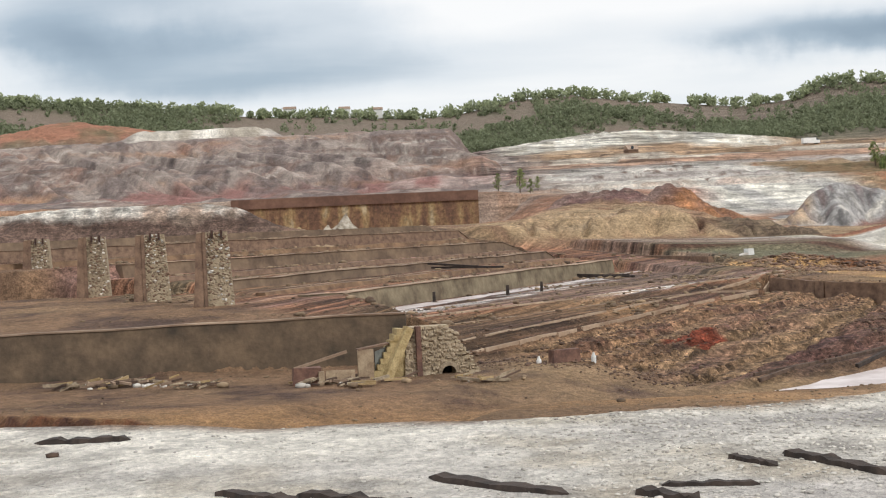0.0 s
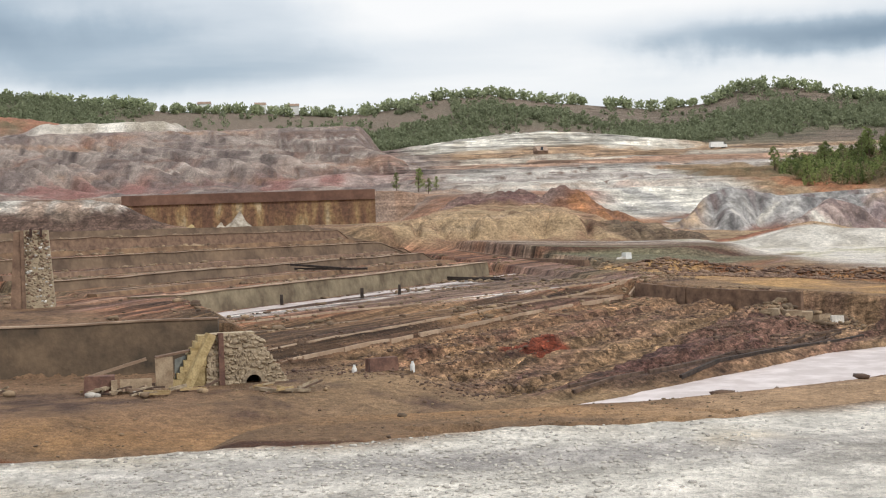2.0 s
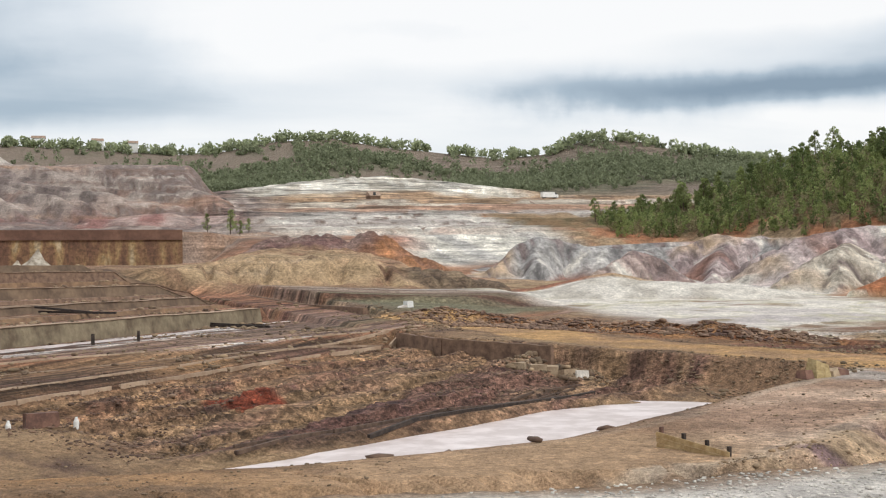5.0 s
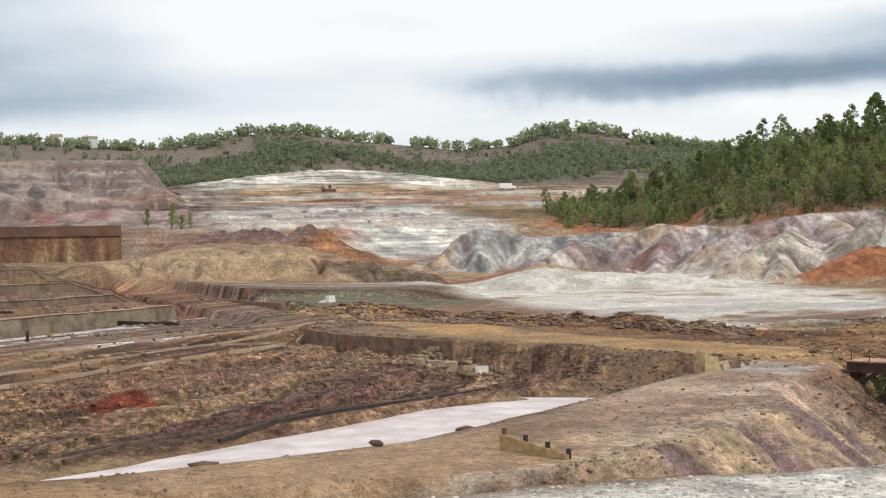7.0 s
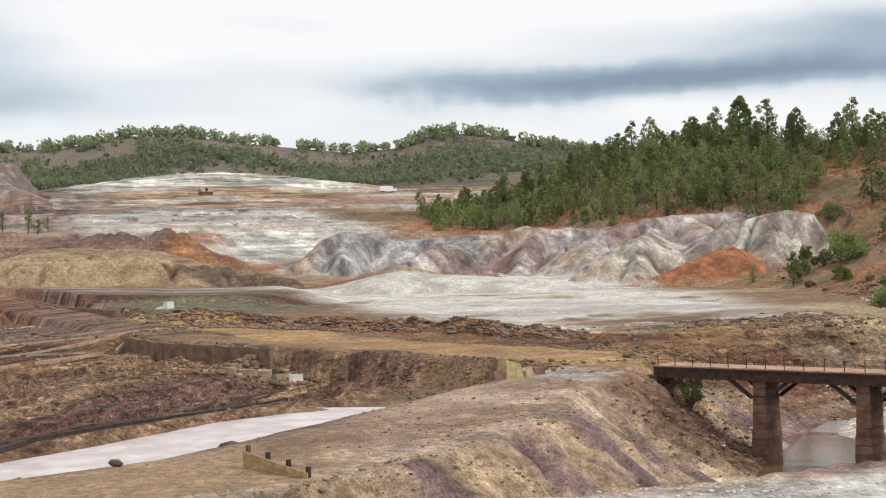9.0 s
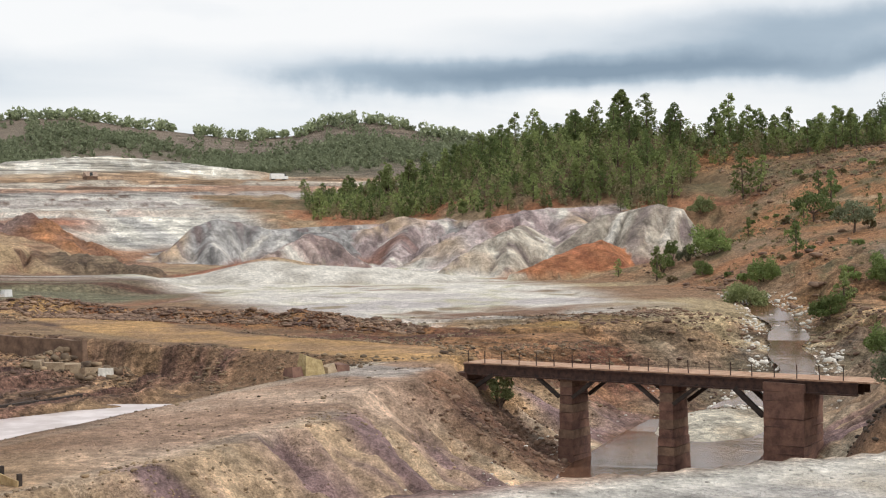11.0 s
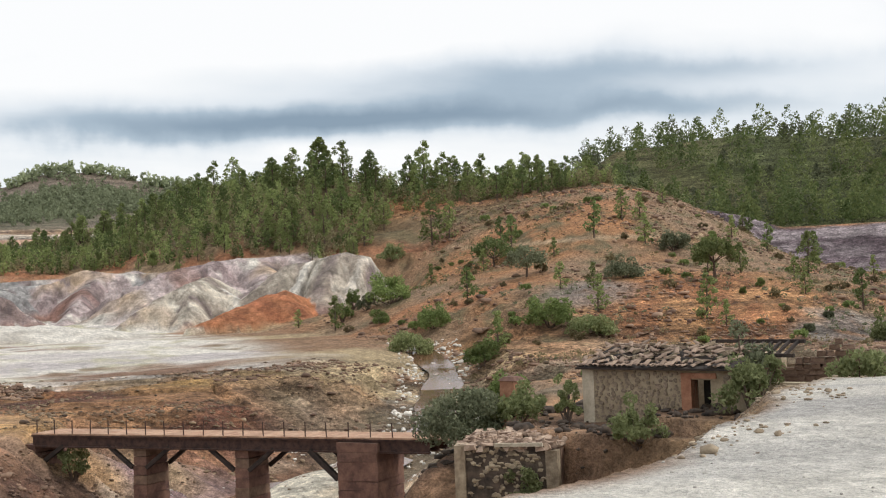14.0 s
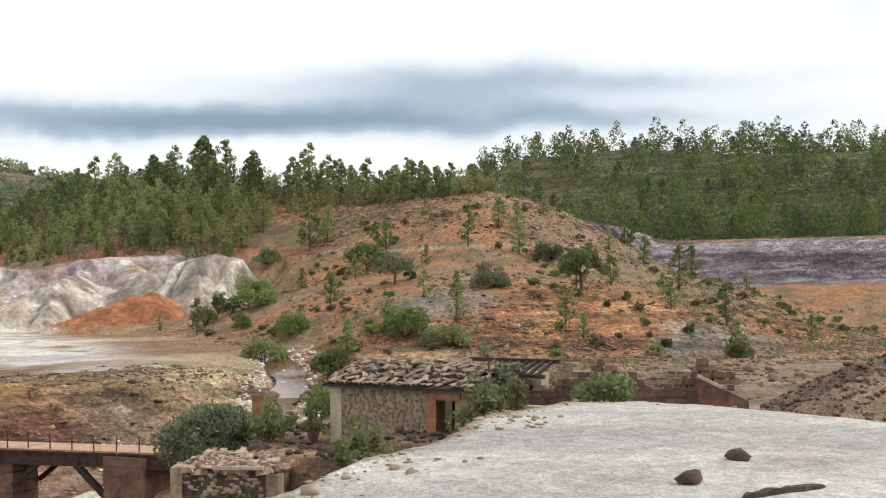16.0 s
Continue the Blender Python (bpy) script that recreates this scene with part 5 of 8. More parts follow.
def leaf_material(name, a, b):
    def build(nt, p):
        geo, oi = nt.nodes.new("ShaderNodeNewGeometry"), nt.nodes.new("ShaderNodeObjectInfo")
        ra = nt.nodes.new("ShaderNodeValToRGB")
        ra.color_ramp.elements[0].color, ra.color_ramp.elements[1].color = (*a, 1), (*b, 1)
        nt.links.new(geo.outputs["Random Per Island"], ra.inputs[0])
        mr = nt.nodes.new("ShaderNodeMapRange")
        mr.inputs[3].default_value, mr.inputs[4].default_value = 0.7, 1.3
        nt.links.new(oi.outputs["Random"], mr.inputs[0])
        mu = mix_node(nt, "MULTIPLY")
        mu.inputs[0].default_value = 1.0
        nt.links.new(ra.outputs[0], mu.inputs[6])
        nt.links.new(mr.outputs[0], mu.inputs[7])
        nt.links.new(mu.outputs[2], p.inputs["Base Color"])
        p.inputs["Roughness"].default_value = 0.75
        p.inputs["Specular IOR Level"].default_value = 0.2
        tl, ms = nt.nodes.new("ShaderNodeBsdfTranslucent"), nt.nodes.new("ShaderNodeMixShader")
        nt.links.new(mu.outputs[2], tl.inputs[0])
        ms.inputs[0].default_value = 0.45
        nt.links.new(p.outputs[0], ms.inputs[1])
        nt.links.new(tl.outputs[0], ms.inputs[2])
        out = [n for n in nt.nodes if n.type == "OUTPUT_MATERIAL"][0]
        nt.links.new(ms.outputs[0], out.inputs[0])
    return node_material(name, build)


M_PINE = leaf_material("pine_needles", (0.165, 0.20, 0.08), (0.30, 0.35, 0.135))
M_TWIG = leaf_material("bare_twigs", (0.17, 0.145, 0.085), (0.33, 0.30, 0.17))
M_PINE_DARK = leaf_material("dark_pine_needles", (0.115, 0.16, 0.062), (0.23, 0.285, 0.112))
M_BUSH = leaf_material("shrub_leaves", (0.13, 0.175, 0.062), (0.27, 0.335, 0.12))
M_OLIVE = leaf_material("olive_leaves", (0.14, 0.155, 0.09), (0.30, 0.325, 0.205))
M_WILLOW = leaf_material("willow_leaves", (0.16, 0.19, 0.08), (0.34, 0.37, 0.18))
M_OLIVE_DARK = leaf_material("shaded_olive_leaves", (0.10, 0.115, 0.068), (0.25, 0.265, 0.165))
M_DRY = leaf_material("dry_scrub", (0.14, 0.115, 0.06), (0.30, 0.25, 0.14))
# paler, greyer leaves: distance haze painted into the base colour
M_FAR_HAZE = leaf_material("hazed_distant_leaves", (0.20, 0.23, 0.14), (0.34, 0.375, 0.23))


# ---- retaining walls of the workings ----
def wall_strip(name, pts, mat, thick, label, cap_mat=None, cap=0.12):
    """A wall along points (x, y, foot, top); the face looks to the right of the way along."""
    sh, cp = Shape(), Shape()
    for a, b in zip(pts, pts[1:]):
        dx, dy = b[0] - a[0], b[1] - a[1]
        l = math.hypot(dx, dy) or 1
        nx, ny = -dy / l * thick, dx / l * thick
        sh.hexa([(a[0], a[1], a[2]), (b[0], b[1], b[2]), (b[0] + nx, b[1] + ny, b[2]), (a[0] + nx, a[1] + ny, a[2]),
                 (a[0] + nx * 0.3, a[1] + ny * 0.3, a[3]), (b[0] + nx * 0.3, b[1] + ny * 0.3, b[3]), (b[0] + nx, b[1] + ny, b[3]), (a[0] + nx, a[1] + ny, a[3])])
        if cap_mat:
            o = -0.06
            cp.hexa([(a[0] + nx * 0.2, a[1] + ny * 0.2, a[3] + 0.004), (b[0] + nx * 0.2, b[1] + ny * 0.2, b[3] + 0.004), (b[0] + nx * 1.1, b[1] + ny * 1.1, b[3] + 0.004), (a[0] + nx * 1.1, a[1] + ny * 1.1, a[3] + 0.004),
                     (a[0] + nx * 0.2, a[1] + ny * 0.2, a[3] + cap), (b[0] + nx * 0.2, b[1] + ny * 0.2, b[3] + cap), (b[0] + nx * 1.1, b[1] + ny * 1.1, b[3] + cap), (a[0] + nx * 1.1, a[1] + ny * 1.1, a[3] + cap)])
    ob = mesh_object(name, sh.v, sh.f, mat)
    tagged(ob, label, "wall", kind="structure")
    if cap_mat:
        part("coping", cp, cap_mat, ob)
    return ob


def terrace_wall(v0, u0, u1, mat, label, thick=0.5, extra=0.12, capped=True, seed=0, slant=0.0):
    r = random.Random(seed)
    us = np.arange(u0, u1, 2.6)
    vl = v0 + slant * (us - 70)
    x, y = from_uv(us, vl)
    n2 = fbm(x, y, 3.5, 4, 2)
    w = 0.35 * fbm(us * 0.2, vl * 0.2, 6, 3, 8) + 0.12 * n2
    vv = vl - w - 0.35
    x, y = from_uv(us, vv)
    fx, fy = from_uv(us, vv - 0.6)
    tx, ty = from_uv(us, vv + 1.9)
    foot, top = ground_height(fx, fy) - 0.5, ground_height(tx, ty) + extra
    pts = [(float(x[i]), float(y[i]), float(foot[i]), float(top[i]) + r.uniform(-0.04, 0.04)) for i in range(len(us))]
    pts = [p for p in pts if p[3] - p[2] < 4]
    return wall_strip("retaining_wall", pts, mat, thick, label, M_COPING if capped else None, 0.05)


M_OLIVE_WALL = mottled("mossy_mud_wall", (0.10, 0.068, 0.048), (0.215, 0.15, 0.10), 0.35, 0.95, 0, 0.08, 2.2, 0.04)
M_SEEPAGE = mottled("limed_wall", (0.115, 0.085, 0.055), (0.25, 0.205, 0.135), 0.5, 0.93, 0, 0.05, 3.0, 0.04)
for k, (v0, rise, u1, sk) in enumerate(TERRACES):
    terrace_wall(v0, 53 if v0 < 120 else 28, u1 - 1, (M_SEEPAGE, M_MUD, M_OLIVE_WALL, M_STONE_DARK, M_OLIVE_WALL, M_MUD, M_STONE_DARK, M_OLIVE_WALL)[k], "low brown retaining wall between settling terraces", 1.2, 0.06, k in (0, 2, 4, 6), 2 + k, sk)
end_pts = [(*from_uv(104.9 + max(0.0, 0.4 * (v - 70)), v), 3.4, 5.3 + 0.02 * (v - 60) + 0.05 * math.sin(v * 2)) for v in np.arange(78.0, 57.0, -1.2)]
wall_strip("retaining_wall", [(float(p[0]), float(p[1]), p[2], float(p[3])) for p in end_pts][::-1], M_STONE_DARK, 0.6, "dark upright retaining wall at the end of the pit")

flat_end = []
for v in np.arange(100.0, 146.0, 1.5):
    a, b = from_uv(114.6 + 0.4 * (v - 70), v), from_uv(112.6 + 0.4 * (v - 70), v)
    flat_end.append((float(a[0]), float(a[1]), 6.2, max(7.2, gz(*b) + 0.1)))
wall_strip("retaining_wall", flat_end, M_STONE_DARK, 0.9, "stepped brown end wall of the settling terraces")


def edge_line(line, off, u0, u1, lift, width, mat, label, seed):
    """A low broken kerb of stones and timber along the workings."""
    r = random.Random(seed)
    ob = thing("kerb", (0, 0, 0), label, "kerb", "pit kerbs")
    u = u0
    while u < u1:
        n = r.uniform(2.5, 5.5)
        e = min(u + n, u1)
        sh = Shape()
        p = [from_uv(q, float(line(q)) + off + r.uniform(-0.08, 0.08)) for q in (u, e)]
        z = [max(gz(a, c), gz(*from_uv(q, float(line(q)) + off + 0.3))) for (a, c), q in zip(p, (u, e))]
        dx, dy = p[1][0] - p[0][0], p[1][1] - p[0][1]
        l = math.hypot(dx, dy)
        nx, ny = -dy / l * width, dx / l * width
        hh = lift * r.uniform(0.5, 1.3)
        sh.hexa([(p[0][0], p[0][1], z[0] - 0.5), (p[1][0], p[1][1], z[1] - 0.5), (p[1][0] + nx, p[1][1] + ny, z[1] - 0.5), (p[0][0] + nx, p[0][1] + ny, z[0] - 0.5),
                 (p[0][0], p[0][1], z[0] + hh), (p[1][0], p[1][1], z[1] + hh), (p[1][0] + nx, p[1][1] + ny, z[1] + hh), (p[0][0] + nx, p[0][1] + ny, z[0] + hh)])
        part("stone_run", sh, mat, ob)
        u = e + (r.uniform(0.5, 2.5) if r.random() < 0.25 else 0.08)
    return ob


M_LINE = mottled("cream_stone_edge", (0.28, 0.185, 0.12), (0.45, 0.34, 0.245), 0.4, 0.9, 0, 0.03, 6.0, 0.25)
edge_line(pit_lip, 0.4, 48, 122, 0.06, 0.18, M_LINE, "pale broken kerb at the foot of the pit bank", 11)
edge_line(pit_lip, 2.0, 49, 124, 0.07, 0.18, M_LINE, "pale broken kerb along a ledge of the pit bank", 12)
edge_line(lip_line, 0.0, 50, 116, 0.09, 0.22, M_LINE, "pale kerb along the upper lip of the pit", 13)
edge_line(lip_line, -2.2, 52, 110, 0.05, 0.2, M_COPING, "thin brown kerb along the pit floor", 14)
edge_line(lambda u: lip_line(u) + 4.0, 0.0, 66, 112, 0.06, 0.25, M_COPING, "thin brown kerb along the pit floor", 15)
for k, (off, a, c2) in enumerate(((3.0, 60, 112), (10.0, 58, 118), (17.5, 60, 120))):
    edge_line(lambda u, o=off: channel_line(u) + o, 0.0, a, c2, 0.06, 0.25, M_LINE if k != 1 else M_COPING, "pale stone line across a settling terrace", 16 + k)

yard_pts = [(x, 77.0 - 0.02 * abs(x + 15), 3.6, 6.62 + 0.015 * (x + 28) + 0.03 * math.sin(x * 0.7)) for x in np.arange(-46, -1.5, 1.5)]
M_YARD = mottled("stained_render", (0.055, 0.042, 0.03), (0.175, 0.122, 0.078), 0.42, 0.95, 0, 0.08, 2.6, 0.03)
wall_strip("retaining_wall", yard_pts, M_YARD, 0.7, "long stained retaining wall below the stone piers", M_COPING, 0.1)
dam_pts = [(x, 279.0 + 0.01 * x, 12.5, 20.2 + 0.05 * math.sin(x * 0.7)) for x in np.arange(-46, 10, 2.0)]
def dam_build(nt, p):
    n, f = stretched_noise(nt, (2.6, 5.0, 9.0), 0, 4, 0.6, 5), noise_node(nt, 1.3, 5, 0.7)
    ra = nt.nodes.new("ShaderNodeValToRGB")
    cr = ra.color_ramp
    cr.elements[0].position, cr.elements[0].color = 0.40, (0.135, 0.072, 0.046, 1)
    cr.elements[1].position, cr.elements[1].color = 0.72, (0.42, 0.34, 0.22, 1)
    e = cr.elements.new(0.52); e.color = (0.21, 0.12, 0.065, 1)
    e = cr.elements.new(0.60); e.color = (0.29, 0.19, 0.09, 1)
    nt.links.new(n.outputs[0], ra.inputs[0])
    mr, mu = nt.nodes.new("ShaderNodeMapRange"), mix_node(nt, "MULTIPLY")
    mr.inputs[1].default_value, mr.inputs[2].default_value, mr.inputs[3].default_value, mr.inputs[4].default_value = 0.35, 0.65, 0.6, 1.35
    nt.links.new(f.outputs[0], mr.inputs[0])
    mu.inputs[0].default_value = 1.0
    nt.links.new(ra.outputs[0], mu.inputs[6])
    nt.links.new(mr.outputs[0], mu.inputs[7])
    nt.links.new(mu.outputs[2], p.inputs["Base Color"])
    p.inputs["Roughness"].default_value = 0.92


M_DAM = node_material("stained_dam_face", dam_build)
dam = wall_strip("dam_wall", dam_pts, M_DAM, 1.2, "tall rust-brown dam wall with ochre seepage stains", None)
band = Shape()
for a, b in zip(dam_pts, dam_pts[1:]):
    band.box(a[0], b[0], a[1] - 0.12, a[1] + 0.5, 18.1, 20.22)
part("coping", band, mottled("dark_red_plaster", (0.115, 0.06, 0.042), (0.20, 0.11, 0.075), 0.25, 0.9, 0, 0.05, 1.2, 0.02), dam, "dark red plastered top course")
M_SEEP = mottled("stained_salt", (0.24, 0.20, 0.15), (0.60, 0.55, 0.46), 0.9, 0.9, 0, 0.03, 4.0, 0.5)
seep = random.Random(4)
for cx, w, hgt, mat in ((-25.2, 1.6, 1.7, 0), (-21.4, 3.4, 3.9, 0), (-31.5, 2.2, 1.5, 1)):
    fan = Shape()
    n = 10
    rim = [(cx + w * math.cos(math.pi + math.pi * k / n) * seep.uniform(0.9, 1.1), 278.9 + 1.1 * w * math.sin(math.pi + math.pi * k / n) * 0.5, 12.5) for k in range(n + 1)]
    mid = [(cx + (q[0] - cx) * 0.42 * seep.uniform(0.8, 1.2), 278.9 + (q[1] - 278.9) * 0.42, 12.5 + hgt * 0.45 * seep.uniform(0.85, 1.15)) for q in rim]
    fan.v = rim + mid + [(cx + 0.1 * w, 278.88, 12.5 + hgt)]
    fan.f = [(k, k + 1, n + 2 + k, n + 1 + k) for k in range(n)] + [(n + 1 + k, n + 2 + k, 2 * n + 2) for k in range(n)]
    part("seepage_crust", fan, M_OCHRE if mat else M_SEEP, dam, "ochre mineral streaks" if mat else "pale mineral crust")


# ---- stone piers of a lost viaduct ----
def stone_pier(at, turn, h, seed):
    r = random.Random(seed)
    ob = thing("stone_pier", at, "tall battered rubble-stone pier of a vanished viaduct", "pier", "viaduct piers", turn)
    body = Shape().hexa([(-1.42, -1.1, -0.4), (1.42, -1.1, -0.4), (1.42, 1.1, -0.4), (-1.42, 1.1, -0.4), (-1.06, -1.05, h), (1.06, -1.05, h), (1.06, 1.05, h), (-1.06, 1.05, h)])
    part("core", body, M_MORTAR, ob)
    # darker stone paints the flank that is turned from the light
    part("pilaster", Shape().hexa([(-1.5, -1.22, -0.4), (-0.78, -1.22, -0.4), (-0.78, -0.9, -0.4), (-1.5, -0.9, -0.4), (-1.13, -1.16, h - 0.05), (-0.62, -1.16, h - 0.05), (-0.62, -0.9, h - 0.05), (-1.13, -0.9, h - 0.05)]), M_STONE_DARK, ob, "dark brown flank with its shade put into the colour")
    rn = np.random.RandomState(seed)
    for mat, n in ((M_STONE, 330), (M_ROCK_PALE, 50), (M_STONE_DARK, 130)):
        cz = rn.uniform(0.0, h - 0.05, n)
        cx = rn.uniform(-0.55, 1.0, n) * (1.36 - 0.36 * cz / h)
        v = ICO_V[None] * (1 + rn.uniform(-0.3, 0.3, (n, 12, 1))) * (rn.uniform(0.05, 0.13, (n, 1, 1)) * np.array([[[1.2, 0.5, 0.85]]])) + np.stack([cx, np.full(n, -1.07), cz], 1)[:, None, :]
        f = (ICO_F[None] + 12 * np.arange(n)[:, None, None]).reshape(-1, 3)
        tagged(crown_part(ob, v.reshape(-1, 3), f, mat, "facing_stone"), kind="stuff")
    # dark strip on the face, painted in place of a shaded slot
    gr = Shape().box(-0.72, -0.48, -1.26, -1.0, -0.2, h)
    part("channel", gr, M_STONE_DARK, ob, "dark strip coloured as a shaded slot down the face")
    for x in (-0.1, 0.55):
        part("bracket", Shape().box(x, x + 0.16, -1.3, -0.8, h - 0.45, h + 0.12), M_IRON, ob, "rusted beam seat")
    return ob


for k, (px_, py_) in enumerate(((-16.6, 91.5), (-23.0, 100.3), (-30.4, 110.6), (-39.0, 122.5), (-49.0, 136.0))):
    stone_pier((px_, py_, 7.2 + 0.06 * k), 12, 5.3, 50 + k)


# ---- kiln ruin with its arch ----
def kiln_ruin():
    r = random.Random(5)
    ob = thing("kiln_ruin", (-1.5, 71.4, 3.7), "ruined rubble-stone furnace with a small arch and ochre buttress", "ruin", turn=14)
    rows, top = 13, 2.9
    st = Shape()
    for k in range(rows):
        z0, z1 = top * k / rows, top * (k + 1) / rows
        t = k / rows
        xl, xr = -1.1 + 0.25 * t, 3.3 - 1.9 * t ** 1.1
        gap = (0.98, 1.82) if z0 < 0.45 else ((1.1, 1.7) if z0 < 0.62 else None)
        spans = [(xl, xr)] if not gap else [(xl, gap[0]), (gap[1], xr)]
        for a, b in spans:
            if b - a > 0.1:
                part("course", Shape().box(a, b, -0.5 + 0.3 * t, 0.9 - 0.2 * t, z0, z1), M_MORTAR, ob)
            x = a
            while x < b - 0.08:
                w = r.uniform(0.07, 0.34)
                c3 = np.array([[x + w / 2, -0.5 + 0.3 * t, (z0 + z1) / 2 + r.uniform(-0.1, 0.1)]])
                base = len(st.v)
                st.v += [tuple(q) for q in ICO_V * np.array([[w * 0.6, r.uniform(0.05, 0.16), r.uniform(0.06, 0.17)]]) * np.array([[r.uniform(0.6, 1.35)] for _ in ICO_V]) + c3]
                st.f += [tuple(int(base + i) for i in q) for q in ICO_F]
                x += w + 0.01
    tagged(part("facing_stone", st, M_STONE, ob), kind="stuff")
    ring = Shape()
    for k in range(9):
        a0, a1 = math.pi * k / 9, math.pi * (k + 1) / 9
        c = (1.4, -0.62, 0.25)
        pts = [(c[0] + q * math.cos(a), yy, c[2] + q * math.sin(a)) for yy in (-0.64, -0.2) for q, a in ((0.42, a0), (0.42, a1), (0.62, a1), (0.62, a0))]
        ring.hexa(pts)
    part("arch_ring", ring, M_STONE, ob)
    part("back_wall", Shape().box(0.8, 2.0, 0.5, 0.88, -0.1, 0.8), M_VOID, ob, "black panel standing in for the shaded inside of the arch")
    part("pilaster", Shape().box(-0.42, -0.12, -0.66, -0.2, -0.1, 2.95, 0.02), M_BRICK_RED, ob, "dark brick pilaster")
    n = 9
    for k in range(n):
        z0, z1 = 2.85 * k / n, 2.85 * (k + 1) / n
        x0 = -3.0 + 1.75 * k / n
        part("step", Shape().box(x0, -1.0 + 0.05 * k / n, -0.3, 0.9, z0 - (0.3 if k == 0 else 0), z1 - 0.004, 0.02, 0.02, r), M_OCHRE, ob, "ochre-stained stone step")
    rim = Shape().beam((-2.3, -0.62, -0.1), (-0.75, -0.34, 2.9), 0.55, 0.45)
    part("buttress", rim, M_OCHRE, ob, "sloping yellow-stained buttress rib")
    return ob


kiln_ruin()


def hut_remains():
    ob = thing("hut_remains", (-4.3, 70.6, 3.75), "fallen concrete hut panels and low broken walls", "ruin", turn=10)
    part("slab", Shape().box(-0.75, 0.15, -0.2, 0.15, -0.2, 1.75, 0.0, 0.05), M_CONCRETE, ob)
    part("panel", Shape().hexa([(0.2, 0.1, 0), (1.2, 0.5, 0), (1.2, 0.65, 0), (0.2, 0.25, 0), (0.25, 0.1, 1.6), (1.35, 0.5, 1.95), (1.35, 0.65, 1.95), (0.25, 0.25, 1.6)]), mottled("grey_panel", (0.13, 0.14, 0.13), (0.22, 0.23, 0.21), 2.0), ob, "leaning grey-green panel")
    part("roof_edge", Shape().beam((-0.75, 0.0, 1.78), (1.4, 0.5, 2.05), 0.5, 0.1), M_STONE_DARK, ob)
    part("low_wall", Shape().box(-2.6, -1.0, -0.6, -0.2, -0.2, 0.75, 0.0, 0.08), M_CONCRETE, ob)
    part("brick_box", Shape().box(-4.4, -2.8, -0.9, 0.2, -0.2, 1.0, 0.05, 0.06), M_BRICK_RED, ob)
    part("post", Shape().box(-3.0, -2.7, -1.1, -0.8, -0.2, 0.8), M_CONCRETE, ob)
    part("fallen_beam", Shape().beam((-4.2, 1.2, 0.8), (-1.2, 1.3, 1.6), 0.16), M_COPING, ob)
    return ob


hut_remains()


# ---- bridge ----
def bridge():
    a, b = Vector((64.3, 85.2, 4.75)), Vector((78.5, 65.0, 4.75))
    d = (b - a).normalized()
    length = (b - a).length
    ob = thing("bridge", (a.x, a.y, a.z), "rusty trestle footbridge with plank deck on stone piers", "bridge", turn=math.degrees(math.atan2(d.y, d.x)))
    pl = Shape()
    r = random.Random(3)
    x = 0.1
    while x < length + 0.5:
        pl.box(x, x + 0.235, -0.1, 2.3, 0.0 + r.uniform(-0.01, 0.012), 0.08)
        x += 0.25
    tagged(part("deck_planks", pl, M_DECK, ob, "pinkish rust-stained deck planks"), kind="stuff")
    for y in (0.05, 1.1, 2.15):
        g, x0, x1 = Shape(), 0.05, length - 0.4
        profile = ((-0.14, -0.68), (0.14, -0.68), (0.14, -0.60), (0.03, -0.60), (0.03, -0.10), (0.14, -0.10), (0.14, -0.012), (-0.14, -0.012), (-0.14, -0.10), (-0.03, -0.10), (-0.03, -0.60), (-0.14, -0.60))
        n = len(profile)
        g.v += [(q, y + py, pz) for q in (x0, x1) for py, pz in profile]
        g.f += [(k, (k + 1) % n, n + (k + 1) % n, n + k)[::-1] for k in range(n)]
        for q in (0, n):
            g.f += [(q, q + 1, q + 2, q + 11), (q + 3, q + 4, q + 9, q + 10), (q + 5, q + 6, q + 7, q + 8)]
        part("girder", g, M_IRON, ob, "dark rusted iron girder")
    posts = np.arange(0.4, length - 1.0, 1.22)
    for y in (-0.02,):
        for x in posts:
            lean = r.uniform(-0.05, 0.05)
            part("railing_post", Shape().beam((x, y, -0.1), (x + lean, y, 0.82), 0.045), M_IRON, ob)
        part("rail_wire", Shape().beam((0.1, y, 0.45), (posts[-1], y, 0.46), 0.018), M_IRON, ob)
    span = [7.2, 13.6, 19.6]
    for k, x in enumerate(span[:2]):
        p = Shape()
        for j in range(10):
            z0, z1 = -5.6 + 0.5 * j, -5.6 + 0.5 * (j + 1) - 0.015
            s = 0.46 - 0.006 * j if j > 3 else 0.52 - 0.006 * j
            p.box(x - s, x + s, 0.15 - 0.015 * (10 - j), 2.0 + 0.015 * (10 - j), z0, min(z1, -0.69), 0.0, 0.02, r)
        for n, i0 in enumerate(range(0, len(p.v), 8)):
            c = Shape()
            c.hexa(p.v[i0:i0 + 8])
            if n == 0:
                pier = part("pier", c, M_BRICK_RED, ob, "coursed brown stone pier")
            else:
                part("course", c, M_BRICK_RED if (n + k) % 3 else M_STONE_DARK, pier)
        for sx in (-1, 1):
            for y in (0.1, 2.1):
                part("strut", Shape().beam((x + sx * 0.45, y, -1.7), (x + sx * 2.0, y, -0.55), 0.2), M_WOOD_DARK, ob)
    part("strut", Shape().beam((19.3, 0.0, -2.0), (17.7, 0.0, -0.6), 0.26), M_WOOD_DARK, ob)
    part("strut", Shape().beam((19.3, 2.1, -2.0), (17.7, 2.1, -0.6), 0.26), M_WOOD_DARK, ob)
    part("strut", Shape().beam((0.6, 0.0, -1.6), (2.2, 0.0, -0.6), 0.22), M_WOOD_DARK, ob)
    ab = Shape()
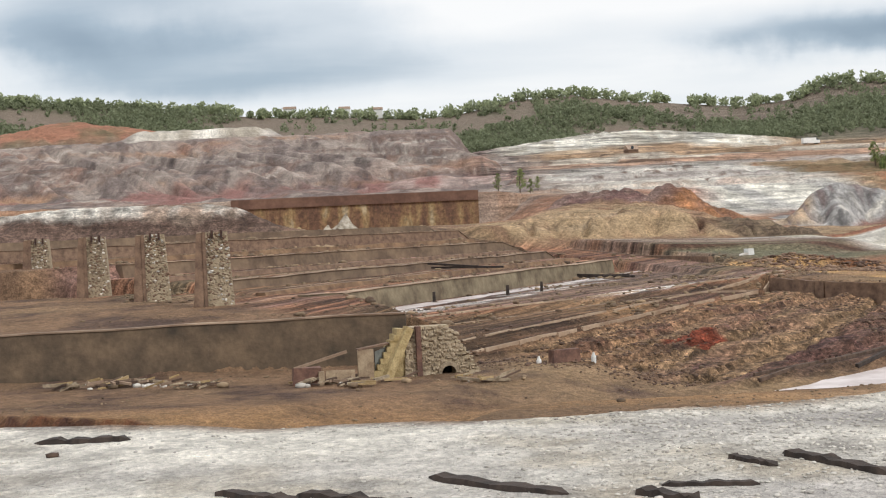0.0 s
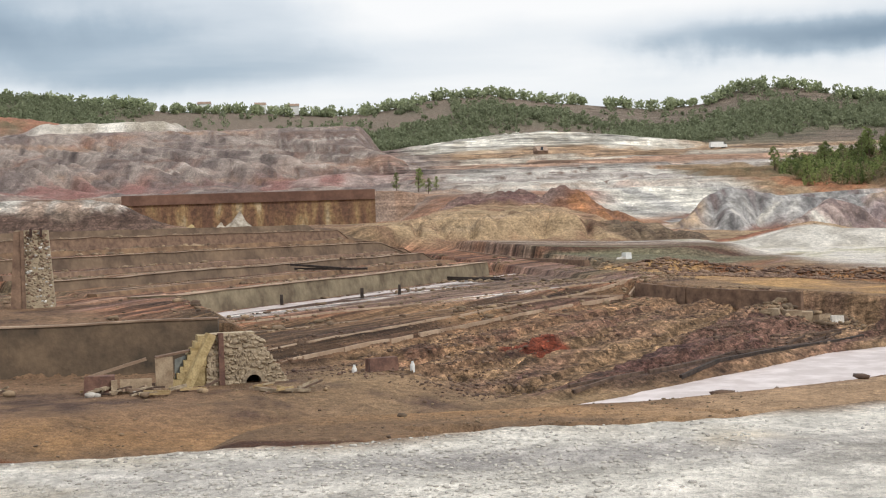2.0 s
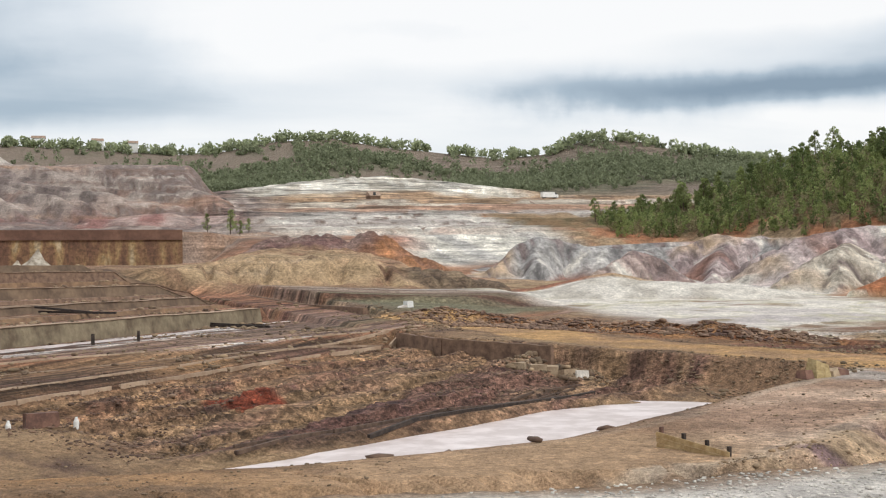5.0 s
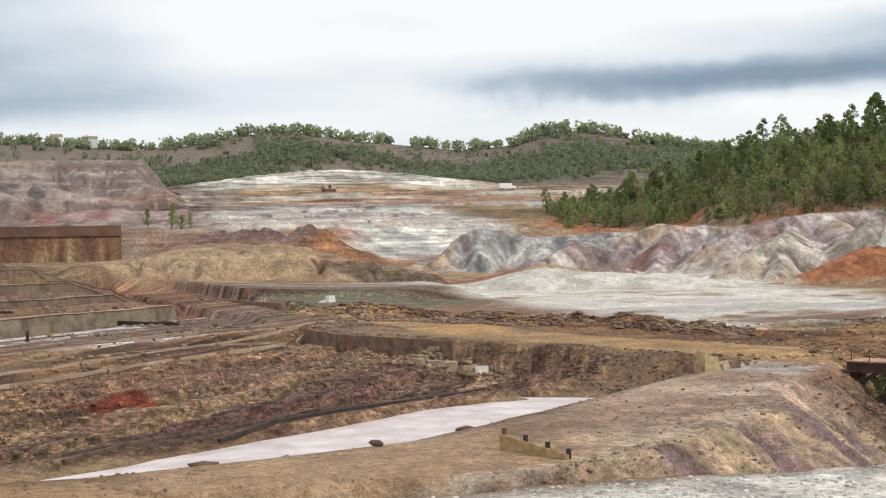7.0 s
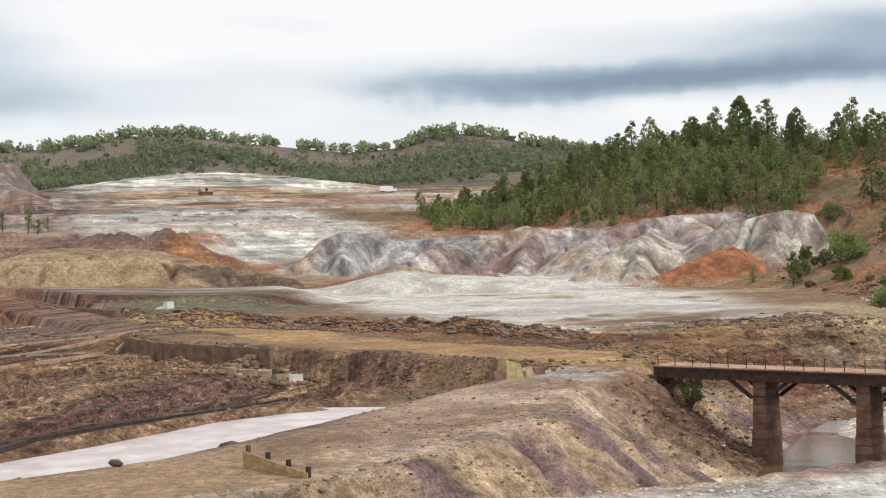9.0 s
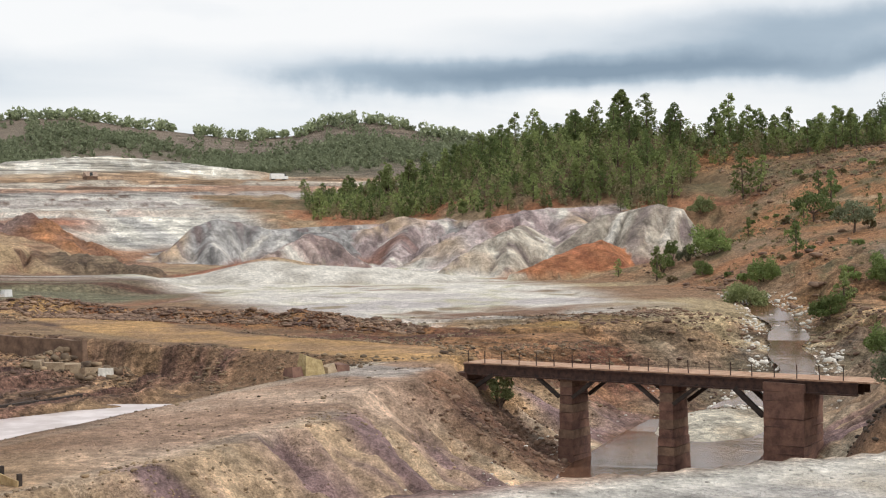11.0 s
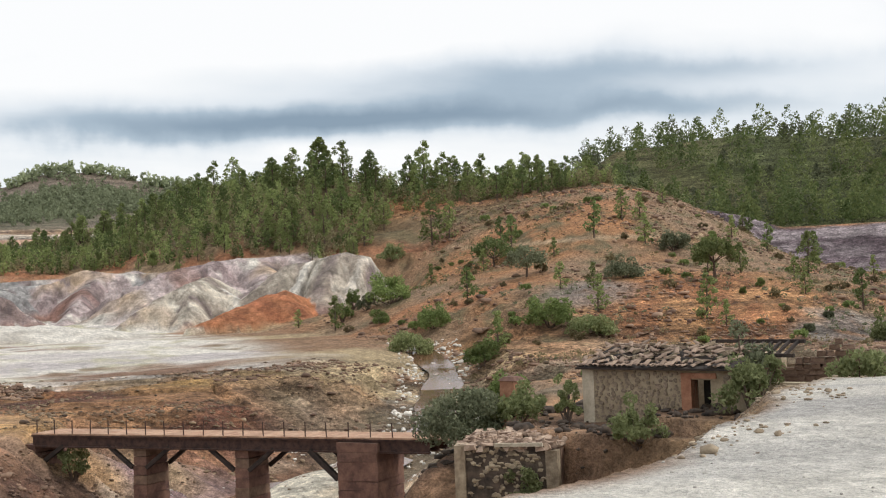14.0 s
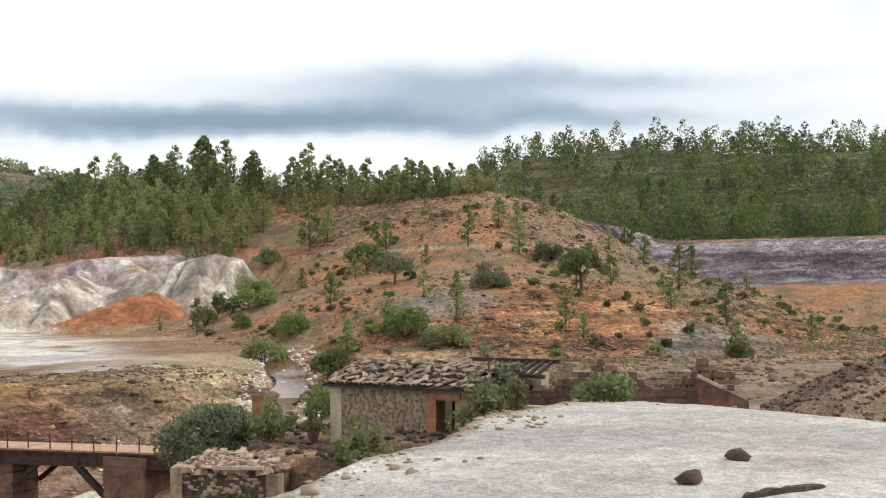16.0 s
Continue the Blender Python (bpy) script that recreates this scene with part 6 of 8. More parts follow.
    for j in range(12):
        ab.box(19.4, 21.6, -0.3, 2.7, -5.8 + 0.47 * j, -5.8 + 0.47 * (j + 1) - 0.012, 0.0, 0.03, r)
    for n, i0 in enumerate(range(0, len(ab.v), 8)):
        c = Shape()
        c.hexa(ab.v[i0:i0 + 8])
        if n == 0:
            base = part("abutment", c, M_BRICK_RED, ob, "red-brown masonry abutment")
        else:
            part("course", c, M_BRICK_RED, base)
    ab = Shape()
    for j in range(9):
        ab.box(-0.6, 0.5 - 0.02 * j, -0.1, 2.5, -4.6 + 0.45 * j, -4.6 + 0.45 * (j + 1) - 0.012, 0.0, 0.03, r)
    for n, i0 in enumerate(range(0, len(ab.v), 8)):
        c = Shape()
        c.hexa(ab.v[i0:i0 + 8])
        if n == 0:
            base = part("abutment", c, M_BRICK_RED, ob, "red-brown masonry abutment")
        else:
            part("course", c, M_BRICK_RED, base)
    return ob


bridge()


# ---- stone house with a broken tile roof ----
def stone_house():
    r = random.Random(11)
    a, b = Vector((77.1, 51.4)), Vector((80.2, 42.6))
    d = (b - a).normalized()
    ob = thing("stone_house", (a.x, a.y, 6.4), "roofless-looking stone cottage with sagging broken tile roof", "house", turn=math.degrees(math.atan2(d.y, d.x)))
    L, H = 9.2, 2.35
    door = (4.6, 5.35)
    for box in ((0, door[0], 0, 0.5, -1.4, H), (door[1], 6.3, 0, 0.5, -1.4, H), (6.3, L, 0, 0.5, -1.4, H - 0.45), (door[0], door[1], 0.0, 0.5, 1.95, H), (0, 0.5, 0.5, 5, -1.4, H), (L - 0.5, L, 0.5, 5, -1.4, 0.7), (0.5, 6.0, 4.5, 5, -1.4, H + 0.3), (6.0, L - 0.5, 4.5, 5, -1.4, 1.2)):
        part("wall", Shape().box(*box), M_MORTAR, ob, "cream mortar wall")
    shapes = []
    for k in range(6):
        sh = Shape()
        n = 7
        ang = [2 * math.pi * i / n + r.uniform(-0.25, 0.25) for i in range(n)]
        ring = [(0.5 * r.uniform(0.8, 1.1) * math.cos(t), 0.5 * r.uniform(0.8, 1.1) * math.sin(t)) for t in ang]
        sh.v = [(x, 0.06, z) for x, z in ring] + [(x * 0.86, -0.035, z * 0.86) for x, z in ring]
        sh.f = [tuple(range(n, 2 * n))[::-1]] + [(i, (i + 1) % n, n + (i + 1) % n, n + i) for i in range(n)]
        me = bpy.data.meshes.new("stone")
        me.from_pydata(sh.v, [], sh.f)
        me.update()
        me.materials.append(M_STONE_STONE)
        shapes.append(me)
    placed, tries = [], 0
    while len(placed) < 290 and tries < 12000:
        tries += 1
        x, z, s = r.uniform(0.5, 6.0), r.uniform(-1.0, H - 0.15), r.uniform(0.13, 0.34)
        if door[0] - 0.45 < x < door[1] + 0.45 and z < 2.2:
            continue
        if all(math.hypot(x - q[0], (z - q[1]) * 1.3) > (s + q[2]) * 0.5 for q in placed):
            placed.append((x, z, s))
            st = new("stone", r.choice(shapes))
            st.parent = ob
            st.matrix_basis = pose(x, 0.0, z, 0, r.uniform(0, 360), 0) @ Matrix.Diagonal((s * r.uniform(0.9, 1.3), 1, s * 0.85, 1))
    part("quoin", Shape().box(-0.05, 0.45, -0.06, 0.4, -1.4, H - 0.05, 0, 0.02), M_PLASTER, ob, "pale plastered corner")
    part("door_frame", Shape().box(door[0] - 0.4, door[0], -0.07, 0.45, -0.3, 2.0).box(door[0] - 0.4, door[1] + 0.25, -0.075, 0.45, 2.0, 2.2), M_BRICK, ob, "red brick door surround")
    part("door_void", Shape().box(door[0], door[1], 0.9, 1.0, -0.6, 1.95), M_VOID, ob, "black panel standing in for the shaded doorway")
    slope = Shape()
    slope.hexa([(-0.2, -0.3, H - 0.05), (6.2, -0.3, H - 0.05), (6.2, 2.6, H + 0.42), (-0.2, 2.6, H + 0.62), (-0.2, -0.3, H + 0.02), (6.2, -0.3, H + 0.02), (6.2, 2.6, H + 0.49), (-0.2, 2.6, H + 0.69)])
    part("roof_boarding", slope, M_WOOD_DARK, ob)
    roof = tagged(part("roof", Shape().beam((-0.2, 2.6, H + 0.72), (6.2, 2.6, H + 0.5), 0.25, 0.14), M_TILE, ob), "ragged clay tile roof")
    curve = Shape()
    for i in range(5):
        t0, t1 = math.pi * i / 5, math.pi * (i + 1) / 5
        curve.v += [(0.1 * math.cos(t0), 0.0, 0.07 * math.sin(t0)), (0.1 * math.cos(t1), 0.0, 0.07 * math.sin(t1)), (0.085 * math.cos(t1), 0.46, 0.06 * math.sin(t1)), (0.085 * math.cos(t0), 0.46, 0.06 * math.sin(t0))]
        n = 4 * i
        curve.f.append((n, n + 1, n + 2, n + 3))
    tm = bpy.data.meshes.new("roof_tile")
    tm.from_pydata(curve.v, [], curve.f)
    tm.update()
    tm.materials.append(M_TILE)
    for i in range(30):
        for j in range(7):
            keep = 1.0 if j < 1 else (0.7 if j < 3 else 0.45)
            if r.random() > keep * (1.0 if i < 22 else 0.75):
                continue
            t = new("roof_tile", tm)
            t.parent = roof
            jx = 0.02 if j < 2 else 0.12
            t.matrix_basis = pose(-0.1 + i * 0.21 + r.uniform(-jx, jx), -0.32 + 0.40 * j + r.uniform(-jx, jx), H + 0.06 + 0.085 * j + r.uniform(0, 0.03 + jx * 1.2), 11 + r.uniform(-14, 14), r.uniform(-12, 12), r.uniform(-5, 5) if j < 1 else r.uniform(-70, 70))
    sticks = Shape()
    for k in range(46):
        x, y, a, l = r.uniform(0.2, 6.0), r.uniform(0.4, 2.7), r.uniform(0, 3.14), r.uniform(0.2, 0.6)
        z = H + 0.1 + 0.21 * y
        sticks.beam((x - l * math.cos(a), y - 0.5 * l * math.sin(a), z + r.uniform(-0.02, 0.1)), (x + l * math.cos(a), y + 0.5 * l * math.sin(a), z + r.uniform(0, 0.22)), r.uniform(0.05, 0.1))
    tagged(part("roof_rubble", sticks, M_STONE, ob, "splintered laths and stones on the roof"), kind="stuff")
    for k in range(7):
        x = 5.35 + k * 0.33
        part("rafter", Shape().beam((x, 1.9, H + 0.36), (x + 0.12, 2.9, H + 0.80 + 0.06 * r.random()), 0.1), M_WOOD_DARK, ob, "charred bare rafter")
    part("ridge_beam", Shape().beam((4.0, 2.9, H + 0.84), (7.7, 2.9, H + 0.82), 0.13), M_WOOD_DARK, ob)
    part("eaves_beam", Shape().beam((5.2, 1.9, H + 0.38), (7.7, 1.9, H + 0.36), 0.13), M_WOOD_DARK, ob)
    return ob


M_STONE_STONE = mottled("grey_brown_stone", (0.15, 0.115, 0.085), (0.36, 0.28, 0.20), 2.0, 0.9, 0, 0.03, 10.0, 0.35)
M_BRICK = mottled("orange_brick", (0.27, 0.12, 0.07), (0.40, 0.20, 0.12), 3.0, 0.9, 0, 0.02, 14.0)
stone_house()


M_SOOT = mottled("sooty_masonry", (0.03, 0.024, 0.02), (0.13, 0.095, 0.07), 2.2, 0.95, 0, 0.06, 7.0)


def ruined_hut():
    r = random.Random(21)
    ob = thing("ruined_hut", (70.5, 50.4, 4.3), "soot-blackened roofless stone hut with collapsed tile rubble", "ruin", turn=-48)
    part("wall", Shape().box(0, 0.4, 0, 0.5, -2, 2.2, 0, 0.04), M_STONE, ob, "tan stone corner pier")
    part("wall", Shape().box(3.3, 3.7, 0, 0.5, -2, 2.0, 0, 0.04), M_STONE, ob, "tan stone corner pier")
    for mat, count in ((M_MORTAR, 90), (M_STONE, 70)):
        st = Shape()
        for k in range(count):
            base, c3 = len(st.v), np.array([[r.uniform(0.45, 3.25), 0.06, 2.1 - 3.0 * r.random() ** 1.3]])
            st.v += [tuple(q) for q in ICO_V * np.array([[r.uniform(0.05, 0.16), 0.05, r.uniform(0.04, 0.11)]]) * np.array([[r.uniform(0.6, 1.3)] for _ in ICO_V]) + c3]
            st.f += [tuple(int(base + i) for i in q) for q in ICO_F]
        tagged(part("facing_stone", st, mat, ob), kind="stuff")
    part("front_wall", Shape().box(0.4, 3.3, 0.06, 0.5, -2, 2.15, 0, 0.04), M_SOOT, ob, "soot-black front wall")
    for box in ((0, 0.4, 0.5, 3.5, -2, 2.1), (3.3, 3.7, 0.5, 3.5, -2, 2.0), (0.4, 3.3, 3.1, 3.5, -2, 2.3)):
        part("side_wall", Shape().box(*box), M_STONE_DARK, ob)
    part("lintel", Shape().beam((1.5, -0.05, 2.2), (3.2, -0.05, 2.22), 0.12), M_PLASTER, ob, "pale stone lintel")
    rub = Shape()
    for k in range(240):
        x, y = r.uniform(-0.1, 3.6), r.uniform(-0.1, 3.3)
        z = 2.1 + 0.2 * y / 4 + r.uniform(0, 0.1)
        rub.box(x, x + r.uniform(0.15, 0.4), y, y + r.uniform(0.15, 0.4), z - 0.1, z + 0.06, 0.02, 0.07, r)
    tagged(part("roof_rubble", rub, M_TILE, ob, "collapsed roof of broken tiles"), kind="stuff")
    part("ceiling", Shape().box(0.3, 3.4, 0.3, 3.2, 1.9, 2.1), M_STONE_DARK, ob)
    return ob


ruined_hut()


def low_wall(p0, p1, h, mat, label, name="stone_wall", seed=0, thick=0.45, base=-0.4):
    r = random.Random(seed)
    a, b = Vector((p0[0], p0[1])), Vector((p1[0], p1[1]))
    d = b - a
    ob = thing(name, (a.x, a.y, min(gz(*a), gz(*b))), label, "wall", turn=math.degrees(math.atan2(d.y, d.x)))
    core = Shape().box(0, d.length, 0.06, thick - 0.06, base, h * 0.62)
    part("core", core, mat, ob)
    shapes = []
    for k in range(4):
        me = bpy.data.meshes.new("stone")
        sh = Shape().box(-0.5, 0.5, 0, 1, 0, 1, 0.05, 0.09, r)
        me.from_pydata(sh.v, [], sh.f)
        me.materials.append(mat)
        shapes.append(me)
    z0 = -0.2
    while z0 < h:
        x, dz = 0.0, r.uniform(0.2, 0.32)
        while x < d.length:
            w = r.uniform(0.25, 0.6)
            rag = h * (0.80 + 0.16 * math.sin(1.7 * x + seed) + 0.06 * math.sin(5.1 * x))
            if z0 + 0.5 * dz < rag and r.random() < 0.95:
                st = new("stone", r.choice(shapes))
                st.parent = ob
                st.matrix_basis = pose(x + w / 2, r.uniform(-0.05, 0.03), z0, 0, r.uniform(-4, 4), r.uniform(-5, 5)) @ Matrix.Diagonal((w * 0.97, thick + 0.04, dz * r.uniform(0.85, 1.0), 1))
            x += w
        z0 += dz
    return ob


low_wall((82.6, 47.8), (88.0, 42.6), 2.85, M_STONE_DARK, "low ruined stone wall beside the house", seed=3, base=-1.5)
low_wall((84.2, 49.6), (90.0, 44.4), 2.6, M_STONE, "broken tan field wall behind the cottage", seed=5)
stub = thing("wall_stub", (86.6, 43.0, 6.35), "leaning red-brown masonry stub with sloping top", "wall", turn=-43)
part("masonry", Shape().hexa([(0, 0, -0.6), (2.0, 0, -0.6), (2.0, 0.6, -0.6), (0, 0.6, -0.6), (0.25, 0.05, 2.55), (1.9, 0.05, 1.75), (1.9, 0.5, 1.8), (0.2, 0.5, 2.6)]), M_BRICK_RED, stub)
part("coping", Shape().beam((0.2, 0.27, 2.62), (1.0, 0.27, 2.22), 0.5, 0.1), M_PLASTER, stub, "pale mortar along the sloping top")
post = thing("leaning_post", (91.7, 46.7, gz(91.7, 46.7)), "pale weathered timber post leaning by the ruins", "post")
part("timber", Shape().beam((0, 0, -0.3), (-0.3, 0.4, 2.9), 0.2), M_WOOD, post)


def brick_box(at, turn):
    ob = thing("brick_chimney", at, "squat red brick chimney stub with sloped cap", "chimney", turn=turn)
    part("shaft", Shape().box(-0.36, 0.36, -0.36, 0.36, -0.5, 1.45), M_BRICK, ob)
    part("cap", Shape().box(-0.44, 0.44, -0.44, 0.44, 1.454, 1.62, 0.2), M_BRICK_RED, ob)
    return ob


brick_box((76.6, 55.6, gz(76.6, 55.6)), 20)
slabs = thing("concrete_slab", (79.6, 57.4, 6.2), "pale concrete platform beside the stream", "slab", turn=-30)
part("slab", Shape().box(-1.0, 1.3, -0.8, 1.8, -1.2, 0.3), M_PLASTER, slabs)
part("kerb", Shape().box(-1.05, 1.35, -1.0, -0.8, -1.2, 0.15), M_BRICK_RED, slabs, "red brick kerb")


# ---- small built things ----
def concrete_block():
    ob = thing("concrete_block", (54.6, 84.6, gz(54.6, 84.6)), "broken tan concrete block with tumbled pieces", "block", turn=25)
    part("block", Shape().hexa([(-0.9, -0.5, -0.2), (0.6, -0.5, -0.2), (0.6, 0.6, -0.2), (-0.9, 0.6, -0.2), (-0.75, -0.35, 1.15), (0.35, -0.45, 0.8), (0.45, 0.5, 0.9), (-0.6, 0.45, 1.25)]), M_OCHRE, ob)
    part("piece", Shape().hexa([(0.7, -0.6, -0.2), (1.6, -0.5, -0.2), (1.5, 0.3, -0.2), (0.6, 0.3, -0.2), (0.75, -0.5, 0.35), (1.3, -0.4, 0.6), (1.35, 0.2, 0.5), (0.8, 0.2, 0.4)]), M_CONCRETE, ob)
    part("piece", Shape().box(-1.8, -0.9, -0.3, 0.5, -0.1, 0.5, 0.1, 0.12), M_BRICK_RED, ob)
    part("piece", Shape().box(1.5, 2.6, -0.4, 0.5, -0.1, 0.4, 0.1, 0.12), M_BRICK_RED, ob)
    return ob


concrete_block()


def plank_revetment():
    a, b = Vector((35.6, 61.8, 3.75)), Vector((37.4, 58.6, 2.9))
    ob = thing("plank_revetment", (a.x, a.y, 3.7), "low leaning revetment of weathered yellow planks", "fence", turn=math.degrees(math.atan2(b.y - a.y, b.x - a.x)))
    L = 3.9
    for k in range(3):
        part("plank", Shape().beam((-0.2, 0.02 * k, 0.62 - 0.25 * k + 0.0), (L, 0.02 * k, 0.12 - 0.25 * k), 0.06, 0.22), M_WOOD, ob)
    for x in (0.0, 1.3, 2.6, 3.8):
        part("post", Shape().box(x - 0.07, x + 0.07, 0.05, 0.2, -1.2 - 0.1 * x, 0.95 - 0.13 * x), M_WOOD_DARK if x else M_BRICK_RED, ob)
    return ob


plank_revetment()


def sleeper(x0, y0, x1, y1, w=0.26, seed=0):
    r = random.Random(seed)
    n = 12
    ob = thing("old_sleeper", ((x0 + x1) / 2, (y0 + y1) / 2, gz((x0 + x1) / 2, (y0 + y1) / 2)), "rotten black tarred railway sleeper lying on white gravel", "sleeper", "old sleepers")
    sh = Shape()
    cx, cy, cz = ob.matrix_basis.translation
    for k in range(n + 1):
        t = k / n
        x, y = x0 + (x1 - x0) * t, y0 + (y1 - y0) * t
        z = gz(x, y)
        l = math.hypot(x1 - x0, y1 - y0)
        nx, ny = -(y1 - y0) / l, (x1 - x0) / l
        hw, hh = w * r.uniform(0.36, 0.62) * (0.2 if k in (0, n) else 1), w * r.uniform(0.2, 0.36) * (0.3 if k in (0, n) else 1)
        sh.v += [(x + nx * hw - cx, y + ny * hw - cy, z - 0.04 - cz), (x - nx * hw - cx, y - ny * hw - cy, z - 0.04 - cz), (x - nx * hw * 0.8 - cx, y - ny * hw * 0.8 - cy, z + hh - cz), (x + nx * hw * 0.8 - cx, y + ny * hw * 0.8 - cy, z + hh * r.uniform(0.7, 1.1) - cz)]
    for k in range(n):
        for i in range(4):
            j = (i + 1) % 4
            sh.f.append((4 * k + i, 4 * k + j, 4 * k + 4 + j, 4 * k + 4 + i))
    sh.f += [(3, 2, 1, 0), (4 * n, 4 * n + 1, 4 * n + 2, 4 * n + 3)]
    part("timber", sh, M_WOOD_DARK, ob)
    return ob


for k, q in enumerate(((-7.7, 23.5, -5.9, 23.35), (-3.4, 18.1, -2.15, 17.25), (-2.2, 17.7, -0.5, 16.6), (-0.35, 18.5, 1.5, 16.8), (2.8, 17.2, 4.1, 17.05), (2.4, 16.75, 3.1, 16.1), (4.1, 18.9, 4.62, 18.15), (4.95, 19.05, 5.95, 17.2), (70.6, 26.5, 72.6, 26.4))):
    sleeper(*q, w=0.30 if k not in (4, 6) else 0.2, seed=30 + k)


def stone_block(x, y, s, seed):
    r = random.Random(seed)
    ob = thing("stone_block", (x, y, gz(x, y)), "dark brown rough stone block on white ground", "block", "loose blocks", r.uniform(0, 90))
    w = ICO_V * np.array([[s * 1.25, s * 0.75, s * 0.7]]) * np.array([[r.uniform(0.75, 1.2)] for _ in ICO_V]) + np.array([[0, 0, s * 0.3]])
    part_ob = new("rock", joined_mesh("rock", w, ICO_F, M_TIMBER))
    part_ob.parent = ob
    return ob


stone_block(71.1, 28.2, 0.30, 1)
stone_block(73.7, 29.4, 0.26, 2)
stone_block(-6.9, 21.9, 0.10, 3)


# ---- far small things ----
def white_van(at, turn):
    ob = thing("white_van", at, "white van parked on a far mine terrace", "van", turn=turn)
    part("body", Shape().box(-3.4, 2.0, -1.0, 1.0, 0.45, 2.5, 0.1).box(2.0, 3.4, -1.0, 1.0, 0.45, 1.6, 0.1), M_WHITE, ob)
    part("windscreen", Shape().hexa([(2.02, -0.85, 1.6), (3.0, -0.85, 1.6), (3.0, 0.85, 1.6), (2.02, 0.85, 1.6), (2.02, -0.8, 2.3), (2.3, -0.8, 2.3), (2.3, 0.8, 2.3), (2.02, 0.8, 2.3)]), M_GLASS, ob)
    for x in (-2.2, 2.2):
        for y in (-1.02, 0.8):
            w = Shape()
            w.tube([(x, y, 0.45), (x, y + 0.22, 0.45)], [0.45, 0.45], 12)
            part("wheel", w, M_RUBBER, ob)
    return ob


def farm_house(at, turn, w, label, mat=None, h=4.5):
    ob = thing("farm_house", at, label, "house", turn=turn)
    part("wall", Shape().box(-w, w, -3, 3, -1.5, h), mat or M_WHITE, ob)
    part("roof", Shape().hexa([(-w - 0.3, -3.4, h), (w + 0.3, -3.4, h), (w + 0.3, 3.4, h), (-w - 0.3, 3.4, h), (-w - 0.3, -0.1, h + 1.8), (w + 0.3, -0.1, h + 1.8), (w + 0.3, 0.1, h + 1.8), (-w - 0.3, 0.1, h + 1.8)]), M_TILE, ob)
    for k in range(int(w / 1.6)):
        x = -w + 1.5 + k * 3.0
        win = part("window", Shape().box(x - 0.5, x + 0.5, -3.06, -2.9, 1.2, 2.6), M_GLASS, ob)
    return ob


white_van((141.5, 487.0, gz(141.5, 487.0)), 10)
for k, (q, w) in enumerate((((-98, 845), 4), ((-40, 850), 3), ((-62, 848), 3.5))):
    farm_house((q[0], q[1], gz(*q) + 1.2), 5 * k, w, "white farm building among trees on the far ridge")
farm_house((72, 481, gz(72, 481)), 10, 1.9, "small dark hut on a far ochre terrace", M_STONE_DARK, 1.2)


# ---- salt crusts, canal, white tank in the pit ----
def canal():
    us = np.arange(57, 126, 1.0)
    vv = channel_line(us) - 1.0
    x0, y0 = from_uv(us, vv - inter(us, [57, 70, 85, 105, 125], [2.2, 2.0, 1.8, 1.2, 0.5]) + 1.2 * fbm(us, us * 0 + 5, 3, 3, 51))
    x1, y1 = from_uv(us, vv + inter(us, [57, 70, 85, 125], [0.7, 0.5, -0.2, -0.3]) + 0.5 * fbm(us, us * 0 + 9, 3, 3, 52))
    z = 5.78
    v = [(x0[i], y0[i], z) for i in range(len(us))] + [(x1[i], y1[i], z + 0.01) for i in range(len(us))]
    n = len(us)
    f = [(i, i + 1, n + i + 1, n + i) for i in range(n - 1)]
    return tagged(mesh_object("water", v, f, M_POND), "pale milky water in a long channel through the terraces", "water", kind="structure")


canal()


def white_tank(at):
    ob = thing("white_tank", at, "small white tank with sloping outfall in the mine pit", "tank", turn=30)
    part("tank", Shape().box(-0.5, 0.5, -0.45, 0.45, -0.2, 0.7, 0.05), M_WHITE, ob)
    part("outfall", Shape().hexa([(-2.6, -0.6, -0.6), (-0.5, -0.4, -0.3), (-0.5, 0.4, -0.3), (-2.6, 0.6, -0.6), (-2.6, -0.6, -0.15), (-0.5, -0.4, 0.2), (-0.5, 0.4, 0.2), (-2.6, 0.6, -0.15)]), M_SALT, ob, "white crusted outfall")
    return ob


white_tank((38.7, 162.0, gz(38.7, 162.0)))


def wreck_beams(at, turn, n, seed, label):
    r = random.Random(seed)
    ob = thing("fallen_timbers", at, label, "timber", turn=turn)
    for k in range(n):
        x, y = r.uniform(-0.5, 0.5), r.uniform(-0.6, 0.6)
        part("timber", Shape().beam((x - 3 - r.random(), y, 0.25 + r.uniform(-0.1, 0.5)), (x + 3 + r.random() * 2, y + r.uniform(-1, 1), 0.15 + r.uniform(-0.1, 0.2)), 0.22), M_WOOD_DARK, ob)
    return ob


bx, by = 16.5, 143.5
wreck_beams((bx, by, gz(bx, by)), -25, 4, 61, "black collapsed timbers lying across a terrace")
wreck_beams((2, 134, gz(2, 134)), -25, 2, 62, "black collapsed timbers lying across a terrace")
for k, (x, y) in enumerate(((5.6, 115.5), (9.0, 119.5), (-1.0, 109.0))):
    ob = thing("timber_stump", (x, y, gz(x, y)), "short black timber stump standing on a terrace", "post", "timber stumps")
    part("stump", Shape().box(-0.14, 0.14, -0.14, 0.14, -0.3, 0.9, 0.02, 0.03), M_WOOD_DARK, ob)


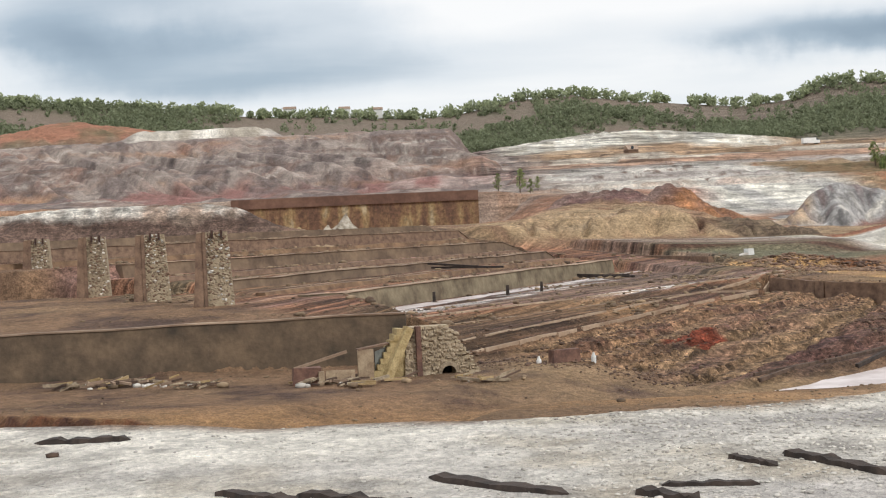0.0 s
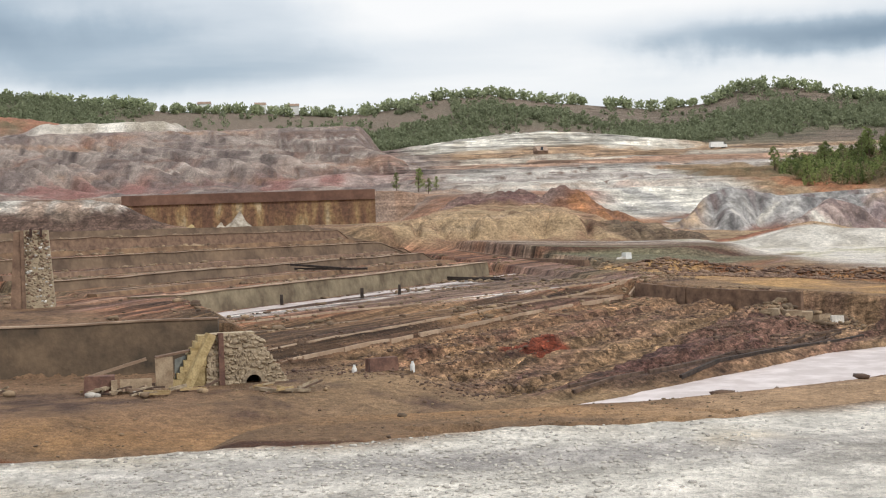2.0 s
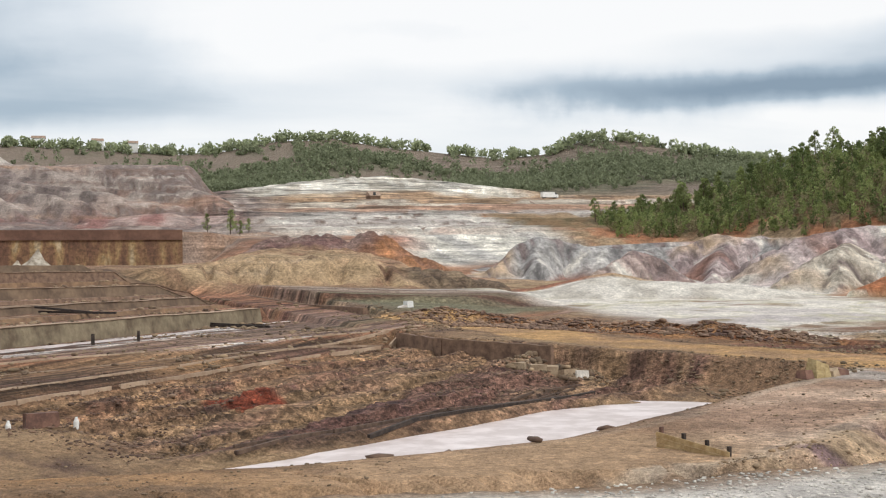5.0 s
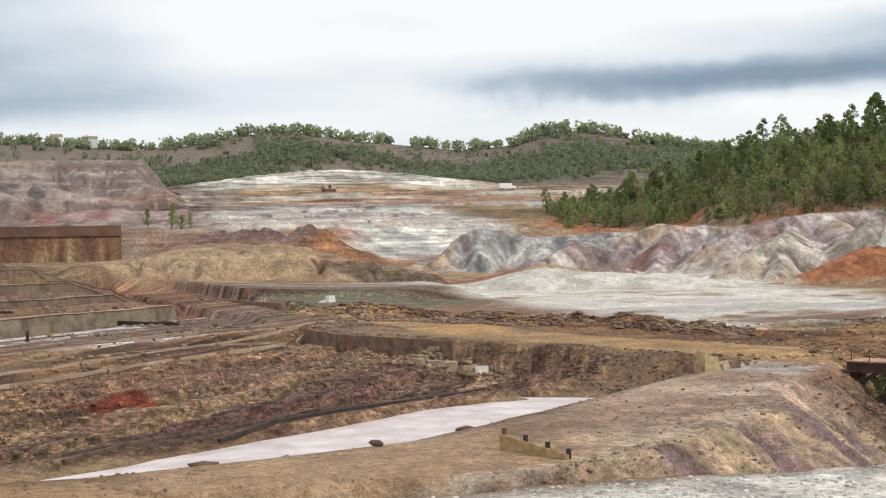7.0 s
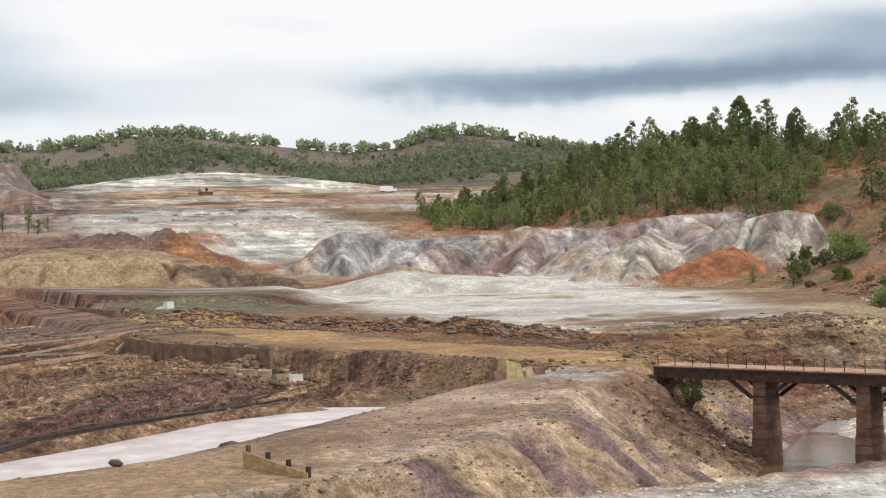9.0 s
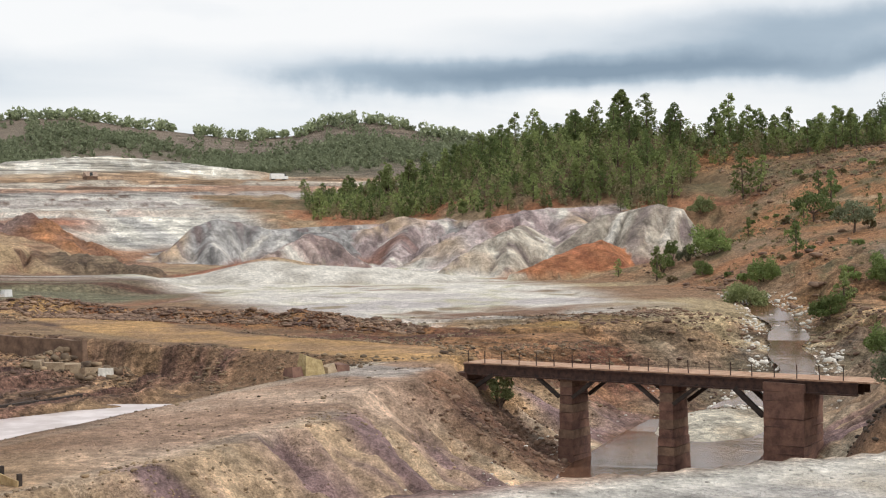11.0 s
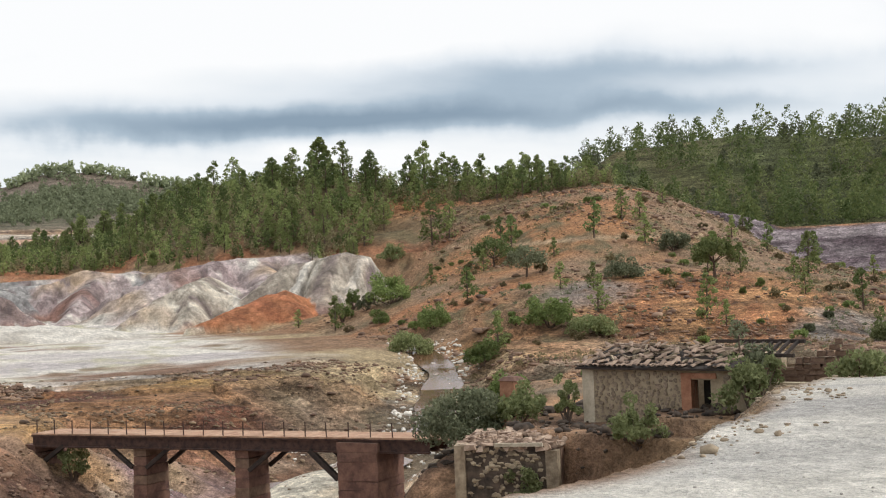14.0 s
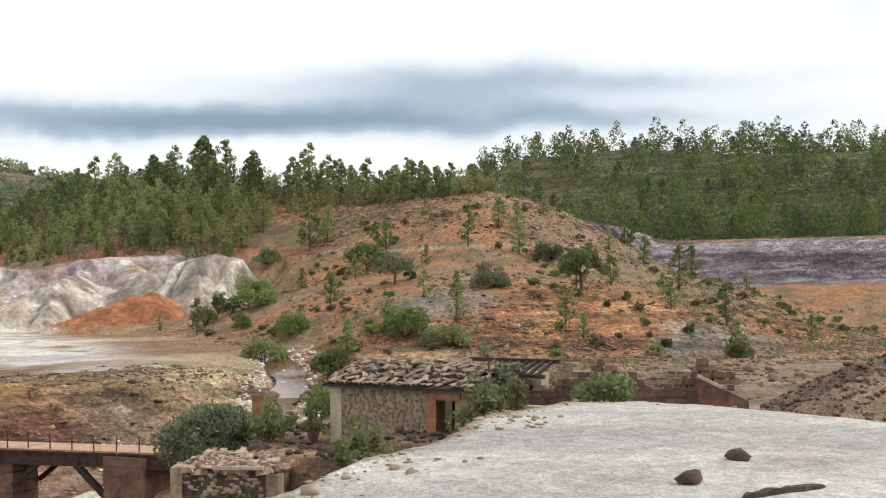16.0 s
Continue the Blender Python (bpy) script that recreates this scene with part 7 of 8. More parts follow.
def debris_pile(x, y, turn, n, seed, spread=2.0):
    r = random.Random(seed)
    ob = thing("debris_pile", (x, y, gz(x, y)), "pile of broken pale timbers and stones in the yard", "debris", "debris piles", turn)
    for k in range(n):
        a, c, l = r.uniform(-spread, spread), r.uniform(-0.8, 0.8), r.uniform(0.25, 0.75)
        d = r.uniform(-0.9, 0.9)
        part("timber", Shape().beam((a - l * math.cos(d), c - l * math.sin(d), r.uniform(0.0, 0.35)), (a + l * math.cos(d), c + l * math.sin(d), r.uniform(0.05, 0.5)), r.uniform(0.08, 0.16)), r.choice((M_WOOD, M_TIMBER, M_COPING, M_STONE)), ob)
    for k in range(n // 2):
        s = r.uniform(0.12, 0.3)
        w = ICO_V * np.array([[s * r.uniform(0.8, 1.4), s, s * 0.7]]) + np.array([[r.uniform(-spread, spread), r.uniform(-1, 1), s * 0.4]])
        o = new("stone", joined_mesh("stone", w, ICO_F, r.choice((M_ROCK_PALE, M_ROCK_BROWN))))
        o.parent = ob
    return ob


for k, (x, y, tn, n) in enumerate(((-20.6, 72.6, 5, 16), (-17.6, 72.2, -10, 22), (-14.4, 70.4, 8, 14), (-6.4, 69.4, 0, 16), (-3.6, 68.6, 20, 14), (2.6, 67.5, 10, 12))):
    debris_pile(x, y, tn, n, 400 + k, 1.9)


def marker(x, y, seed):
    ob = thing("white_drum", (x, y, gz(x, y)), "small white cone-topped drum among rust rubble", "drum", "white drums")
    b = Shape()
    b.tube([(0, 0, -0.2), (0, 0, 0.2), (0, 0, 0.34), (0, 0, 0.44)], [0.15, 0.15, 0.08, 0.06], 12)
    part("drum", b, M_WHITE, ob)
    return ob


marker(5.3, 74.9, 1)
marker(8.6, 75.6, 2)
sh = thing("brick_hearth", (6.9, 75.4, gz(6.9, 75.4)), "low dark red brick hearth half buried", "hearth", turn=15)
part("brickwork", Shape().box(-0.9, 0.9, -0.4, 0.5, -0.3, 0.75, 0.06, 0.08), M_BRICK_RED, sh)


# timber edging on the pond's far shore
def pond_edging():
    ob = thing("pond_edging", (0, 0, 0), "rotting dark timber edging along the pond", "edging")
    r = random.Random(9)
    for u0, off, w in ((57.0, 42.4, 0.17), (57.5, 43.1, 0.13), (66.0, 41.7, 0.20), (68.0, 43.8, 0.13)):
        u = u0
        while u < 91:
            e = u + r.uniform(2.5, 5.5)
            a, b = (from_uv(q, off + 0.12 * (q - 57 if off > 41.9 else q - 62) + r.uniform(-0.1, 0.1)) for q in (u, e))
            za, zb = max(gz(*a), 2.62) + 0.1, max(gz(*b), 2.62) + 0.1
            part("timber", Shape().beam((a[0], a[1], za), (b[0], b[1], zb), w, w * 1.2), M_WOOD_DARK if w > 0.18 else M_TIMBER, ob)
            u = e + (r.uniform(0.4, 1.5) if r.random() < 0.2 else 0.08)
    return ob


pond_edging()


# ---- plants ----
def leaf_cloud(centres, radii, per, size, r):
    """Leaf clumps round centres: quads of leaf sprays."""
    k = len(centres)
    n = k * per
    c = np.repeat(np.asarray(centres), per, 0)
    rad = np.repeat(np.asarray(radii), per, 0)
    d = r.normal(size=(n, 3))
    d /= np.linalg.norm(d, axis=1)[:, None]
    p = c + d * rad * (r.uniform(0.35, 1.0, (n, 1)) ** 0.5)
    a = r.normal(size=(n, 3)); a /= np.linalg.norm(a, axis=1)[:, None]
    b = np.cross(a, r.normal(size=(n, 3))); b /= np.linalg.norm(b, axis=1)[:, None]
    s = size * r.uniform(0.6, 1.3, (n, 1))
    a, b = a * s, b * s * 0.55
    v = np.stack([p - a, p + b * 0.9, p + a, p - b], 1).reshape(-1, 3)
    f = np.arange(4 * n).reshape(-1, 4)
    return v, f


def pine(at, h, seed, label, mat=None, group="", spread=0.22, bare=0.25, per=16, name="pine_tree", leaf=0.05):
    r = np.random.RandomState(seed)
    ob = thing(name, at, label, "tree", group)
    tr = Shape()
    lean = r.uniform(-0.04, 0.04, 2) * h
    tr.tube([(0, 0, -0.4), (lean[0] * 0.4, lean[1] * 0.4, h * 0.45), (lean[0], lean[1], h * 0.96)], [h * 0.022 + 0.03, h * 0.016 + 0.02, 0.015], 6)
    cs, rs = [], []
    n = 26
    for k in range(n):
        t = bare + (1 - bare) * (k + r.rand()) / n
        s = (t - bare) / (1 - bare)
        reach = h * spread * (1 - s) ** 0.55 * (0.45 + 0.55 * min(1.0, s / 0.22)) * r.uniform(0.35, 1.25) + 0.02 * h
        a = r.uniform(0, 6.28)
        c = np.array([lean[0] * t + reach * math.cos(a), lean[1] * t + reach * math.sin(a), h * t + reach * 0.15])
        cs.append(c)
        q = h * (0.05 * (1 - t) + 0.045) * r.uniform(0.7, 1.4)
        rs.append((q * 1.2, q * 1.2, q * 0.8))
        if reach > 0.08 * h:
            tr.tube([(lean[0] * t, lean[1] * t, h * t - reach * 0.25), tuple(c)], [h * 0.006, h * 0.003], 4)
    part("trunk", tr, M_BARK, ob)
    v, f = leaf_cloud(cs, rs, per, h * leaf, r)
    crown_part(ob, v, f, mat or M_PINE)
    return ob


def round_tree(at, h, w, seed, label, mat, trunk=0.35, name="stone_pine", group="", per=60, clumps=34, leaf=0.18, limbs=True, category="tree"):
    r = np.random.RandomState(seed)
    ob = thing(name, at, label, category, group)
    tr = Shape()
    fork = (r.uniform(-0.1, 0.1) * h, r.uniform(-0.1, 0.1) * h, h * trunk)
    tr.tube([(0, 0, -0.4), (fork[0] * 0.5, fork[1] * 0.5, h * trunk * 0.5), fork], [0.035 * h + 0.03, 0.03 * h + 0.02, 0.022 * h], 7)
    cs, rs = [], []
    for k in range(clumps):
        a, e = r.uniform(0, 6.28), r.uniform(-0.25, 1.0)
        q = r.uniform(0.5, 1.0) ** 0.5
        ce = math.sqrt(max(0, 1 - min(1, abs(e)) ** 2))
        c = np.array([w / 2 * q * ce * math.cos(a) * r.uniform(0.7, 1.05), w / 2 * q * ce * math.sin(a) * r.uniform(0.7, 1.05), h * trunk + (h - h * trunk) * (0.28 + 0.62 * e * q)])
        cs.append(c)
        g = w * r.uniform(0.09, 0.17)
        rs.append((g, g, g * 0.75))
        if limbs and k < 9:
            tr.tube([fork, tuple(np.array(fork) * 0.5 + c * 0.5 + (0, 0, 0.05 * h)), tuple(c)], [0.016 * h, 0.010 * h, 0.005 * h], 5)
    part("trunk", tr, M_BARK, ob)
    v, f = leaf_cloud(cs, rs, per, leaf, r)
    crown_part(ob, v, f, mat)
    return ob


def bush(at, h, w, seed, label, mat, group="hillside shrubs", per=85, clumps=22):
    r = np.random.RandomState(seed)
    ob = thing("shrub", at, label, "shrub", group)
    tr, cs, rs = Shape(), [], []
    for k in range(clumps):
        a, q, e = r.uniform(0, 6.28), r.uniform(0.2, 1.0) ** 0.5, r.uniform(0.1, 1)
        c = np.array([w / 2 * q * math.cos(a) * (1 - 0.35 * e), w / 2 * q * math.sin(a) * (1 - 0.35 * e), h * (0.12 + 0.72 * e * r.uniform(0.6, 1.05))])
        cs.append(c)
        g = w * r.uniform(0.09, 0.17)
        rs.append((g, g, min(g, h * 0.25)))
        if k < 8:
            tr.tube([(0, 0, -0.2), tuple(c * 0.6), tuple(c)], [0.02 * h + 0.01, 0.015 * h, 0.006 * h], 4)
    part("stem", tr, M_BARK, ob)
    v, f = leaf_cloud(cs, rs, per, (0.026 * w + 0.035) * math.sqrt(85 / per), r)
    crown_part(ob, v, f, mat, "foliage")
    return ob


def on(x, y, dz=0.0):
    return (x, y, gz(x, y) - 0.05 + dz)


# the trees by the bridge and the house
round_tree((74.3, 55.8, 4.7), 3.5, 3.8, 101, "broad grey-green olive tree beside the bridge", M_OLIVE_DARK, 0.26, "olive_tree", per=150, clumps=60, leaf=0.085)
round_tree(on(158.8, 130.8), 5.9, 6.0, 102, "umbrella pine with a dense round crown on bare hillside", M_PINE, 0.42, "umbrella_pine", per=80, clumps=40, leaf=0.2)
round_tree(on(145.7, 153.0), 4.5, 5.8, 103, "spreading holm oak on the orange hillside", M_OLIVE, 0.3, "holm_oak", "", 60, 34, 0.2)
round_tree(on(153.5, 172.4), 4.7, 6.6, 104, "spreading holm oak on the orange hillside", M_PINE_DARK, 0.25, "holm_oak", "", 60, 34, 0.2)
for k, (x, y, h, w, m) in enumerate((
        (78.9, 44.3, 2.6, 2.7, 0), (81.8, 42.2, 2.1, 2.4, 0), (74.6, 45.4, 1.8, 1.9, 0), (72.4, 48.6, 2.2, 1.8, 0), (80.6, 46.4, 3.5, 2.2, 1),
        (74.4, 53.4, 2.0, 2.6, 0), (76.0, 54.2, 1.8, 2.4, 0), (76.6, 51.9, 2.6, 1.1, 0), (66.2, 84.0, 2.6, 2.0, 0))):
    bush(on(x, y), h, w, 120 + k, "bright green willow shrub growing against the ruins" if m == 0 else "grey-green shrub reaching over the broken roof", M_WILLOW if m == 0 else M_OLIVE, "shrubs at the ruins")
for k, (x, y, h, w, m) in enumerate((
        (126.6, 121.8, 4.4, 5.6, 0), (125.9, 144.7, 3.2, 4.5, 0), (128.6, 117.4, 2.1, 5.2, 2), (151.4, 139.8, 3.2, 5.2, 1), (171.4, 152.5, 3.3, 5.2, 1), (133.1, 168.4, 4.8, 6.4, 0), (118.0, 136.6, 2.7, 5.2, 2),
        (116.0, 118.2, 2.9, 4.0, 0), (131.9, 177.3, 3.6, 2.7, 0), (153.2, 203.8, 3.2, 4.8, 2), (157.2, 124.4, 1.1, 1.1, 0), (164.0, 128.3, 1.3, 1.2, 0), (152.5, 99.8, 2.2, 3.0, 2), (97.7, 86.9, 2.2, 3.4, 0), (101.1, 79.7, 1.9, 4.2, 0), (150.5, 108.0, 1.0, 1.5, 1), (158.0, 112.0, 0.9, 1.3, 1))):
    bush(on(x, y), h, w, 140 + k, ("round green shrub on the bare orange hillside", "dark grey-green shrub on the bare hillside", "pale feathery shrub on the bare hillside")[m], (M_BUSH, M_OLIVE_DARK, M_WILLOW)[m], per=100, clumps=34)
for k, (x, y, h) in enumerate(((142.9, 115.4, 4.9), (182.9, 137.8, 6.1), (139.5, 137.0, 3.3), (134.1, 123.0, 4.2), (177.1, 110.6, 3.4), (124.7, 168.8, 4.7), (160.6, 202.3, 7.5), (163.0, 200.5, 6.4), (154.0, 215.1, 6.2), (122.8, 176.6, 2.6), (152.9, 100.6, 3.5), (168.9, 155.7, 4.4), (174, 167, 4.9))):
    pine(on(x, y), h, 160 + k, "young feathery pine on the bare slope", M_PINE, "young pines", 0.26, 0.08, 16, leaf=0.045)

# scattered young growth over the hillside
protos = [bush(on(131, 133), 1.1, 1.5, 171, "small dry hillside shrub", M_DRY, "small hillside shrubs", 36, 14), bush(on(137, 141), 1.2, 1.5, 172, "small green hillside shrub", M_BUSH, "small hillside shrubs", 36, 14), pine(on(150, 170), 3.4, 173, "slim young pine on the slope", M_PINE, "young pines", 0.24, 0.1, 14), pine(on(160, 180), 4.6, 174, "slim young pine on the slope", M_PINE_DARK, "young pines", 0.24, 0.15, 14)]
R2 = np.random.RandomState(33)
q = scatter(190, 100, 222, 60, 225, lambda x, y: ((x - 0.25 * y > 82) & (gzs(x, y) > 5.6) & (spoil_height(x, y) < 0.1) & (np.hypot(x - 131, y - 198) > 20)) * 0.8, 34)
for x, y in q:
    o = protos[R2.choice(4, p=(0.50, 0.32, 0.10, 0.08))]
    copy_thing(o, pose(x, y, gz(x, y) - 0.05, 0, 0, R2.uniform(0, 360)) @ Matrix.Scale(R2.uniform(0.6, 1.3), 4))

# pine wood on the ridge behind the heaps
kinds = [pine(on(136 + 11 * k, 283 + 2 * k), 7.0 + k, 180 + k, "tall slender pine in the ridge wood", M_PINE if k % 3 else M_PINE_DARK, "ridge pines", 0.20 + 0.02 * (k % 3), 0.22, 52, leaf=0.024) for k in range(5)]
kinds.append(round_tree(on(124, 276), 4.6, 4.4, 190, "rounded bright green pine at the edge of the wood", M_PINE, 0.2, "stone_pine", "ridge pines", 60, 30, 0.24))
big = pine(on(168, 262), 12.5, 195, "tallest broad-crowned pine of the ridge wood", M_PINE, "ridge pines", 0.2, 0.35, 50, leaf=0.035)


def wood(x, y):
    d = segment_distance(x, y, WOOD_CREST)[0] + 8 * fbm(x, y, 18, 3, 201)
    return (d < inter(x, [96, 130, 146, 156, 166, 185, 200], [40, 54, 44, 28, 15, 9, 5])) * (x - 0.22 * (y - 262) > 99) * (gzs(x, y) - spoil_height(x, y) > 8.0) * (gzs(x, y) > 18) * inter(x, [92, 104, 150], [0.35, 0.8, 0.95])


def height_scale(x, y):
    return inter(x, [92, 108, 128, 145], [0.55, 0.75, 0.85, 1.0])


q = scatter(150, 92, 202, 196, 350, wood, 35)
for x, y in q:
    k = R2.choice(6, p=(0.22, 0.2, 0.17, 0.13, 0.08, 0.2))
    copy_thing(kinds[k], pose(x, y, gz(x, y) - 0.1, 0, 0, R2.uniform(0, 360)) @ Matrix.Scale(R2.uniform(0.55, 0.95) * float(height_scale(x, y)), 4))
q = scatter(95, 120, 206, 192, 320, lambda x, y: (segment_distance(x, y, WOOD_CREST)[0] < 7) * 0.9, 36)
for x, y in q:
    copy_thing(kinds[R2.choice(5)], pose(x, y, gz(x, y) - 0.1, 0, 0, R2.uniform(0, 360)) @ Matrix.Scale(R2.uniform(0.5, 1.0) * float(inter(x, [120, 150, 180], [0.6, 1.0, 0.85])), 4))
q = scatter(34, 88, 150, 196, 272, lambda x, y: (np.abs(gzs(x, y) - 18.6) < 1.6) * (x - 0.22 * (y - 262) > 94) * (gzs(x, y) - spoil_height(x, y) > 8.0) * 0.9, 202)
for x, y in q:
    copy_thing(kinds[R2.choice(6)], pose(x, y, gz(x, y) - 0.1, 0, 0, R2.uniform(0, 360)) @ Matrix.Scale(R2.uniform(0.2, 0.45), 4))
for x, y, s in ((13, 290, 0.55), (18, 292, 0.7), (20, 288, 0.45), (22, 290, 0.4)):
    copy_thing(kinds[1], pose(x, y, gz(x, y) - 0.1, 0, 0, 40 * x) @ Matrix.Scale(s, 4))
for mat, count, sd, name, label in ((M_PINE, 850, 37, "ridge_wood", "dense olive-green young pine wood on the ridge"), (M_PINE_DARK, 650, 67, "ridge_wood", "dense olive-green young pine wood on the ridge"), (M_TWIG, 1100, 57, "ridge_thicket", "bare brownish thicket between the ridge pines")):
    p = scatter(count, 90, 202, 196, 350, wood, sd)
    hs = np.random.RandomState(sd + 1).uniform(2.0, 5.4, len(p)) * height_scale(p[:, 0], p[:, 1]) * (0.75 if sd == 57 else 1.0)
    z = ground_height(p[:, 0], p[:, 1])
    jit = np.random.RandomState(sd + 3)
    cone_c = np.concatenate([np.stack([p[:, 0] + hs * jit.uniform(-0.16, 0.16, len(p)), p[:, 1] + hs * jit.uniform(-0.16, 0.16, len(p)), z + hs * f], 1) for f in (0.25, 0.45, 0.66, 0.86)])
    cone_r = np.concatenate([np.stack([hs * g, hs * g, hs * 0.16], 1) for g in (0.20, 0.24, 0.19, 0.10)])
    v, f = leaf_cloud(cone_c, cone_r, 24, 0.21, np.random.RandomState(sd + 2))
    tagged(new(name, joined_mesh(name, v, f, mat)), label, "trees", kind="stuff")


# far woods
def far_wood(name, pts, sizes, mat, label, per, leaf, seed):
    r = np.random.RandomState(seed)
    z = ground_height(pts[:, 0], pts[:, 1])
    c = np.stack([pts[:, 0], pts[:, 1], z + sizes * 0.45], 1)
    rad = np.stack([sizes * 0.42, sizes * 0.42, sizes * 0.42], 1)
    v, f = leaf_cloud(c, rad, per, leaf, r)
    return tagged(new(name, joined_mesh(name, v, f, mat)), label, "trees", kind="stuff")


def polar(n, a0, a1, r0, r1, keep, seed):
    r = np.random.RandomState(seed)
    a, d = np.radians(r.uniform(a0, a1, n * 3)), r.uniform(r0, r1, n * 3)
    x, y = 20 + d * np.sin(a), d * np.cos(a)
    k = keep(x, y, d) > r.rand(n * 3)
    return np.stack([x[k], y[k]], 1)[:n]


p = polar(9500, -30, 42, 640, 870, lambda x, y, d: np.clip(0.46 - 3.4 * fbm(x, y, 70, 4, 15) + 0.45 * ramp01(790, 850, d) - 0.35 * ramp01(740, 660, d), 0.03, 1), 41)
far_wood("far_trees", p, np.random.RandomState(42).uniform(2.5, 6.5, len(p)), M_FAR_HAZE, "green pine and scrub woods covering the distant hills", 20, 1.05, 43)
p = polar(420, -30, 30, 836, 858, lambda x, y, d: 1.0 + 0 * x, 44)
far_wood("far_trees", p, np.random.RandomState(45).uniform(4.5, 9, len(p)), M_FAR_HAZE, "round-crowned pines along the distant skyline", 34, 1.5, 46)
p = polar(1750, 34, 66, 318, 560, lambda x, y, d: np.clip(1.0 - 2.2 * np.maximum(fbm(x, y, 60, 3, 147), 0) * ramp01(380, 430, d), 0.12, 1), 47)
tones = np.random.RandomState(50).choice(3, len(p), p=(0.45, 0.35, 0.2))
for k, mat in enumerate((M_PINE_DARK, M_PINE, M_OLIVE_DARK)):
    w = p[tones == k]
    hh = np.random.RandomState(48 + k).uniform(5.0, 11.5, len(w))
    z = ground_height(w[:, 0], w[:, 1])
    v, f = leaf_cloud(np.concatenate([np.stack([w[:, 0], w[:, 1], z + hh * q], 1) for q in (0.28, 0.5, 0.70, 0.88)]), np.concatenate([np.stack([hh * q, hh * q, hh * 0.12], 1) for q in (0.25, 0.28, 0.21, 0.11)]), 34, 0.42, np.random.RandomState(149 + k))
    tagged(new("hill_woods", joined_mesh("hill_woods", v, f, mat)), "dense pine wood on the hill beyond the purple bank", "trees", kind="stuff")
lone = on(366, 400)
copy_thing(big, pose(lone[0], lone[1], lone[2], 0, 0, 10) @ Matrix.Scale(1.0, 4))

# ---- loose stones ----
bench = lambda x, y: (bench_edge(x) - y > 0.3) * 1.0
p = scatter(16000, -16, 88, 14, 44, lambda x, y: bench(x, y) * ramp01(66, 46, x) * np.clip(0.35 + 2.5 * fbm(x, y, 6, 3, 60), 0.05, 1), 61)
rocks("gravel", p, np.random.RandomState(62).uniform(0.03, 0.11, len(p)), M_ROCK_PALE, "pale crushed stone strewn over the white bench", "gravel", 0.6, 63)
uvz = lambda x, y, u0, u1, v0, v1: ((to_uv(x, y)[0] > u0) & (to_uv(x, y)[0] < u1) & (to_uv(x, y)[1] > v0) & (to_uv(x, y)[1] < v1)) * 1.0
p = scatter(6500, 0, 60, 66, 128, lambda x, y: uvz(x, y, 48, 106, 44, 67) * np.clip(0.4 + 2.5 * fbm(x, y, 7, 3, 64), 0.05, 1), 65)
rocks("rubble", p, np.random.RandomState(66).gamma(2.0, 0.05, len(p)) + 0.06, M_ROCK_RUST, "rusty broken ore strewn over the slope", "rubble", 0.7, 67)
p = scatter(5200, 34, 76, 114, 158, lambda x, y: (segment_distance(x, y, [(40, 152, 0), (50, 142, 0), (60, 131, 0), (70, 121, 0)])[0] < 4.2) * 1.0, 68)
rocks("rubble", p, np.random.RandomState(69).gamma(2.0, 0.12, len(p)) + 0.12, M_ROCK_RUST, "rust-brown heaps of broken ore", "rubble", 0.55, 70)
p = scatter(1500, 40, 90, 60, 100, lambda x, y: ((segment_distance(x, y, RIVER)[0] < 11) & ((x > 90) | ((segment_distance(x, y, RIVER)[0] > 5.2) & (segment_distance(x, y, RIVER)[0] < 8)))) * np.clip(0.5 + 2 * fbm(x, y, 6, 3, 71), 0.05, 1), 72)
up = scatter(420, 88, 124, 88, 146, lambda x, y: (segment_distance(x, y, RIVER)[0] < 1.9) * 1.0, 171)
rocks("river_stones", up, np.random.RandomState(172).gamma(2.0, 0.1, len(up)) + 0.12, M_ROCK_BROWN, "brown boulders in the rocky stream bed", "stones", 0.8, 173)
rocks("river_stones", p, np.random.RandomState(73).gamma(2.0, 0.06, len(p)) + 0.06, M_ROCK_PALE, "pale stones along the river bed and banks", "stones", 0.6, 74)
p = scatter(2600, -45, 60, 50, 84, lambda x, y: (y - bench_edge(x) > 14) * np.clip(0.25 + 2.5 * fbm(x, y, 8, 3, 75), 0.03, 1) * (pond_inside(*to_uv(x, y)) < -1), 76)
rocks("rubble", p, np.random.RandomState(77).gamma(2.0, 0.035, len(p)) + 0.04, M_ROCK_BROWN, "scattered brown stones over the mine yard", "rubble", 0.6, 78)
p = scatter(7000, 90, 215, 60, 230, lambda x, y: ((x - 0.25 * y > 82) & (spoil_height(x, y) < 0.05)) * np.clip(0.3 + 2.5 * fbm(x, y, 10, 3, 79), 0.03, 1), 80)
rocks("hillside_stones", p, np.random.RandomState(81).gamma(2.0, 0.16, len(p)) + 0.12, M_ROCK_RUST, "orange stones littering the bare hillside", "stones", 0.6, 82)
p = scatter(5000, 50, 112, 84, 130, lambda x, y: np.clip(0.2 + 2.5 * fbm(x * 0.5, y, 8, 3, 83), 0.02, 1) * (segment_distance(x, y, [(62, 95, 0), (58, 102, 0), (53.7, 111.4, 0), (49, 125.5, 0), (44.9, 142, 0)])[0] > 4.5), 84)
rocks("rubble", p, np.random.RandomState(85).gamma(2.0, 0.07, len(p)) + 0.06, M_ROCK_BROWN, "brown stones scattered beside the track", "rubble", 0.6, 86)
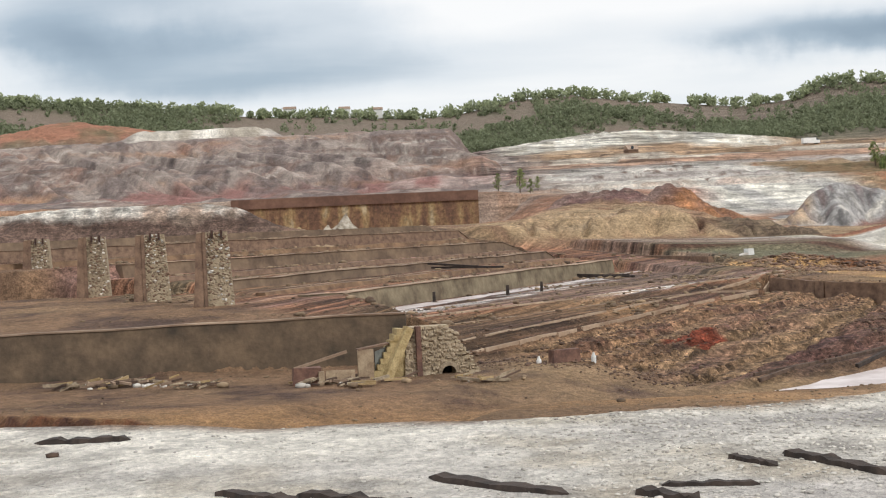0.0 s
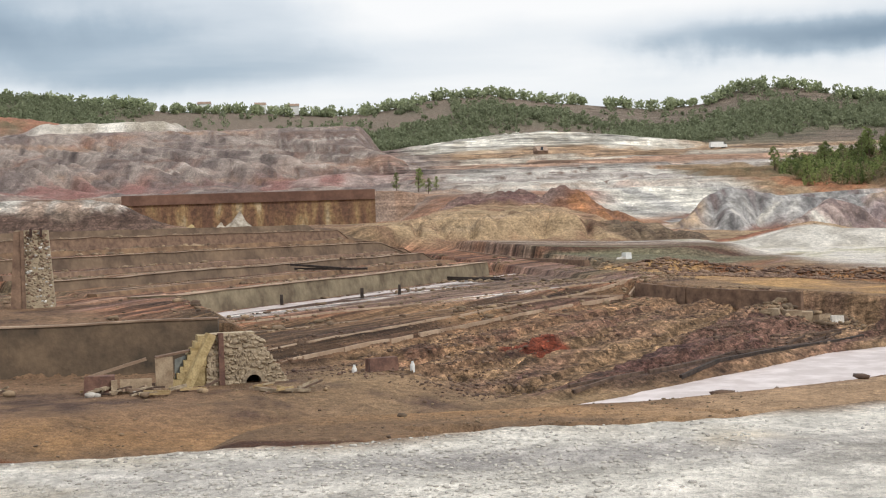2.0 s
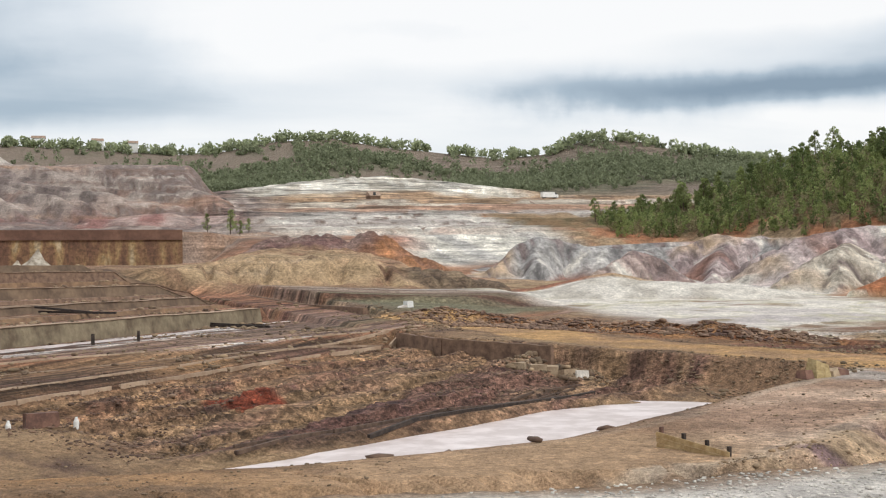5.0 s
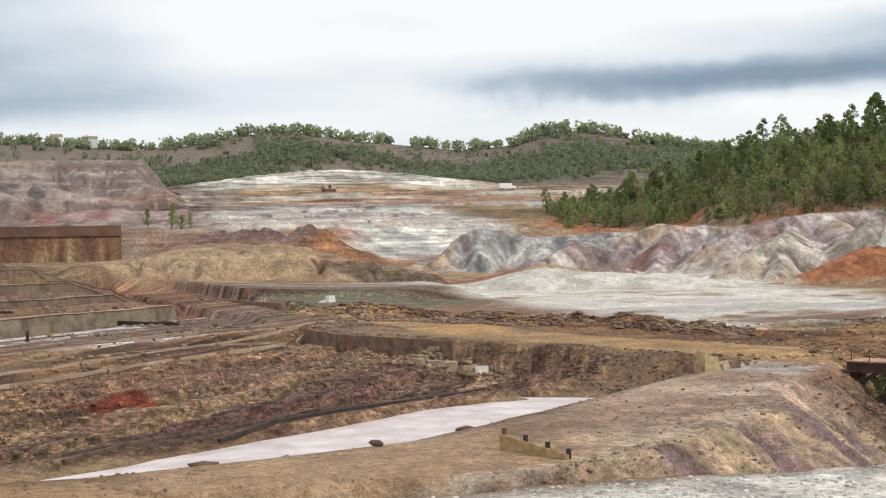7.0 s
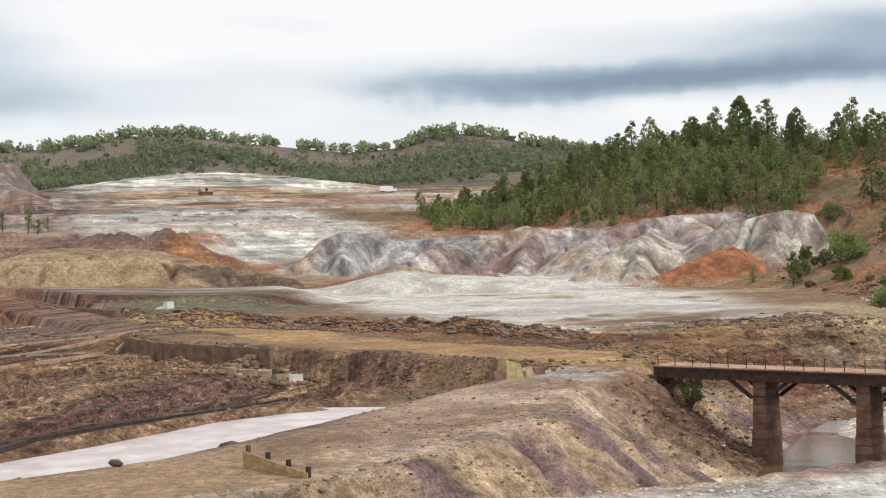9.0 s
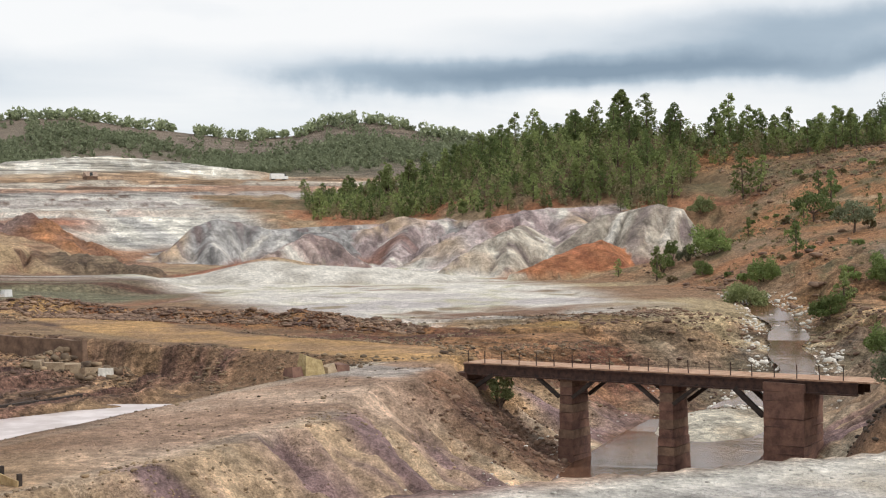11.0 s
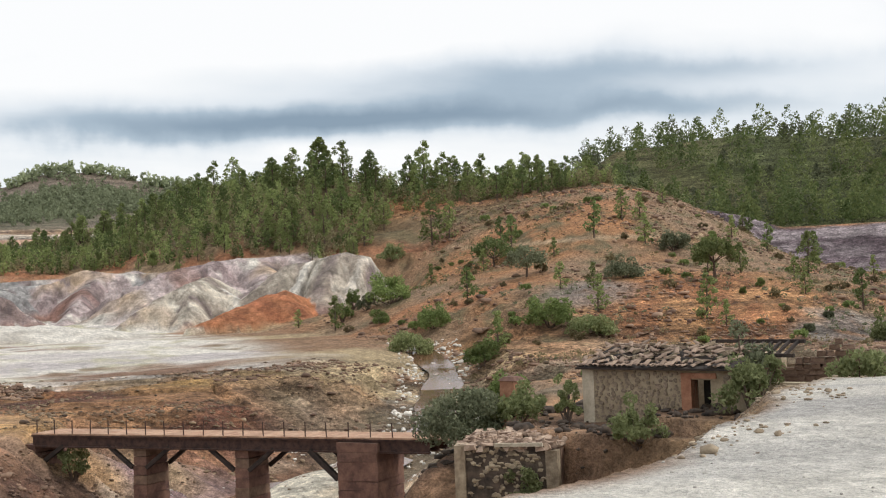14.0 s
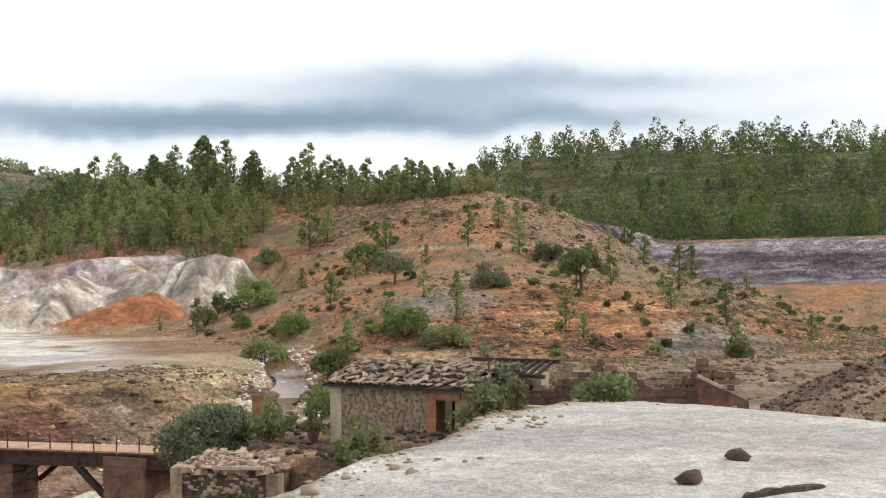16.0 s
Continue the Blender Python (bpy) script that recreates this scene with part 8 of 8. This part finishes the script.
p = scatter(4000, -45, 40, 80, 200, lambda x, y: uvz(x, y, 44, 132, 68, 146) * np.clip(0.2 + 2.5 * fbm(x, y, 8, 3, 87), 0.02, 1), 88)
rocks("rubble", p, np.random.RandomState(89).gamma(2.0, 0.12, len(p)) + 0.1, M_ROCK_BROWN, "brown stones scattered over the terraces", "rubble", 0.6, 90)
for k, (x, y, s) in enumerate(((30.6, 65.0, 0.55), (26.5, 65.6, 0.5), (36.0, 71.0, 0.5), (23.0, 63.0, 0.45), (45.5, 80.5, 0.5))):
    r = random.Random(300 + k)
    ob = thing("boulder", (x, y, gz(x, y)), "rust-brown boulder on the pond shore", "boulder", "shore boulders", r.uniform(0, 180))
    w = ICO_V * np.array([[s * r.uniform(1.1, 1.7), s * r.uniform(0.5, 0.7), s * 0.34]]) * np.array([[r.uniform(0.75, 1.2)] for _ in ICO_V]) + np.array([[0, 0, s * 0.2]])
    crown_part(ob, w, ICO_F, M_ROCK_RUST, "rock")
p = scatter(900, 66, 84, 41, 60, lambda x, y: ((bench_edge(x) - y < -1.0) & (bump(x, y, 76, 50, 11, 9, -55, 1.0) > 0) & (gzs(x, y) > 2.5)) * np.clip(0.45 + 2 * fbm(x, y, 4, 3, 92), 0.05, 1), 93)
rocks("rubble", p, np.random.RandomState(94).gamma(2.0, 0.11, len(p)) + 0.1, M_SOOT, "dark fallen stones below the cottage", "rubble", 0.7, 95)
p = scatter(1600, 84, 118, 96, 128, lambda x, y: np.clip(6 * np.abs(fbm(x * 0.4, y, 11, 3, 59)) - 0.25, 0, 1) * (segment_distance(x, y, RIVER)[0] > 3), 96)
rocks("rubble", p, np.random.RandomState(97).gamma(2.0, 0.11, len(p)) + 0.1, M_ROCK_RUST, "rusty stones along the ledges beyond the bridge", "rubble", 0.6, 98)
# low scrub over the bare hillside
for mat, n, sd, lab in ((M_DRY, 1200, 110, "dry brown scrub tufts over the orange hillside"), (M_OLIVE, 800, 114, "grey-green scrub tufts over the orange hillside")):
    p = scatter(n, 104, 226, 70, 250, lambda x, y: ((x - 0.25 * y > 84) & (spoil_height(x, y) < 0.05) & (np.hypot(x - 131, (y - 198) * 1.6) > 22)) * np.clip(0.35 + 2.6 * fbm(x, y, 14, 3, sd) + 0.5 * ramp01(190, 215, y), 0.02, 1), sd + 1)
    s = np.random.RandomState(sd + 2).uniform(0.3, 1.15, len(p))
    z = ground_height(p[:, 0], p[:, 1])
    v, f = leaf_cloud(np.stack([p[:, 0], p[:, 1], z + s * 0.3], 1), np.stack([s * 0.6, s * 0.6, s * 0.4], 1), 26, 0.13, np.random.RandomState(sd + 3))
    tagged(new("scrub", joined_mesh("scrub", v, f, mat)), lab, "scrub", kind="stuff")
p = scatter(520, 64, 84, 31, 44, lambda x, y: ((bench_edge(x) - y > -1.2) & (bench_edge(x) - y < 2.6)) * np.clip(0.3 + 2.5 * fbm(x, y, 3, 3, 120), 0.03, 1), 121)
rocks("rubble", p, np.random.RandomState(122).gamma(2.0, 0.04, len(p)) + 0.05, M_STONE, "tan rough stones on the crest of the bench", "rubble", 0.6, 123)
p = scatter(1300, 86, 124, 86, 146, lambda x, y: (segment_distance(x, y, RIVER)[0] < 4.0) * np.clip(0.5 + 3 * fbm(x, y, 4, 3, 145), 0.05, 1), 124)
rocks("river_stones", p, np.random.RandomState(125).gamma(2.0, 0.11, len(p)) + 0.1, M_ROCK_PALE, "pale boulders crowding the stream", "stones", 0.75, 126)
for k, (x, y, h, w) in enumerate(((126.9, 170.9, 4.2, 4.6), (130.8, 171.0, 3.6, 4.0), (127.1, 160.7, 3.0, 4.2))):
    bush(on(x, y), h * 0.8, w * 0.8, 700 + k, "dense dark green shrub at the foot of the hillside", M_OLIVE_DARK if k % 2 else M_BUSH)
# broken blocks and dark rubble in the corner of the pit
p = scatter(900, 36, 54, 100, 118, lambda x, y: np.clip(1.2 - np.hypot((x - 45.5) / 6.5, (y - 109.5) / 5.5), 0, 1) * (uvz(x, y, 90, 104.5, 50, 72)), 130)
rocks("rubble", p, np.random.RandomState(131).gamma(2.0, 0.13, len(p)) + 0.12, M_ROCK_BROWN, "dark tumbled stone in the corner of the pit", "rubble", 0.8, 132)
for k, (x, y, w, hh, tn) in enumerate(((41.0, 106.2, 0.7, 0.75, 10), (42.3, 106.8, 0.6, 0.6, -15), (43.6, 106.4, 0.8, 0.55, 30), (44.6, 105.6, 0.55, 0.5, 5), (39.8, 107.6, 0.6, 0.45, -30))):
    ob = thing("masonry_block", on(x, y), "broken pale masonry block in the pit corner", "block", "pit blocks", tn)
    part("block", Shape().box(-w, w, -0.5 * w, 0.5 * w, -0.3, hh, 0.06, 0.08, random.Random(800 + k)), M_ROCK_PALE if k in (3,) else M_CONCRETE, ob)
# dark rock pile beyond the cottage
p = scatter(3200, 86, 116, 36, 58, lambda x, y: bump(x, y, 101, 45.5, 13, 8, 40, 0.6), 150)
rocks("rubble", p, np.random.RandomState(151).gamma(2.0, 0.055, len(p)) + 0.07, M_BRICK_RED, "dark purple-brown rock pile beyond the cottage", "rubble", 0.7, 152)
# dark broken rock under the bridge's end
p = scatter(700, 57, 73, 72, 87, lambda x, y: bump(x, y, 64.5, 79.5, 7.5, 6.0, 40, 0.7) * (gzs(x, y) < 4.3), 153)
rocks("rubble", p, np.random.RandomState(154).gamma(2.0, 0.07, len(p)) + 0.08, M_ROCK_RUST, "dark rusty rock tumbled down the bank by the bridge", "rubble", 0.75, 155)
# coarse stones down the gullied road bank
p = scatter(1500, 30, 66, 52, 82, lambda x, y: ((segment_distance(x, y, [(20, 54, 0), (36, 62, 0), (48, 73, 0), (56, 80, 0)])[0] > 4.5) & (y - bench_edge(x) > 6) & (x - 0.9 * y > -20)) * np.clip(0.2 + 2.8 * fbm(x, y, 5, 3, 156), 0.02, 1), 157)
rocks("rubble", p, np.random.RandomState(158).gamma(2.0, 0.05, len(p)) + 0.05, M_ROCK_BROWN, "brown stones lying down the gullied road bank", "rubble", 0.65, 159)
